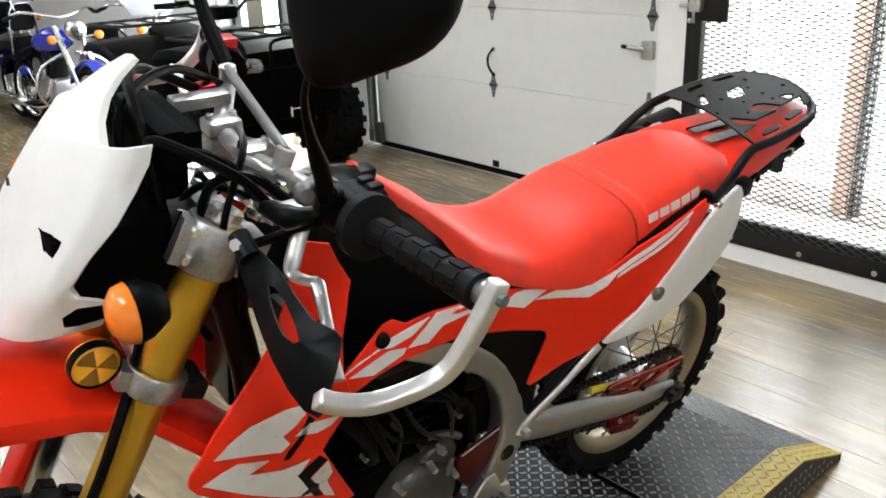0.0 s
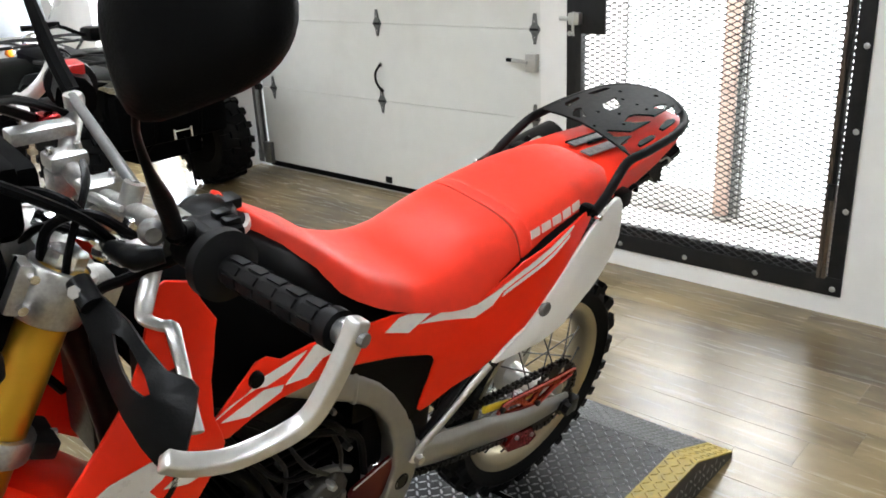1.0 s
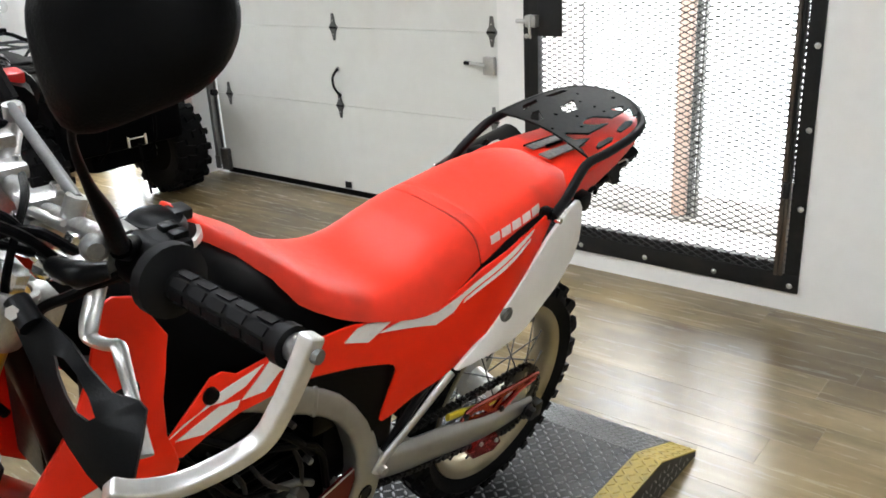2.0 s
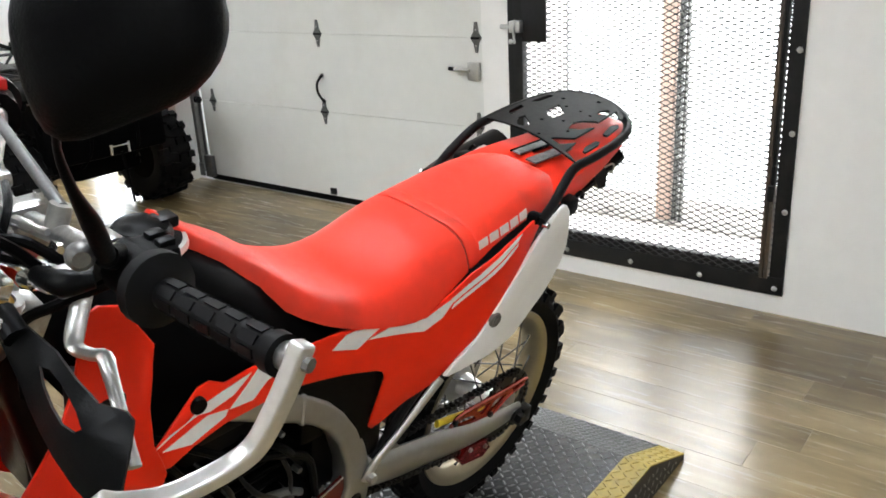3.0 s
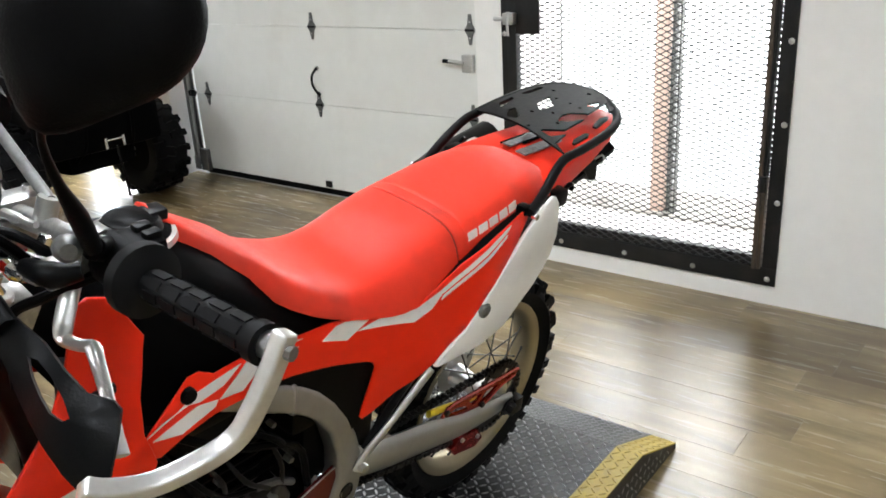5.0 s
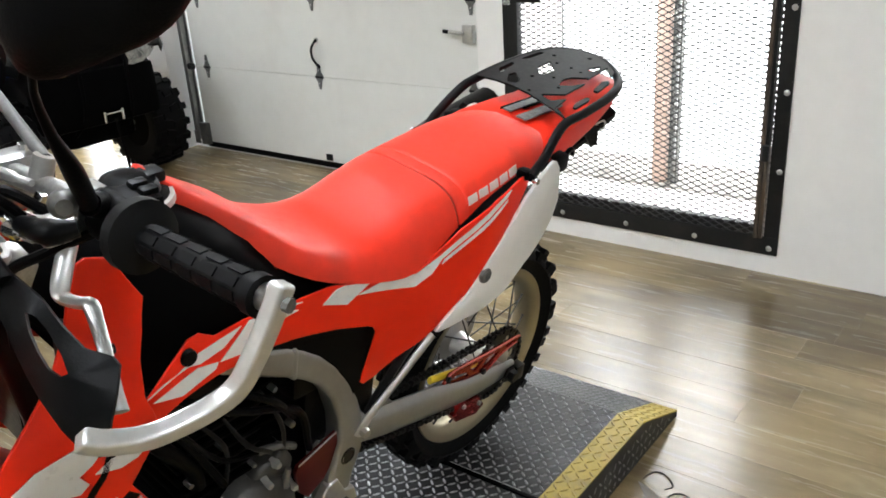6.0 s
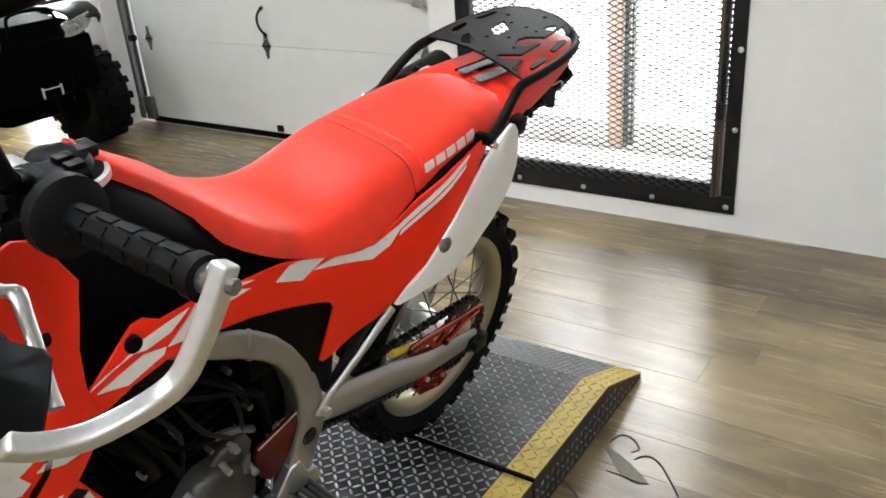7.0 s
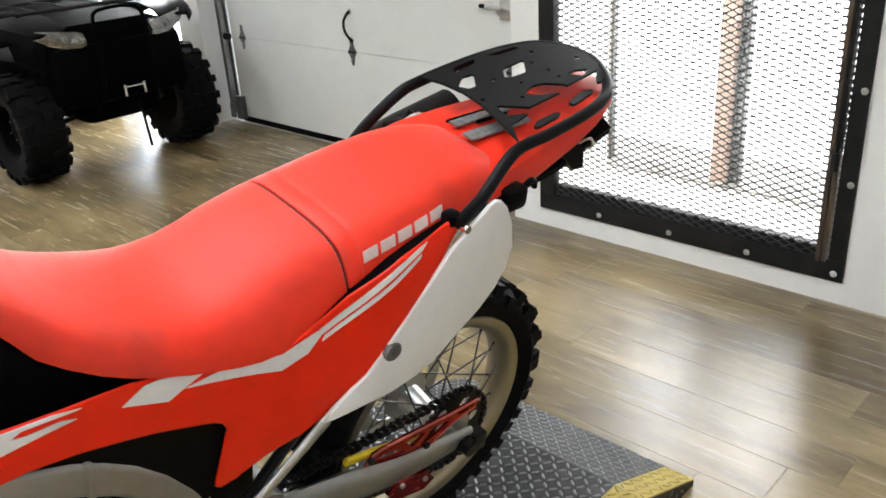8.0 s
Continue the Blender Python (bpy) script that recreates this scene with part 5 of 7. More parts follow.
GRAPHICS = (
    ([(1.034, 0.833), (1.060, 0.837), (1.112, 0.834), (1.139, 0.821), (1.159, 0.803), (1.107, 0.781), (1.063, 0.760), (1.051, 0.770), (1.063, 0.791), (1.046, 0.800), (1.030, 0.815)], M_DECAL),
    ([(1.174, 0.764), (1.148, 0.772), (1.127, 0.776), (1.081, 0.754), (1.112, 0.744), (1.059, 0.720), (1.014, 0.714), (1.030, 0.687), (0.992, 0.605), (1.050, 0.650), (1.117, 0.710)], M_DECAL),
    ([(1.043, 0.780), (1.021, 0.792), (0.970, 0.776), (0.984, 0.765), (1.008, 0.764)], M_DECAL),
    ([(0.997, 0.710), (0.981, 0.690), (1.007, 0.663), (0.972, 0.590), (0.989, 0.600), (1.032, 0.689)], M_BLKPLASTIC),
    ([(0.979, 0.685), (0.964, 0.645), (0.971, 0.627), (0.947, 0.570), (0.968, 0.585), (1.004, 0.661)], M_DECAL),
    ([(1.024, 0.809), (1.036, 0.771), (1.052, 0.754), (1.058, 0.740), (1.049, 0.738), (1.030, 0.762), (1.014, 0.795)], M_BLKPLASTIC))
for _pl, _m in GRAPHICS:
    part("graphic", slab(_pl, lambda x, z: shroud_y(x, z) + 0.0014, 0.0012, div=3), _m, SHR, smooth=False)
part("radiator", boxed((0.985, 0.07, 0.62), (1.02, 0.16, 0.93), 0.006), M_DARKMETAL, BIKE)
part("radiator", boxed((0.985, -0.16, 0.62), (1.02, -0.07, 0.93), 0.006), M_DARKMETAL, BIKE)

# ---- engine, its metals darkened to hold the shade under the tank
ENG = part("engine", boxed((0.60, -0.10, 0.30), (0.92, 0.085, 0.50), 0.03), M_MATT, BIKE, "dark oily engine block, darkened further for shade")
part("cylinder", boxed((0.70, -0.075, 0.48), (0.86, 0.075, 0.72), 0.015), M_DARKMETAL, ENG)
for _k in range(7):
    part("fin", boxed((0.685, -0.088, 0.50 + 0.027 * _k), (0.875, 0.088, 0.508 + 0.027 * _k), 0.002), M_MATT, ENG)
for _x, _z, _r in ((0.80, 0.60, 0.007), (0.70, 0.66, 0.006), (0.86, 0.56, 0.006), (0.66, 0.56, 0.007), (0.74, 0.52, 0.005), (0.90, 0.66, 0.006)):
    part("bolt", turned([(0.001, 0.012), (_r * 0.8, 0.012), (_r, 0.009), (_r, -0.004)], "y", 6, centre=(_x, 0.090, _z)), M_HINGE, ENG)
part("coolant_pipe", piped([(0.93, 0.070, 0.70), (0.90, 0.098, 0.66), (0.86, 0.100, 0.60), (0.84, 0.088, 0.54)], 0.013, 10), M_BLKPLASTIC, ENG)
part("clutch_arm", piped([(0.66, 0.104, 0.515), (0.70, 0.112, 0.548), (0.74, 0.108, 0.556)], 0.007, 8, 2), M_HINGE, ENG)
part("clutch_wire", piped([(0.74, 0.108, 0.556), (0.82, 0.116, 0.60), (0.90, 0.112, 0.72), (0.96, 0.10, 0.82)], 0.005, 8), M_BLKPLASTIC, ENG)
part("generator_cover", turned([(0.002, 0.040), (0.045, 0.038), (0.060, 0.030), (0.078, 0.024), (0.086, 0.010), (0.088, -0.03)], "y", 32, centre=(0.745, 0.096, 0.405)), M_CASE, ENG, "grey cast round engine cover")
part("generator_cover", turned([(0.002, 0.052), (0.020, 0.050), (0.024, 0.044), (0.026, 0.03)], "y", 20, centre=(0.745, 0.096, 0.405)), M_DARKMETAL, ENG)
for _k in range(7):
    _a = 2 * math.pi * _k / 7
    part("bolt", turned([(0.001, 0.012), (0.006, 0.012), (0.007, 0.0), (0.010, -0.01)], "y", 8, centre=(0.745 + 0.080 * math.cos(_a), 0.116, 0.405 + 0.080 * math.sin(_a))), M_GALV, ENG)
SAVER = part("case_saver", slab([(0.572, 0.500), (0.660, 0.474), (0.666, 0.461), (0.654, 0.406), (0.633, 0.382), (0.597, 0.403), (0.566, 0.455)], lambda x, z: 0.118, 0.008), M_REDDARK, ENG, "red anodised sprocket guard, darkened for shade")
part("saver_edge", piped([(0.573, 0.1185, 0.501), (0.660, 0.1185, 0.4755)], 0.0016, 6, 1), M_ALU, SAVER, "bare worn edge")
part("clutch_casting", rounded(slab([(0.752, 0.485), (0.728, 0.511), (0.705, 0.514), (0.693, 0.530), (0.676, 0.521), (0.660, 0.487), (0.667, 0.463), (0.689, 0.466), (0.742, 0.473)], lambda x, z: 0.112 - 0.15 * abs(x - 0.70), 0.05), 0.008), M_CASE, ENG, "dull grey cast engine cover")
part("clutch_post", piped([(0.690, 0.118, 0.452), (0.684, 0.120, 0.490)], [0.009, 0.005], 10, 1), M_HINGE, ENG)
part("lower_case", rounded(slab([(0.800, 0.470), (0.766, 0.479), (0.721, 0.468), (0.686, 0.447), (0.675, 0.410), (0.688, 0.370), (0.74, 0.34), (0.80, 0.36)], lambda x, z: 0.108, 0.06), 0.010), M_CASE, ENG, "dull grey cast crankcase")
for _x, _z in ((0.757, 0.474), (0.704, 0.508), (0.683, 0.440), (0.692, 0.378), (0.786, 0.462)):
    part("bolt", turned([(0.001, 0.010), (0.006, 0.010), (0.007, 0.006), (0.009, 0.0), (0.009, -0.01)], "y", 8, centre=(_x, 0.110, _z)), M_GALV, ENG)
part("peg_bracket", rounded(slab([(0.600, 0.392), (0.575, 0.396), (0.552, 0.350), (0.530, 0.346), (0.520, 0.310), (0.600, 0.295), (0.630, 0.345)], lambda x, z: 0.134, 0.02), 0.004), M_ALU, ENG, "worn alloy foot peg bracket")
for _k in range(5):
    part("peg_tooth", boxed((0.552 + 0.012 * _k, 0.135 + 0.012 * (_k % 2), 0.322), (0.559 + 0.012 * _k, 0.215, 0.338), 0.002), M_HINGE, ENG)
for _pts in ([(0.72, 0.09, 0.66), (0.70, 0.118, 0.60), (0.69, 0.115, 0.54)], [(0.80, 0.10, 0.66), (0.77, 0.122, 0.60), (0.72, 0.118, 0.55)], [(0.86, 0.10, 0.70), (0.82, 0.122, 0.64), (0.80, 0.110, 0.58), (0.79, 0.09, 0.50)]):
    part("bracket", piped(_pts, [0.003, 0.005, 0.004], 8, 3, flat=0.6, side=(0, 1, 0)), M_DARKMETAL, ENG)
part("cylinder_head", boxed((0.69, -0.07, 0.70), (0.87, 0.085, 0.77), 0.02), M_DARKMETAL, ENG)
part("header_pipe", piped([(0.86, -0.03, 0.66), (0.97, -0.06, 0.60), (0.985, -0.09, 0.46), (0.90, -0.12, 0.38), (0.70, -0.14, 0.42), (0.50, -0.15, 0.55), (0.30, -0.15, 0.70)], 0.019), M_DARKMETAL, BIKE)
part("silencer", piped([(0.34, -0.165, 0.68), (0.22, -0.170, 0.75), (0.02, -0.165, 0.83), (-0.14, -0.155, 0.875)], [0.03, 0.048, 0.048, 0.042], 16, 3), M_DARKMETAL, BIKE, "dark silencer on the far side")
part("skid_plate", boxed((0.58, -0.09, 0.255), (0.95, 0.09, 0.275), 0.006), M_DARKMETAL, BIKE)
for _p in ([(0.90, 0.09, 0.72), (0.85, 0.115, 0.62), (0.80, 0.10, 0.52)], [(0.94, 0.10, 0.80), (0.80, 0.118, 0.685), (0.66, 0.11, 0.60), (0.62, 0.10, 0.48)], [(0.78, 0.10, 0.70), (0.72, 0.12, 0.66), (0.66, 0.10, 0.58)]):
    part("hose", piped(_p, 0.007, 8), M_BLKPLASTIC, ENG)
part("gear_lever", piped([(0.66, 0.135, 0.345), (0.75, 0.150, 0.335), (0.80, 0.152, 0.335), (0.805, 0.185, 0.335)], 0.007, 8, 3), M_GALV, ENG)

# ---- front end, steered a little to the right
LEAN_IN = Matrix.Translation((1.096, 0, 1.06)) @ Matrix.Rotation(radians(-26.0), 4, "Y") @ Matrix.Rotation(radians(-5.0), 4, "Z")


def fork_at(y, s, ahead=0.0):
    """A point on the fork: y across, s metres down the legs from the top clamp, ahead of their plane."""
    return LEAN_IN @ Vector((ahead, y, -s))


for _s in (1, -1):
    leg = part("fork_leg", piped([fork_at(0.104 * _s, -0.015), fork_at(0.104 * _s, 0.40)], 0.0275, 20, 1), M_GOLD, BIKE, "gold anodised upside-down fork tube")
    part("fork_cap", piped([fork_at(0.104 * _s, -0.034), fork_at(0.104 * _s, -0.014)], 0.0225, 8, 1), M_CHROME, leg)
    part("stanchion", piped([fork_at(0.104 * _s, 0.39), fork_at(0.104 * _s, 0.64)], 0.0215, 16, 1), M_CHROME, leg, "bright inner fork tube")
    part("fork_guard", piped([fork_at(0.116 * _s, 0.43, 0.026), fork_at(0.116 * _s, 0.62, 0.026)], 0.030, 12, 1, flat=0.5, side=(1, 0, 0.5)), M_RED, leg, "red fork guard")
    part("fork_foot", piped([fork_at(0.100 * _s, 0.62), fork_at(0.085 * _s, 0.80, 0.03)], 0.026, 10, 1), M_ALU, leg)


def yoke(s, thick, name, material):
    """A fork clamp: its bridge, with a ring, a rear lug and a pinch lug at each leg."""

    def seated(bm):
        for v in bm.verts:
            v.co = LEAN_IN @ (v.co + Vector((0, 0, -s)))
        return bm

    h = thick / 2
    y = part(name, seated(boxed((-0.050, -0.080, -h + 0.002), (0.012, 0.080, h - 0.002), 0.008)), material, BIKE, "cast alloy fork clamp")
    for _s in (1, -1):
        part("clamp_ring", seated(turned([(0.0285, -h), (0.036, -h), (0.038, -h + 0.003), (0.038, h - 0.003), (0.036, h), (0.0285, h)], "z", 24, True, (0, 0.104 * _s, 0))), material, y)
        part("pinch_lug", seated(boxed((0.020, 0.104 * _s - 0.016, -h + 0.002), (0.050, 0.104 * _s + 0.016, h - 0.002), 0.004)), material, y)
        part("rear_lug", seated(boxed((-0.062, 0.098 * _s - 0.030, -h + 0.004), (-0.030, 0.098 * _s + 0.030, h - 0.004), 0.005)), M_DARKMETAL if name == "bottom_clamp" else material, y)
        part("bolt", piped([LEAN_IN @ Vector((-0.066, 0.098 * _s, -s + 0.006)), LEAN_IN @ Vector((-0.056, 0.098 * _s, -s + 0.006))], 0.006, 8, 1), M_GALV, y)
    return y


for _s in (1, -1):
    _slot = boxed((0.0490, 0.104 * _s - 0.0014, -0.046), (0.0512, 0.104 * _s + 0.0014, 0.018))
    for v in _slot.verts:
        v.co = LEAN_IN @ v.co
    part("clamp_slot", _slot, M_MATT, BIKE, "dark pinch slot of the clamp", smooth=False)
    for _z in (-0.032, 0.004):
        part("pinch_bolt", piped([LEAN_IN @ Vector((0.034, 0.104 * _s + 0.014, _z)), LEAN_IN @ Vector((0.034, 0.104 * _s + 0.024, _z))], 0.0055, 8, 1), M_CHROME, BIKE)
YOKE = yoke(0.014, 0.062, "top_clamp", M_CLAMP)
yoke(0.20, 0.032, "bottom_clamp", M_CLAMP)
part("steering_nut", piped([LEAN_IN @ Vector((-0.02, 0, 0.018)), LEAN_IN @ Vector((-0.02, 0, 0.040))], 0.021, 6, 1), M_CHROME, YOKE)
part("steering_head", piped([LEAN_IN @ Vector((-0.02, 0, 0.0)), LEAN_IN @ Vector((-0.02, 0, -0.21))], 0.032, 16, 1), M_SILVER, BIKE)
# ignition switch and clamp risers
part("ignition", turned([(0.002, 0.022), (0.016, 0.022), (0.020, 0.018), (0.022, -0.01)], "z", 18, centre=(1.120, 0, 1.085)), M_BLKPLASTIC, YOKE)
BAR = [(0.868, -0.42, 1.120), (0.905, -0.30, 1.130), (0.940, -0.20, 1.135), (0.995, -0.10, 1.122), (1.020, -0.045, 1.118), (1.026, 0.0, 1.118), (1.028, 0.045, 1.119), (1.022, 0.10, 1.124), (1.010, 0.20, 1.130), (1.022, 0.30, 1.150), (1.018, 0.475, 1.172)]
HBAR = part("handlebar", piped(BAR, 0.0125, 14, 4), M_CLAMP, BIKE, "bare alloy handlebar")
for _y in (-0.045, 0.045):
    _c = Vector((1.024, _y, 1.118))
    _bm = bmesh.new()
    box(_bm, (_c.x - 0.022, _y - 0.016, 1.075), (_c.x + 0.022, _y + 0.016, 1.116), 0.005), box(_bm, (_c.x - 0.024, _y - 0.017, 1.118), (_c.x + 0.024, _y + 0.017, 1.138), 0.007)
    _rs = part("bar_riser", _bm, M_CLAMP, HBAR, "cast alloy handlebar clamp")
    for _dx in (-0.016, 0.016):
        part("bolt", turned([(0.001, 0.008), (0.005, 0.008), (0.006, 0)], "z", 8, centre=(_c.x + _dx, _y, 1.137)), M_CHROME, _rs)
part("cross_bar", piped([(1.012, 0.105, 1.150), (0.962, -0.155, 1.158)], 0.0068, 10, 1), M_HINGE, HBAR, "bright handlebar cross bar")
for _p, _q in (((1.022, 0.105, 1.126), (1.012, 0.105, 1.155)), ((0.960, -0.155, 1.134), (0.962, -0.155, 1.162))):
    part("cross_bar_clamp", piped([_p, _q], 0.012, 10, 1), M_GALV, HBAR)


for _c0, _c1, _r, _m in (((1.060, 0.060, 1.090), (1.052, 0.105, 1.098), 0.010, M_CHROME), ((1.052, 0.105, 1.098), (1.040, 0.150, 1.108), 0.0065, M_GALV), ((1.085, 0.020, 1.098), (1.070, 0.075, 1.106), 0.007, M_CHROME),
                         ((1.046, 0.070, 1.132), (1.036, 0.120, 1.136), 0.006, M_GALV), ((0.998, 0.080, 1.098), (0.985, 0.140, 1.106), 0.008, M_CHROME), ((1.100, 0.060, 1.082), (1.096, 0.120, 1.086), 0.0085, M_ALU), ((1.070, 0.130, 1.100), (1.064, 0.175, 1.106), 0.009, M_CHROME)):
    part("cable_end", piped([_c0, Vector(_c0).lerp(Vector(_c1), 0.45), Vector(_c0).lerp(Vector(_c1), 0.5), _c1], [_r, _r, _r * 0.65, _r * 0.65], 8, 1), _m, HBAR, "bright cable end and adjuster")
for _x, _y, _z in ((1.056, 0.088, 1.094), (1.030, 0.128, 1.120), (1.084, 0.048, 1.104), (1.040, 0.020, 1.100), (1.000, 0.110, 1.104)):
    part("nut", turned([(0.001, 0.008), (0.008, 0.008), (0.009, 0.006), (0.009, -0.006), (0.001, -0.008)], "y", 6, centre=(_x, _y, _z)), M_CHROME, HBAR)


def along(p, q, t):
    return Vector(p).lerp(Vector(q), t)


for _a, _b, _lab in (((1.022, 0.293, 1.149), (1.020, 0.460, 1.170), "left"), ((0.913, -0.275, 1.130), (0.871, -0.410, 1.120), "right")):
    _A, _B = Vector(_a), Vector(_b)
    _d = (_B - _A).normalized()
    _grip = part("grip", piped([_A, _B], 0.0152, 18, 1), M_GRIP, HBAR, "black ribbed rubber grip")
    _bm = bmesh.new()
    _u = Vector((0, 0, 1)).cross(_d).normalized()
    _w = _d.cross(_u)
    for _r in range(5):
        _c0, _c1 = along(_A, _B, 0.14 + 0.165 * _r), along(_A, _B, 0.14 + 0.165 * _r + 0.115)
        for _k in range(8):
            _an = 2 * math.pi * _k / 8
            _vs = []
            for _cc in (_c0, _c1):
                for _da in (-0.27, 0.27):
                    for _rr in (0.0145, 0.0170):
                        _vs.append(_bm.verts.new(_cc + _rr * (math.cos(_an + _da) * _u + math.sin(_an + _da) * _w)))
            for _q in ((0, 1, 3, 2), (4, 6, 7, 5), (0, 4, 5, 1), (2, 3, 7, 6), (1, 5, 7, 3)):
                _bm.faces.new([_vs[i] for i in _q])
    tagged(part("ribs", _bm, M_GRIP, _grip, smooth=False), kind="stuff")
    part("flange", tube(bmesh.new(), [along(_A, _B, -0.10), along(_A, _B, -0.04), along(_A, _B, 0.04), along(_A, _B, 0.09)], [0.020, 0.036, 0.036, 0.017], 22, 1), M_GRIP, _grip)
    part("end_ring", piped([along(_A, _B, 0.96), along(_A, _B, 1.03)], 0.0185, 18, 1), M_GRIP, _grip)

# left-hand controls: switch block, clutch perch and lever, mirror
_bm = bmesh.new()
tube(_bm, [(1.006, 0.262, 1.132), (1.007, 0.212, 1.131)], 0.030, 12, 1, flat=0.85, side=(1, 0, 0))
box(_bm, (0.972, 0.214, 1.128), (1.008, 0.260, 1.162), 0.008)
SW = part("switch_block", _bm, M_BLKPLASTIC, HBAR, "black switch housing")
for _y in (0.222, 0.240):
    part("button", boxed((0.974, _y, 1.158), (0.992, _y + 0.012, 1.168), 0.003), M_GREYPLASTIC, SW)
_bm = bmesh.new()
tube(_bm, [(1.010, 0.172, 1.130), (1.009, 0.200, 1.131)], 0.024, 14, 1)
box(_bm, (1.014, 0.172, 1.106), (1.068, 0.202, 1.130), 0.006)
PERCH = part("clutch_perch", _bm, M_CLAMP, HBAR, "bright alloy clutch lever perch")
part("adjuster", piped([(1.058, 0.172, 1.116), (1.064, 0.125, 1.112)], [0.009, 0.007], 10, 1), M_CHROME, PERCH)
part("clutch_lever", piped([(1.040, 0.190, 1.100), (1.060, 0.206, 1.070), (1.064, 0.214, 1.058), (1.060, 0.238, 1.062), (1.056, 0.252, 1.066), (1.060, 0.268, 1.056), (1.070, 0.300, 1.040), (1.080, 0.330, 1.020), (1.086, 0.345, 1.010)], [0.010, 0.010, 0.0085, 0.008, 0.0085, 0.0075, 0.0065, 0.0065, 0.0085], 10, 3, flat=0.7, side=(0, 0, 1)), M_ALU, PERCH, "bright cranked alloy clutch lever")
part("perch_knob", piped([(1.050, 0.222, 1.160), (1.062, 0.236, 1.170), (1.066, 0.246, 1.172)], [0.011, 0.014, 0.008], 12, 3), M_HINGE, PERCH, "dull rounded perch cap")
part("lever_cover", piped([(1.070, 0.160, 1.118), (1.062, 0.200, 1.124), (1.040, 0.215, 1.128)], [0.009, 0.014, 0.009], 10, 3), M_GREYPLASTIC, PERCH)
_base = Vector((1.040, 0.240, 1.165))
part("mirror_clamp", piped([(1.018, 0.222, 1.148), _base], [0.014, 0.012], 10, 1), M_BLKPLASTIC, HBAR)
MIR = part("mirror_stalk", piped([_base, (1.060, 0.258, 1.212), (1.082, 0.276, 1.255), (1.102, 0.298, 1.305), (1.112, 0.330, 1.350)], [0.0095, 0.0095, 0.0050, 0.0032, 0.0032], 10, 3), M_BLKPLASTIC, HBAR, "black mirror stalk with a rubber boot")


def mirror_shell(m):
    bm = bmesh.new()
    prof = [(0.002, 0.026), (0.030, 0.024), (0.055, 0.016), (0.070, 0.004), (0.074, -0.006), (0.070, -0.010), (0.002, -0.011)]
    lathe(bm, prof, "z", 36)
    for v in bm.verts:
        q = Vector((v.co.x * 0.90, v.co.y * 0.79, v.co.z))
        flat = Vector((q.x, q.y, 0))
        if flat.length > 1e-4:
            u = max(0.0, (-0.72 * q.x - 0.694 * q.y) / flat.length)
            grow = 0.38 * flat.length * u ** 8
            q += Vector((-0.72 * grow, -0.694 * grow, 0))
        v.co = m @ q
    return bm


_mx = Vector((-0.105, 0.062, 0.036)).normalized()
_mz = Vector((0.36, 0.50, 0.16))
_mz = (_mz - _mx * _mz.dot(_mx)).normalized()
_my = _mz.cross(_mx)
_mm = Matrix.Translation((1.096, 0.389, 1.420)) @ Matrix((_mx, _my, _mz)).transposed().to_4x4()
part("mirror_shell", mirror_shell(_mm), M_BLKPLASTIC, MIR, "black plastic mirror shell")
# right-hand controls
_bm = tube(bmesh.new(), [(0.936, -0.205, 1.134), (0.920, -0.255, 1.131)], 0.032, 12, 1, flat=0.85, side=(1, 0, 0))
RSW = part("switch_block", _bm, M_BLKPLASTIC, HBAR, "black throttle housing")
part("kill_switch", boxed((0.912, -0.250, 1.160), (0.936, -0.222, 1.176), 0.004), mat("red_button", (0.5, 0.012, 0.012), 0.35), RSW, "red kill switch")
part("brake_master", boxed((0.985, -0.120, 1.131), (1.066, -0.092, 1.149), 0.005), M_CLAMP, HBAR, "bright brake master cylinder")
part("reservoir", boxed((0.990, -0.150, 1.120), (1.015, -0.125, 1.150), 0.005), M_REDANO, HBAR, "red anodised clamp")
part("brake_lever", piped([(0.985, -0.170, 1.120), (1.000, -0.21, 1.105), (0.972, -0.30, 1.09), (0.945, -0.40, 1.075)], 0.007, 8, 3), M_ALU, HBAR)
part("mirror_stalk", piped([(0.945, -0.200, 1.150), (0.955, -0.235, 1.205), (0.965, -0.275, 1.29), (0.975, -0.32, 1.36)], [0.0125, 0.0115, 0.006, 0.005], 8, 3), M_BLKPLASTIC, HBAR)
part("mirror_shell", mirror_shell(Matrix.Translation((0.985, -0.375, 1.42)) @ Matrix.Rotation(radians(-20), 4, "Z") @ Matrix.Rotation(radians(74), 4, "Y") @ Matrix.Rotation(radians(90), 4, "Z")), M_BLKPLASTIC, HBAR)

# hand guards: a square-shouldered alloy bar from each bar end, and a plastic claw before the lever
HG = [(1.016, 0.483, 1.192), (1.025, 0.482, 1.167), (1.036, 0.48, 1.14), (1.046, 0.477, 1.117), (1.051, 0.474, 1.105), (1.061, 0.47, 1.094), (1.084, 0.463, 1.084), (1.121, 0.456, 1.081), (1.153, 0.449, 1.09), (1.171, 0.444, 1.101)]
GUARD = part("hand_guard", rounded(piped(HG, 0.0118, 4, 3, flat=0.8, side=(0.5, 0.75, 0.45)), 0.0028), M_ALU, HBAR, "bare bent alloy hand guard")
part("bolt", piped([(1.019, 0.484, 1.176), (1.017, 0.4945, 1.1765)], 0.0065, 8, 1), M_HINGE, GUARD)
part("hand_guard", piped([(0.865, -0.43, 1.135), (0.880, -0.436, 1.09), (0.92, -0.436, 1.055), (0.98, -0.432, 1.05), (1.04, -0.42, 1.08)], 0.0125, 12, 4, flat=0.62, side=(0, 1, 0)), M_ALU, HBAR)

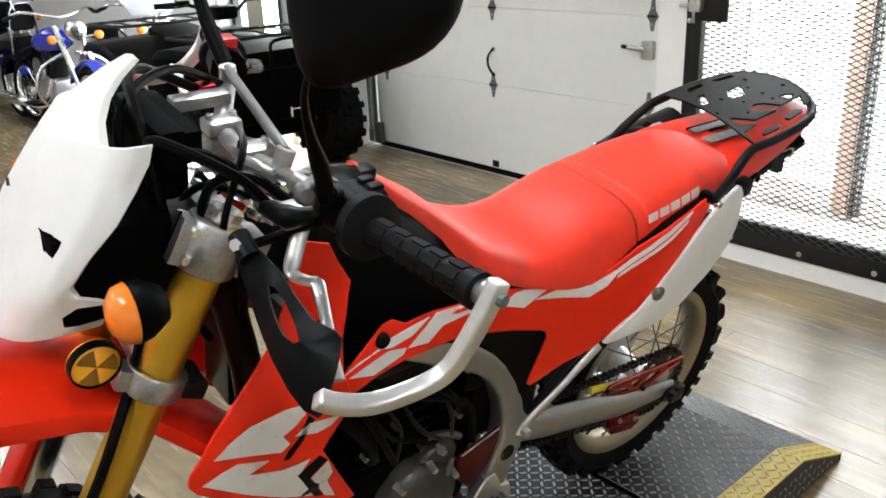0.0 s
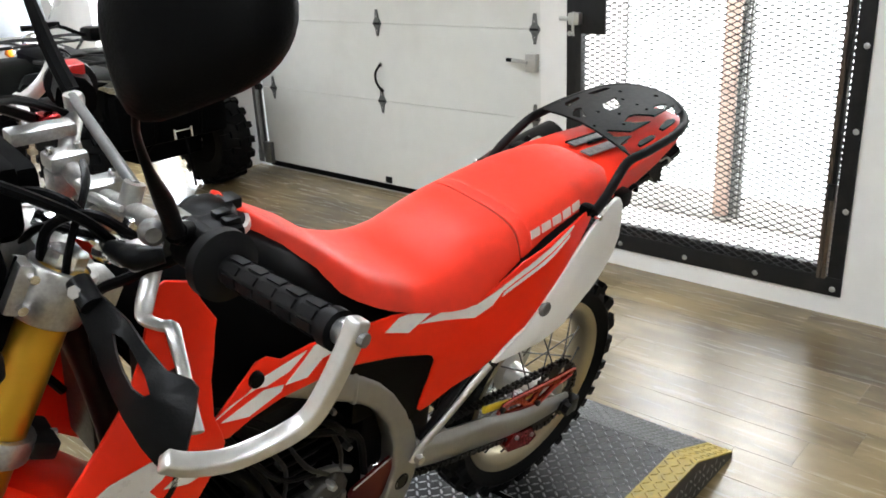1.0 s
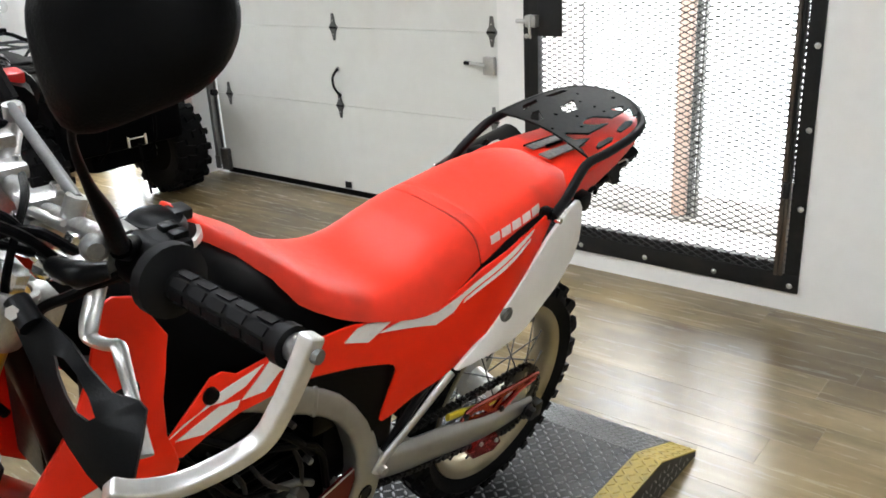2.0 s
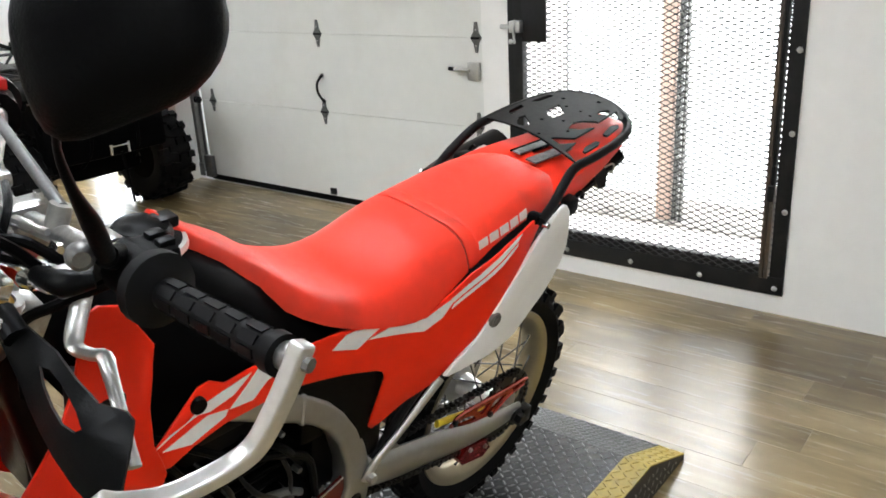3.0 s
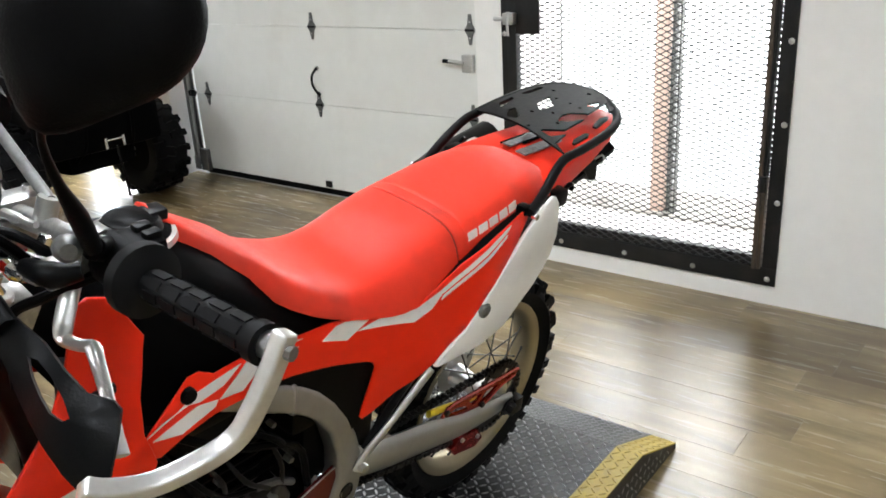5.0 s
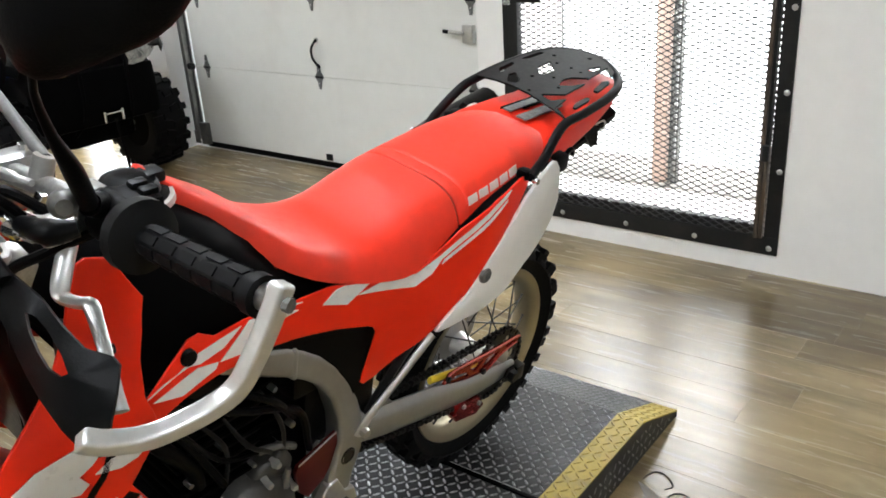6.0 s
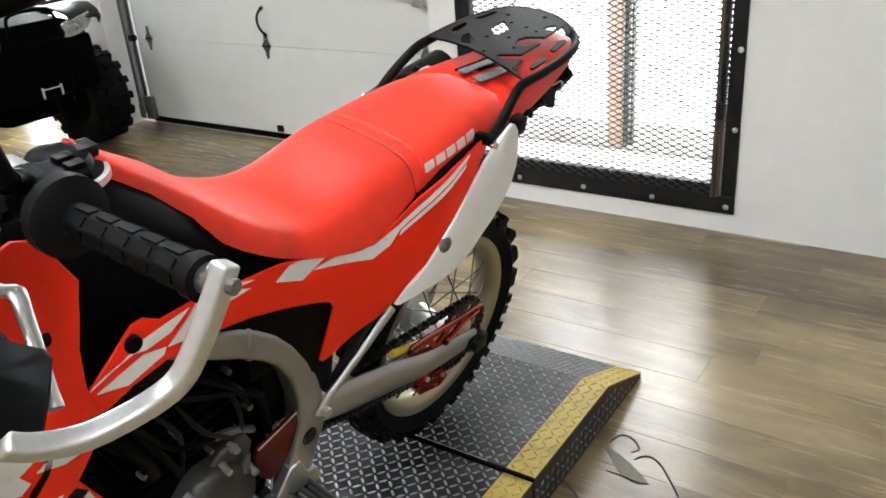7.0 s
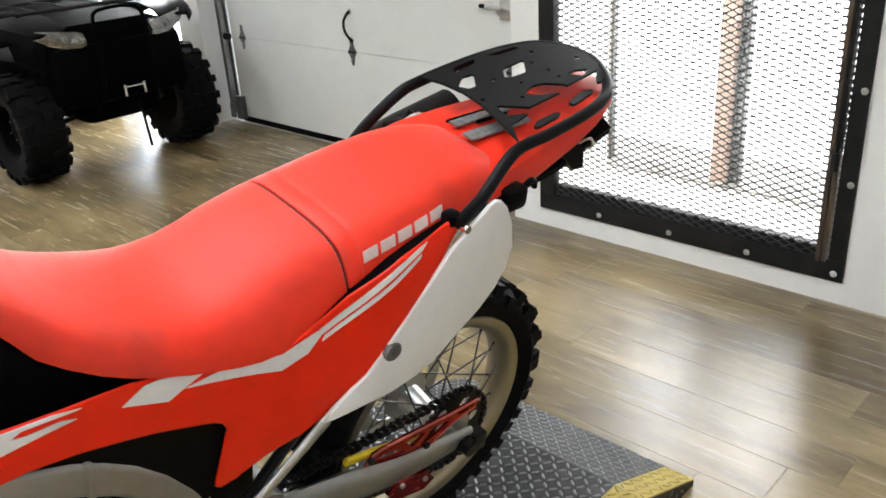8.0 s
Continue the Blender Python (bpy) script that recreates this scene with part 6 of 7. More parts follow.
GB_O, GB_U, GB_N, GB_V = Vector((1.122, 0.205, 1.120)), Vector((-0.0400, 0.7841, -0.6193)), Vector((0.6809, 0.4750, 0.5575)), Vector((0.7313, -0.3994, -0.5529))
_blade = [(0.012, 0.004), (0.020, 0.014), (0.045, 0.018), (0.084, 0.021), (0.135, 0.022), (0.167, 0.021), (0.192, 0.016), (0.206, 0.004), (0.202, -0.008), (0.191, -0.018), (0.165, -0.039), (0.146, -0.050), (0.136, -0.049), (0.118, -0.036), (0.090, -0.030), (0.058, -0.025), (0.030, -0.017), (0.012, -0.010)]
_slot = [(0.062, -0.008), (0.080, -0.004), (0.100, -0.003), (0.118, -0.004), (0.130, -0.010), (0.131, -0.017), (0.114, -0.020), (0.088, -0.019), (0.070, -0.015)]
_bm = slab(_blade, lambda x, z: 0.0, 0.005, [_slot], div=3)
for v in _bm.verts:
    _u, _t, _v = v.co
    _bow = 0.010 - 14.0 * (_v + 0.010) ** 2 + 0.012 * math.sin(max(0.0, _u - 0.06) * 22.0)
    v.co = GB_O + GB_U * _u + GB_V * _v + GB_N * (_t + _bow)
part("guard_blade", _bm, M_GREYPLASTIC, GUARD, "charcoal plastic guard blade with an open slot")
part("blade_clamp", piped([GB_O + GB_U * 0.0 + GB_N * 0.004, GB_O + GB_U * 0.03 + GB_V * -0.004 + GB_N * 0.010], 0.012, 10, 1), M_GREYPLASTIC, GUARD)
part("bolt", piped([GB_O + GB_U * 0.012 + GB_V * 0.002 + GB_N * 0.010, GB_O + GB_U * 0.012 + GB_V * 0.002 + GB_N * 0.019], 0.007, 6, 1), M_CHROME, GUARD)

# instruments, headlight mask, cables
part("speedometer", boxed((1.115, -0.070, 1.105), (1.150, 0.070, 1.185), 0.012), M_MATT, BIKE, "black instrument box")
_rings = []
MASK_Z = (0.966, 0.985, 1.012, 1.028, 1.045, 1.075, 1.105, 1.140, 1.165, 1.184)
MASK_E = (1.240, 1.236, 1.238, 1.266, 1.272, 1.250, 1.220, 1.194, 1.176, 1.168)
MASK_V = (0.080, 0.090, 0.100, 0.105, 0.108, 0.110, 0.110, 0.106, 0.100, 0.092)
MASK_F = (1.346, 1.340, 1.328, 1.320, 1.311, 1.295, 1.278, 1.256, 1.239, 1.226)
for z, ue, ve, uf in zip(MASK_Z, MASK_E, MASK_V, MASK_F):
    arc = []
    for k in range(13):
        a = math.pi * (k / 12 - 0.5)
        arc.append((ue + (uf - ue) * math.cos(a) ** 0.55, ve * math.copysign(abs(math.sin(a)) ** 0.8, a), z))
    inner = [(x - 0.005, y * 0.965, zz) for x, y, zz in arc][::-1]
    _rings.append([Vector(p) for p in arc + inner])
MASK = part("headlight_mask", loft(bmesh.new(), _rings), M_WHITE, BIKE, "white plastic headlight mask")

_rings = []
for z, ang, ue, uf, ve in ((1.135, 1.15, 1.178, 1.2590, 0.109), (1.165, 1.05, 1.169, 1.2385, 0.102), (1.182, 0.85, 1.168, 1.2265, 0.092), (1.200, 0.62, 1.160, 1.2120, 0.080), (1.218, 0.46, 1.145, 1.1950, 0.068), (1.235, 0.34, 1.130, 1.1740, 0.056), (1.250, 0.22, 1.110, 1.1500, 0.044)):
    arc = [Vector((ue + (uf - ue) * math.cos(a) ** 0.75, ve * math.sin(a), z)) for a in np.linspace(-ang, ang, 9)]
    _rings.append(arc + [p + Vector((-0.008, 0, -0.002)) for p in arc[::-1]])
part("mask_horn", loft(bmesh.new(), _rings), M_WHITE, MASK, "pale curved top of the mask")
# oversized matt black lamp box, also stands for the shadowed gap behind the mask
part("headlamp", boxed((1.145, -0.085, 0.980), (1.285, 0.098, 1.10), 0.02), M_MATT, MASK)
for _s in (1, -1):
    _sg = part("turn_signal", piped([(1.200, 0.075 * _s, 1.020), (1.215, 0.125 * _s, 1.030), (1.220, 0.150 * _s, 1.036)], 0.012, 10, 2), M_BLKPLASTIC, BIKE, "black front turn signal with an amber lens")
    part("housing", turned([(0.002, -0.036), (0.020, -0.030), (0.032, -0.010), (0.035, 0.006), (0.002, 0.008)], "x", 22, centre=(1.226, 0.172 * _s, 1.040)), M_BLKPLASTIC, _sg)
    part("lens", turned([(0.034, 0.006), (0.031, 0.018), (0.018, 0.028), (0.002, 0.031)], "x", 22, centre=(1.226, 0.172 * _s, 1.040)), M_AMBER, _sg, "amber lens")
    part("reflector", turned([(0.002, 0.006), (0.024, 0.006), (0.028, 0.003), (0.030, -0.006), (0.002, -0.008)], "y", 24, centre=(1.262, 0.124, 0.950)) if _s > 0 else mirrored(turned([(0.002, 0.006), (0.024, 0.006), (0.028, 0.003), (0.030, -0.006), (0.002, -0.008)], "y", 24, centre=(1.262, 0.124, 0.950))), M_REFLECT, BIKE, "round amber reflector")
for _p, _r in (([(1.12, 0.02, 1.10), (1.155, 0.05, 1.165), (1.150, 0.10, 1.185), (1.09, 0.14, 1.15), (1.06, 0.15, 1.115)], 0.006), ([(1.00, -0.16, 1.13), (1.12, -0.08, 1.205), (1.155, 0.03, 1.180), (1.150, 0.08, 1.06), (1.14, 0.07, 0.95)], 0.007),
               ([(0.96, -0.16, 1.13), (1.07, -0.10, 1.19), (1.17, 0.0, 1.17), (1.16, 0.06, 1.0), (1.10, 0.06, 0.88)], 0.006), ([(1.064, 0.125, 1.112), (1.10, 0.05, 1.10), (1.09, -0.02, 1.00), (0.98, 0.06, 0.86)], 0.005),
               ([(1.064, 0.125, 1.112), (1.085, 0.10, 1.150), (1.12, 0.06, 1.15), (1.15, 0.05, 1.08)], 0.005), ([(1.04, 0.16, 1.12), (1.075, 0.13, 1.145), (1.11, 0.10, 1.12), (1.12, 0.085, 1.02)], 0.006), ([(1.01, 0.215, 1.12), (1.06, 0.18, 1.09), (1.085, 0.14, 1.05), (1.08, 0.12, 0.95)], 0.006), ([(1.03, 0.02, 1.15), (1.06, 0.09, 1.155), (1.10, 0.125, 1.10), (1.11, 0.11, 1.0)], 0.0045),
               ([(1.165, 0.05, 1.05), (1.20, 0.09, 0.93), (1.265, 0.135, 0.82), (1.33, 0.13, 0.66), (1.38, 0.10, 0.42)], 0.007)):
    part("cable", piped(_p, _r, 8, 5), M_BLKPLASTIC, BIKE)

for _k in range(3):
    _a0 = 2 * math.pi * _k / 3 + 0.5
    _w = [(1.262, 0.950)] + [(1.262 + 0.0235 * math.cos(_a0 + 0.175 * j), 0.950 + 0.0235 * math.sin(_a0 + 0.175 * j)) for j in range(7)]
    part("reflector_facet", slab(_w, lambda x, z: 0.1312, 0.001), M_AMBERDARK, BIKE, "dark facet of the amber reflector", smooth=False)
part("reflector_rim", turned([(0.0275, 0.007), (0.0290, 0.006), (0.0298, -0.006), (0.0275, -0.006)], "y", 24, True, (1.262, 0.124, 0.950)), M_BLKPLASTIC, BIKE)
part("dash_cover", boxed((1.085, -0.105, 1.125), (1.135, 0.045, 1.170), 0.014), M_MATT, BIKE, "black cover behind the instruments")
# front fender and wheel
_rings = []
for x, hw, z, dip in ((1.03, 0.085, 0.640, 0.03), (1.08, 0.092, 0.700, 0.035), (1.14, 0.098, 0.765, 0.035), (1.20, 0.098, 0.815, 0.035), (1.28, 0.098, 0.850, 0.035), (1.40, 0.094, 0.880, 0.04), (1.55, 0.086, 0.895, 0.045), (1.70, 0.075, 0.885, 0.04), (1.85, 0.058, 0.855, 0.03), (1.95, 0.030, 0.83, 0.015)):
    _ring = [(x, y * hw, z + 0.045 * min(1, max(0, (x - 1.1) / 0.12)) - dip * abs(y) ** 2.2 - (0.022 if abs(y) == 1 else 0)) for y in (-1, -0.97, -0.6, -0.2, 0.2, 0.6, 0.97, 1)]
    _rings.append(_ring + [(px, py * 0.97, pz - 0.005) for px, py, pz in _ring[::-1]])
part("front_fender", loft(bmesh.new(), _rings), M_RED, BIKE, "glossy red high front fender")
FW = wheel(1.462, 0.348, 0.345, 0.045, 0.276, 50, 36, M_RIM, BIKE)
part("brake_disc", turned([(0.095, 0.078), (0.128, 0.078), (0.128, 0.082), (0.095, 0.082)], "y", 40, True, (1.462, 0, 0.348)), M_GALV, FW)

# ---------------------------------------------------------------- quad bike by the garage door
QUAD = thing("quad_bike", pose(-1.13, -0.61, 0), "black quad bike with tubular racks and knobbly tyres", "quad bike")


def quad_tyre(x, y, r, w):
    cen = (x, y, r)
    prof = [(r * 0.50, -w * 0.80), (r * 0.62, -w * 0.95), (r * 0.86, -w), (r * 0.95, -w * 0.82), (r * 0.965, 0), (r * 0.95, w * 0.82), (r * 0.86, w), (r * 0.62, w * 0.95), (r * 0.50, w * 0.80)]
    carcass = turned(prof, "y", 40, True, cen)
    bm = bmesh.new()
    n = 18
    for k in range(n):
        for side in (1, -1):
            a = 2 * math.pi * (k + (0.5 if side < 0 else 0)) / n
            for yc, yw, rr, sk in ((0.25, 0.28, r, 0.10), (0.78, 0.24, r * 0.985, -0.02), (0.98, 0.10, r * 0.93, -0.02)):
                vs = []
                for q, f in ((rr - 0.025, 1.0), (rr + 0.004, 0.85)):
                    for yy in (yc - yw * f, yc + yw * f):
                        for da in (-0.075 * f, 0.075 * f):
                            aa = a + da + sk * (yy - yc)
                            vs.append(bm.verts.new((x + q * math.cos(aa), y + side * yy * w, r + q * math.sin(aa))))
                for q in ((4, 5, 7, 6), (0, 4, 6, 2), (1, 3, 7, 5), (0, 1, 5, 4), (2, 6, 7, 3)):
                    bm.faces.new([vs[i] for i in q])
    out = 1 if y > 0 else -1
    hub = part("wheel", turned([(0.002, out * w * 0.55), (0.035, out * w * 0.55), (0.05, out * w * 0.35), (r * 0.44, out * w * 0.25), (r * 0.47, out * w * 0.75), (r * 0.53, out * w * 0.82), (r * 0.53, -out * w * 0.8), (0.002, -out * w * 0.8)], "y", 28, centre=cen), M_MATT, QUAD, "black steel wheel")
    part("tyre", carcass, M_RUBBER, hub, "chunky black knobbly tyre", smooth=True)
    tagged(part("tread", bm, M_RUBBER, hub, "deep rubber tread blocks", smooth=False), kind="stuff")
    for k in range(4):
        a = math.pi / 2 * k + 0.4
        part("wheel_nut", turned([(0.001, out * 0.008), (0.008, out * 0.008), (0.009, 0)], "y", 6, centre=(x + 0.05 * math.cos(a), y + out * w * 0.50, r + 0.05 * math.sin(a))), M_CHROME, hub)


for _x, _y in ((0.0, -0.46), (0.0, 0.46), (-1.22, -0.46), (-1.22, 0.46)):
    quad_tyre(_x, _y, 0.292, 0.115)
# bodywork
_rings = []
for x, hw, zt, zb in ((0.315, 0.30, 0.72, 0.46), (0.27, 0.38, 0.81, 0.46), (0.10, 0.34, 0.835, 0.50), (-0.15, 0.24, 0.84, 0.50), (-0.40, 0.17, 0.86, 0.50), (-0.62, 0.15, 0.84, 0.48), (-0.80, 0.16, 0.78, 0.46)):
    _rings.append([(x, y * hw, zb + (zt - zb) * h) for y, h in ((-0.8, 0), (-1, 0.45), (-0.95, 0.85), (-0.6, 1), (0.6, 1), (0.95, 0.85), (1, 0.45), (0.8, 0))])
part("body", loft(bmesh.new(), _rings), M_MATT, QUAD, "black plastic front cowl and tank")
for _s in (1, -1):
    _rings = []
    for x, y0, y1, z in ((0.315, 0.26, 0.44, 0.80), (0.26, 0.26, 0.50, 0.83), (0.12, 0.26, 0.55, 0.855), (-0.10, 0.24, 0.56, 0.855), (-0.28, 0.22, 0.56, 0.835), (-0.40, 0.20, 0.54, 0.79)):
        _top = [(x, (y0 + (y1 - y0) * k) * _s, z - (0.05 if k == 1 else 0.012 * k)) for k in (0, 0.35, 0.7, 0.93, 1)]
        _rings.append(_top + [(px, py, pz - 0.012) for px, py, pz in _top[::-1]])
    part("front_fender", loft(bmesh.new(), _rings), M_OLIVE, QUAD, "glossy black plastic fender")
    _rings = []
    for x, y0, y1, z in ((-0.78, 0.14, 0.52, 0.62), (-0.92, 0.14, 0.58, 0.76), (-1.10, 0.14, 0.60, 0.82), (-1.35, 0.14, 0.60, 0.82), (-1.55, 0.14, 0.56, 0.74)):
        _top = [(x, (y0 + (y1 - y0) * k) * _s, z - (0.05 if k == 1 else 0.012 * k)) for k in (0, 0.35, 0.7, 0.93, 1)]
        _rings.append(_top + [(px, py, pz - 0.012) for px, py, pz in _top[::-1]])
    part("rear_fender", loft(bmesh.new(), _rings), M_OLIVE, QUAD, "glossy black plastic fender")
    # clear lens let into the nose, swept back towards the wheel
    _hl = []
    for y, x, z0, z1 in ((0.185, 0.352, 0.712, 0.772), (0.215, 0.350, 0.705, 0.785), (0.29, 0.338, 0.712, 0.796), (0.36, 0.318, 0.735, 0.805), (0.405, 0.296, 0.765, 0.812)):
        _hl.append([(x, y * _s, z0), (x + 0.010, y * _s, (z0 + z1) / 2), (x - 0.012, y * _s, z1), (x - 0.06, y * _s, z1), (x - 0.06, y * _s, z0)])
    _head = part("headlight", loft(bmesh.new(), _hl), M_LENS, QUAD, "clear swept-back headlight")
    part("bulb", turned([(0.002, 0.014), (0.014, 0.010), (0.020, 0.0), (0.020, -0.01)], "x", 14, centre=(0.342, 0.27 * _s, 0.752)), M_HINGE, _head)
    part("suspension_arm", piped([(0.10, 0.12 * _s, 0.33), (0.0, 0.36 * _s, 0.26), (-0.12, 0.12 * _s, 0.33)], 0.014, 8, 1), M_DARKMETAL, QUAD)
    part("shock_absorber", piped([(0.05, 0.32 * _s, 0.30), (0.04, 0.20 * _s, 0.56)], 0.022, 10, 1), M_HINGE, QUAD)
part("bumper", piped([(0.26, -0.17, 0.36), (0.36, -0.15, 0.46), (0.385, -0.145, 0.62), (0.380, -0.14, 0.80), (0.360, -0.10, 0.875), (0.360, 0.10, 0.875), (0.380, 0.14, 0.80), (0.385, 0.145, 0.62), (0.36, 0.15, 0.46), (0.26, 0.17, 0.36)], 0.010, 10, 3), M_MATT, QUAD, "black tubular front bumper")
_bm = bmesh.new()
box(_bm, (0.16, -0.36, 0.40), (0.35, 0.36, 0.72), 0.05), box(_bm, (-0.2, -0.22, 0.28), (0.26, 0.22, 0.52), 0.05)
part("grille", _bm, M_MATT, QUAD, "black plastic grille and skid plate")
_bm = bmesh.new()
tube(_bm, [(0.405, -0.055, 0.43), (0.405, -0.055, 0.49)], 0.008, 10, 1), tube(_bm, [(0.405, 0.055, 0.43), (0.405, 0.055, 0.49)], 0.008, 10, 1), tube(_bm, [(0.405, -0.055, 0.475), (0.405, 0.055, 0.475)], 0.005, 8, 1)
WIN = part("winch_fairlead", _bm, M_CHROME, QUAD, "bright winch roller fairlead")
part("winch_strap", piped([(0.418, 0.000, 0.44), (0.420, 0.012, 0.30), (0.422, 0.022, 0.14)], 0.009, 6, 1, flat=0.35, side=(1, 0, 0)), M_BLKPLASTIC, WIN, "hanging dark winch strap")
_bm = bmesh.new()
box(_bm, (-1.45, -0.17, 0.30), (-0.25, 0.17, 0.52), 0.05)
part("engine", _bm, M_MATT, QUAD)
part("seat", loft(bmesh.new(), [[(x, y * hw, z + dz) for y, dz in ((-1, -0.10), (-0.95, -0.02), (-0.6, 0.015), (0.6, 0.015), (0.95, -0.02), (1, -0.10))] for x, hw, z in ((-0.45, 0.10, 0.86), (-0.60, 0.13, 0.84), (-0.80, 0.16, 0.83), (-1.05, 0.18, 0.86), (-1.25, 0.17, 0.88))]), M_BLKPLASTIC, QUAD, "black vinyl seat")


def rack_set(x0, x1, hw, z, name):
    loop = [(x0, -hw, z), (x1, -hw * 0.92, z + 0.01), (x1 + 0.02, 0, z + 0.01), (x1, hw * 0.92, z + 0.01), (x0, hw, z)]
    first = part(name, piped(loop + [loop[0]], 0.011, 8, 2), M_STEEL_BLK, QUAD, "black tubular luggage rack")
    for k in range(5):
        y = hw * (-0.72 + 0.36 * k)
        part("rack_bar", piped([(x0, y, z + 0.004), ((x0 + x1) / 2, y, z + 0.012), (x1, y, z + 0.006)], 0.007, 8, 1), M_STEEL_BLK, first)
    for s in (1, -1):
        part("rack_leg", piped([((x0 + x1) / 2, hw * 0.8 * s, z), ((x0 + x1) / 2, hw * 0.6 * s, z - 0.10)], 0.010, 8, 1), M_STEEL_BLK, first)


rack_set(-0.30, 0.22, 0.46, 0.885, "front_rack")
rack_set(-1.60, -1.05, 0.46, 0.90, "rear_rack")
QB = part("handlebar", piped([(-0.52, -0.40, 1.06), (-0.46, -0.22, 1.06), (-0.40, -0.10, 1.00), (-0.38, 0, 0.99), (-0.40, 0.10, 1.00), (-0.46, 0.22, 1.06), (-0.52, 0.40, 1.06)], 0.012, 10, 3), M_BLKPLASTIC, QUAD, "black handlebar with controls")
for _s in (1, -1):
    part("grip", piped([(-0.49, 0.29 * _s, 1.06), (-0.522, 0.405 * _s, 1.06)], 0.018, 12, 1), M_GRIP, QB)
    part("control_box", boxed((-0.49, (0.20 if _s > 0 else -0.27), 1.045), (-0.44, (0.27 if _s > 0 else -0.20), 1.085), 0.008), M_BLKPLASTIC, QB)
    part("lever", piped([(-0.44, 0.22 * _s, 1.06), (-0.42, 0.28 * _s, 1.05), (-0.45, 0.39 * _s, 1.05)], 0.006, 8, 2), M_DARKMETAL, QB)
part("meter_pod", boxed((-0.48, -0.08, 0.95), (-0.34, 0.08, 1.04), 0.03), M_BLKPLASTIC, QUAD)

# ---------------------------------------------------------------- road motorcycles parked beyond


def cruiser(m, m_tank, label, screen=False, backrest=False, yaw_bar=0.0):
    c = thing("parked_motorcycle", m, label, "motorcycle", "parked motorcycles")

    def rw(x, r):
        hub = part("wheel", turned([(0.01, -0.06), (0.05, -0.06), (0.05, -0.05), (0.03, 0), (0.05, 0.05), (0.05, 0.06), (0.01, 0.06)], "y", 20, centre=(x, 0, r)), M_CHROME, c, "chromed spoked wheel")
        part("tyre", turned([(r - 0.085, -0.045), (r - 0.05, -0.065), (r - 0.012, -0.04), (r, 0), (r - 0.012, 0.04), (r - 0.05, 0.065), (r - 0.085, 0.045)], "y", 40, True, (x, 0, r)), M_RUBBER, hub, "black road tyre")
        part("rim", turned([(r - 0.08, -0.05), (r - 0.10, -0.03), (r - 0.105, 0), (r - 0.10, 0.03), (r - 0.08, 0.05), (r - 0.085, 0.03), (r - 0.09, 0), (r - 0.085, -0.03)], "y", 36, True, (x, 0, r)), M_CHROME, hub)
        for k in range(20):
            a, b = 2 * math.pi * k / 20, 2 * math.pi * k / 20 + (0.5 if k % 2 else -0.5)
            s = 0.04 if (k // 2) % 2 else -0.04
            part("spoke", piped([(x + 0.045 * math.cos(b), s, r + 0.045 * math.sin(b)), (x + (r - 0.10) * math.cos(a), 0, r + (r - 0.10) * math.sin(a))], 0.003, 4, 1), M_CHROME, hub)

    rw(0.0, 0.32), rw(-1.62, 0.32)
    part("front_fender", loft(bmesh.new(), [[(0.36 * math.cos(a), y * 0.075, 0.32 + (0.37 - 0.03 * y * y) * math.sin(a)) for y in (-1, -0.5, 0, 0.5, 1)] + [(0.345 * math.cos(a), y * 0.072, 0.32 + (0.355 - 0.03 * y * y) * math.sin(a)) for y in (1, 0.5, 0, -0.5, -1)] for a in np.linspace(0.35, 2.7, 12)]), m_tank, c)
    part("rear_fender", loft(bmesh.new(), [[(-1.62 + 0.37 * math.cos(a), y * 0.10, 0.32 + (0.39 - 0.03 * y * y) * math.sin(a)) for y in (-1, -0.5, 0, 0.5, 1)] + [(-1.62 + 0.355 * math.cos(a), y * 0.095, 0.32 + (0.375 - 0.03 * y * y) * math.sin(a)) for y in (1, 0.5, 0, -0.5, -1)] for a in np.linspace(0.4, 2.9, 12)]), m_tank, c)
    for s in (1, -1):
        part("fork", piped([(0.0, 0.10 * s, 0.32), (-0.36, 0.10 * s, 0.95)], 0.024, 12, 1), M_CHROME, c, "chrome fork leg")
        part("turn_signal", turned([(0.002, -0.03), (0.035, -0.02), (0.04, 0.005), (0.03, 0.02), (0.002, 0.026)], "x", 16, centre=(-0.20, 0.21 * s, 0.86)), M_AMBER, c, "amber turn signal")
        part("signal_stem", piped([(-0.24, 0.08 * s, 0.85), (-0.23, 0.20 * s, 0.86)], 0.010, 8, 1), M_CHROME, c)
        part("exhaust", piped([(-0.55, 0.12 * s, 0.50), (-0.62, 0.17 * s, 0.30), (-0.9, 0.18 * s, 0.25), (-1.75, 0.19 * s, 0.27)], [0.03, 0.035, 0.045, 0.05], 12, 3), M_CHROME, c, "chrome exhaust pipe")
        part("engine_guard", piped([(-0.38, 0.05 * s, 0.72), (-0.36, 0.28 * s, 0.62), (-0.36, 0.34 * s, 0.44), (-0.40, 0.24 * s, 0.28), (-0.42, 0.05 * s, 0.24)], 0.016, 8, 3), M_CHROME, c, "chrome engine guard")
        part("mirror", turned([(0.002, -0.012), (0.05, -0.006), (0.055, 0.006), (0.002, 0.012)], "x", 18, centre=(-0.42, 0.40 * s, 1.24)), M_CHROME, c)
        part("mirror_stem", piped([(-0.48, 0.34 * s, 1.08), (-0.43, 0.40 * s, 1.22)], 0.006, 6, 1), M_CHROME, c)
        part("foot_board", boxed((-0.78, 0.18 * s if s > 0 else -0.32, 0.28), (-0.52, 0.32 if s > 0 else -0.18, 0.305), 0.01), M_BLKPLASTIC, c)
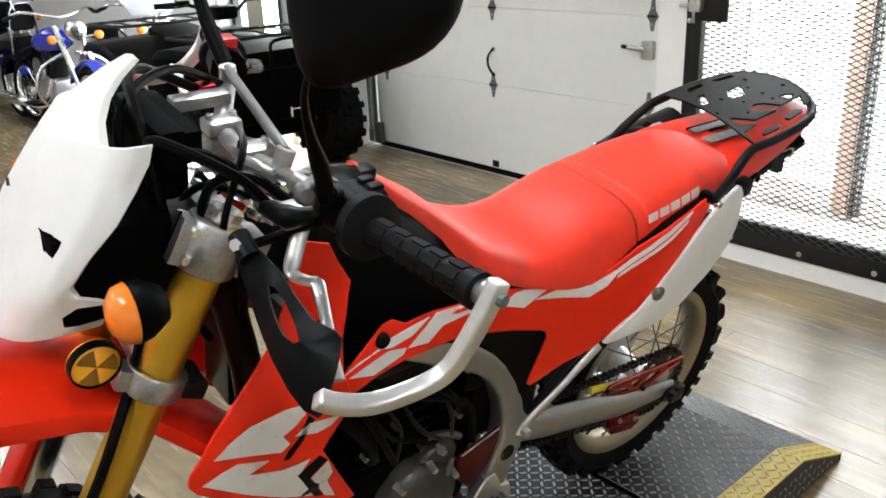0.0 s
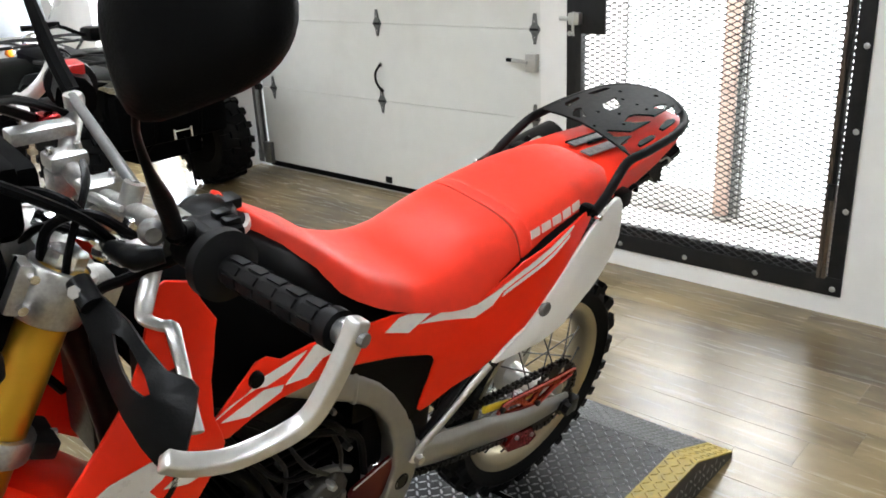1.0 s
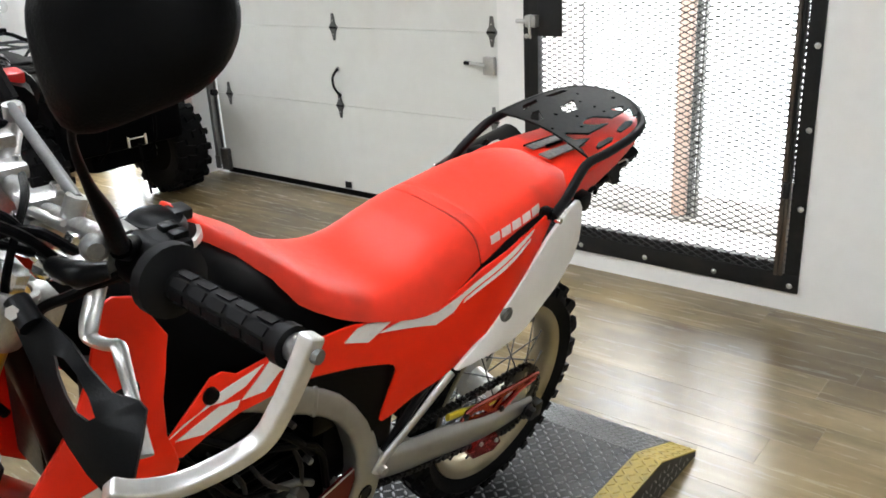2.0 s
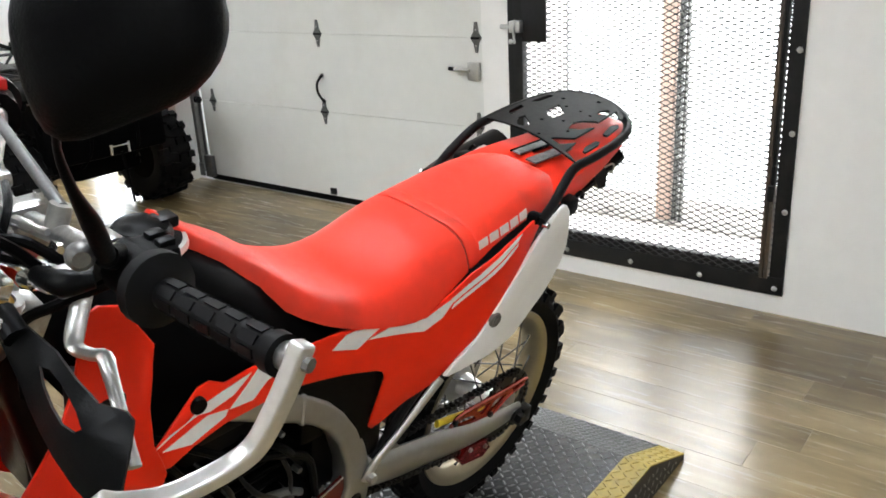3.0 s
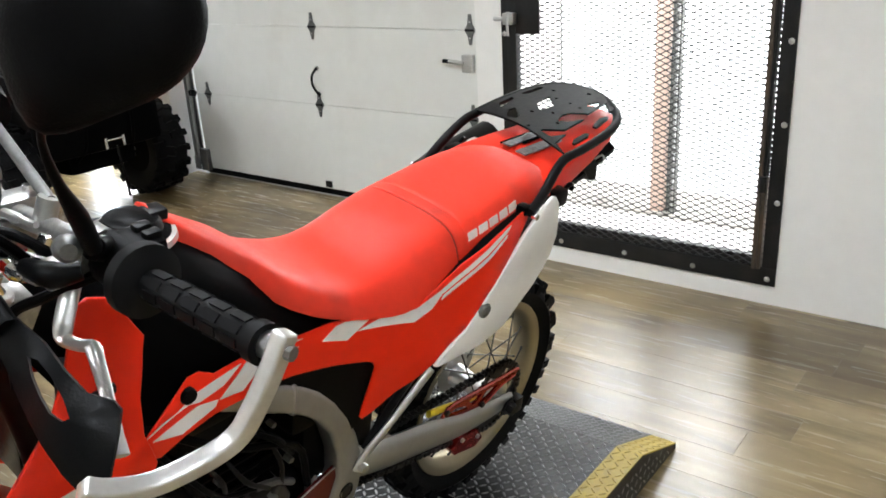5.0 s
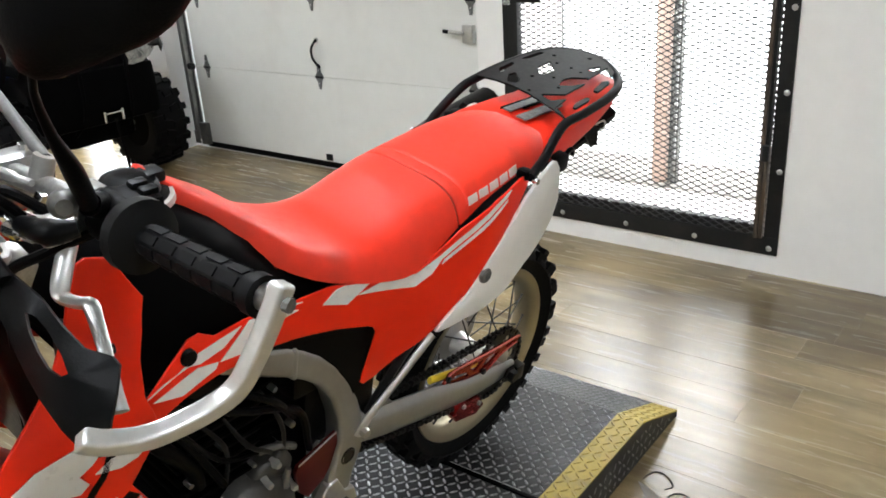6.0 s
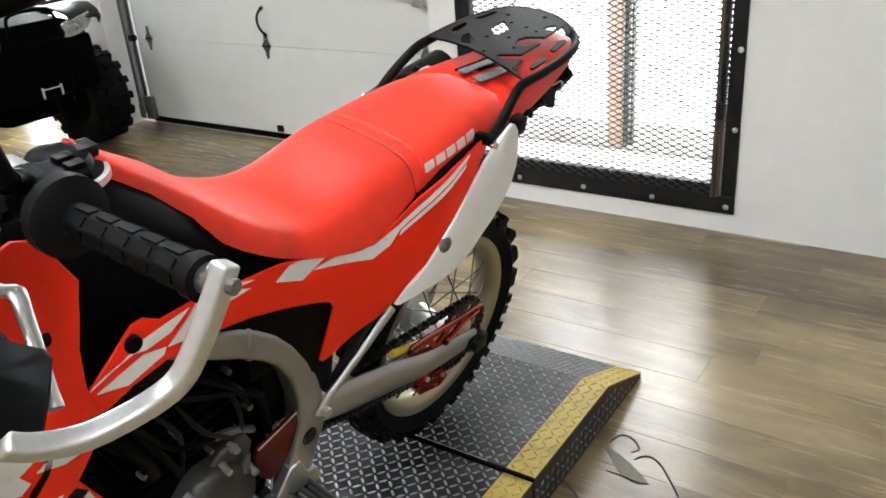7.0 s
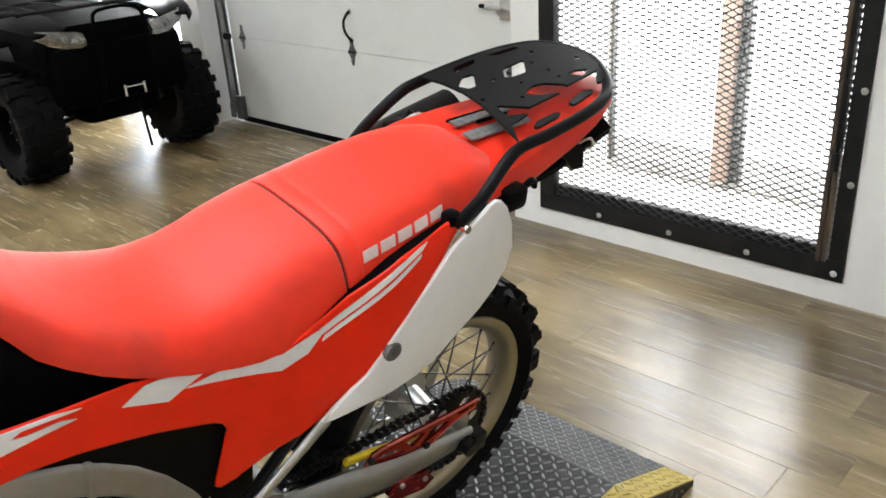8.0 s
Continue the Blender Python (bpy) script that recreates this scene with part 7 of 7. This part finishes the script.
    part("headlight", turned([(0.002, 0.10), (0.07, 0.09), (0.088, 0.06), (0.090, 0.045), (0.085, 0.0), (0.05, -0.07), (0.002, -0.09)], "x", 26, centre=(-0.22, 0, 0.92)), M_CHROME, c, "chrome headlight")
    part("fuel_tank", loft(bmesh.new(), [[(x, w * math.sin(a), z + h * math.cos(a)) for a in np.linspace(0, 2 * math.pi, 15)[:-1]] for x, w, h, z in ((-0.42, 0.07, 0.05, 0.86), (-0.52, 0.14, 0.10, 0.83), (-0.68, 0.165, 0.12, 0.81), (-0.85, 0.13, 0.10, 0.78), (-1.00, 0.06, 0.05, 0.74))]), m_tank, c, "glossy teardrop fuel tank")
    eng = part("engine", boxed((-0.92, -0.13, 0.26), (-0.50, 0.13, 0.48), 0.05), M_ALU, c, "polished engine")
    for a in (0.4, -0.4):
        part("cylinder", piped([(-0.70, 0, 0.45), (-0.70 + 0.24 * math.sin(a), 0, 0.45 + 0.26 * math.cos(a))], 0.075, 14, 1), M_DARKMETAL, eng)
    part("air_cleaner", turned([(0.002, 0.05), (0.08, 0.04), (0.10, 0.0)], "y", 24, centre=(-0.70, -0.17, 0.58)), M_CHROME, eng)
    part("seat", loft(bmesh.new(), [[(x, y * hw, z + dz) for y, dz in ((-1, -0.07), (-0.9, 0.0), (-0.5, 0.03), (0.5, 0.03), (0.9, 0.0), (1, -0.07))] for x, hw, z in ((-0.92, 0.10, 0.76), (-1.05, 0.16, 0.70), (-1.20, 0.18, 0.70), (-1.30, 0.15, 0.78), (-1.45, 0.14, 0.79), (-1.62, 0.12, 0.79))]), M_BLKPLASTIC, c, "black leather seat")
    if backrest:
        b = part("sissy_bar", piped([(-1.60, -0.12, 0.62), (-1.68, -0.11, 1.05), (-1.70, 0.0, 1.12), (-1.68, 0.11, 1.05), (-1.60, 0.12, 0.62)], 0.010, 8, 3), M_CHROME, c, "chrome sissy bar")
        part("back_pad", loft(bmesh.new(), [[(-1.66 + dx, y, z) for dx, y in ((0.03, -w), (0.05, -w * 0.5), (0.055, 0), (0.05, w * 0.5), (0.03, w), (-0.01, w * 0.9), (-0.01, -w * 0.9))] for z, w in ((0.88, 0.09), (0.92, 0.12), (1.02, 0.125), (1.09, 0.10), (1.115, 0.06))]), M_BLKPLASTIC, b, "black padded backrest")
    part("handlebar", piped([(-0.62, -0.40, 1.02), (-0.52, -0.30, 1.08), (-0.42, -0.12, 1.04), (-0.40, 0, 1.02), (-0.42, 0.12, 1.04), (-0.52, 0.30, 1.08), (-0.62, 0.40, 1.02)], 0.013, 10, 3), M_CHROME, c, "chrome handlebar")
    for s in (1, -1):
        part("grip", piped([(-0.555, 0.335 * s, 1.06), (-0.625, 0.405 * s, 1.02)], 0.018, 10, 1), M_GRIP, c)
    if screen:
        rings = []
        for z, w, x in ((0.98, 0.20, -0.24), (1.10, 0.27, -0.30), (1.25, 0.29, -0.37), (1.40, 0.25, -0.44), (1.48, 0.16, -0.48)):
            arc = [(x - 0.10 * (k * k), w * k, z) for k in (-1, -0.6, -0.2, 0.2, 0.6, 1)]
            rings.append(arc + [(px - 0.006, py, pz) for px, py, pz in arc[::-1]])
        part("windscreen", loft(bmesh.new(), rings), M_TINT, c, "large grey plastic windscreen")
    return c


SMALL = Matrix.Scale(0.9, 4)
cruiser(pose(-3.05, -0.98, 0, 0, 0, 6) @ SMALL, M_BLUE, "blue chromed cruiser motorcycle with a padded backrest", backrest=True)
cruiser(pose(-3.05, -0.28, 0, 0, 0, 4) @ SMALL, M_WHITE, "pale touring motorcycle with a large grey windscreen", screen=True)
cruiser(pose(-2.60, -2.48, 0, 0, 0, 8) @ SMALL, M_BLKPLASTIC, "black chromed cruiser motorcycle in the parked row", backrest=True)
cruiser(pose(-5.55, -1.38, 0, 0, 0, 190) @ SMALL, M_BLKPLASTIC, "black cruiser motorcycle parked tail first with a round backrest", backrest=True)
cruiser(pose(-5.0, -2.7, 0, 0, 0, 10) @ SMALL, M_DARKMETAL, "dark chromed cruiser motorcycle in the parked row", backrest=True)
cruiser(pose(-6.3, -3.4, 0, 0, 0, 10) @ SMALL, M_BLKPLASTIC, "black chromed cruiser motorcycle in the parked row", backrest=True)
cruiser(pose(-5.4, -0.7, 0, 0, 0, 10) @ SMALL, M_BLKPLASTIC, "black chromed cruiser motorcycle with a grey windscreen", screen=True)
cruiser(pose(-7.0, -2.0, 0, 0, 0, 10) @ SMALL, M_BLKPLASTIC, "black chromed cruiser motorcycle in the parked row", backrest=True)
cruiser(pose(-7.0, -1.0, 0, 0, 0, 10) @ SMALL, M_DARKMETAL, "dark chromed cruiser motorcycle in the parked row", screen=True)
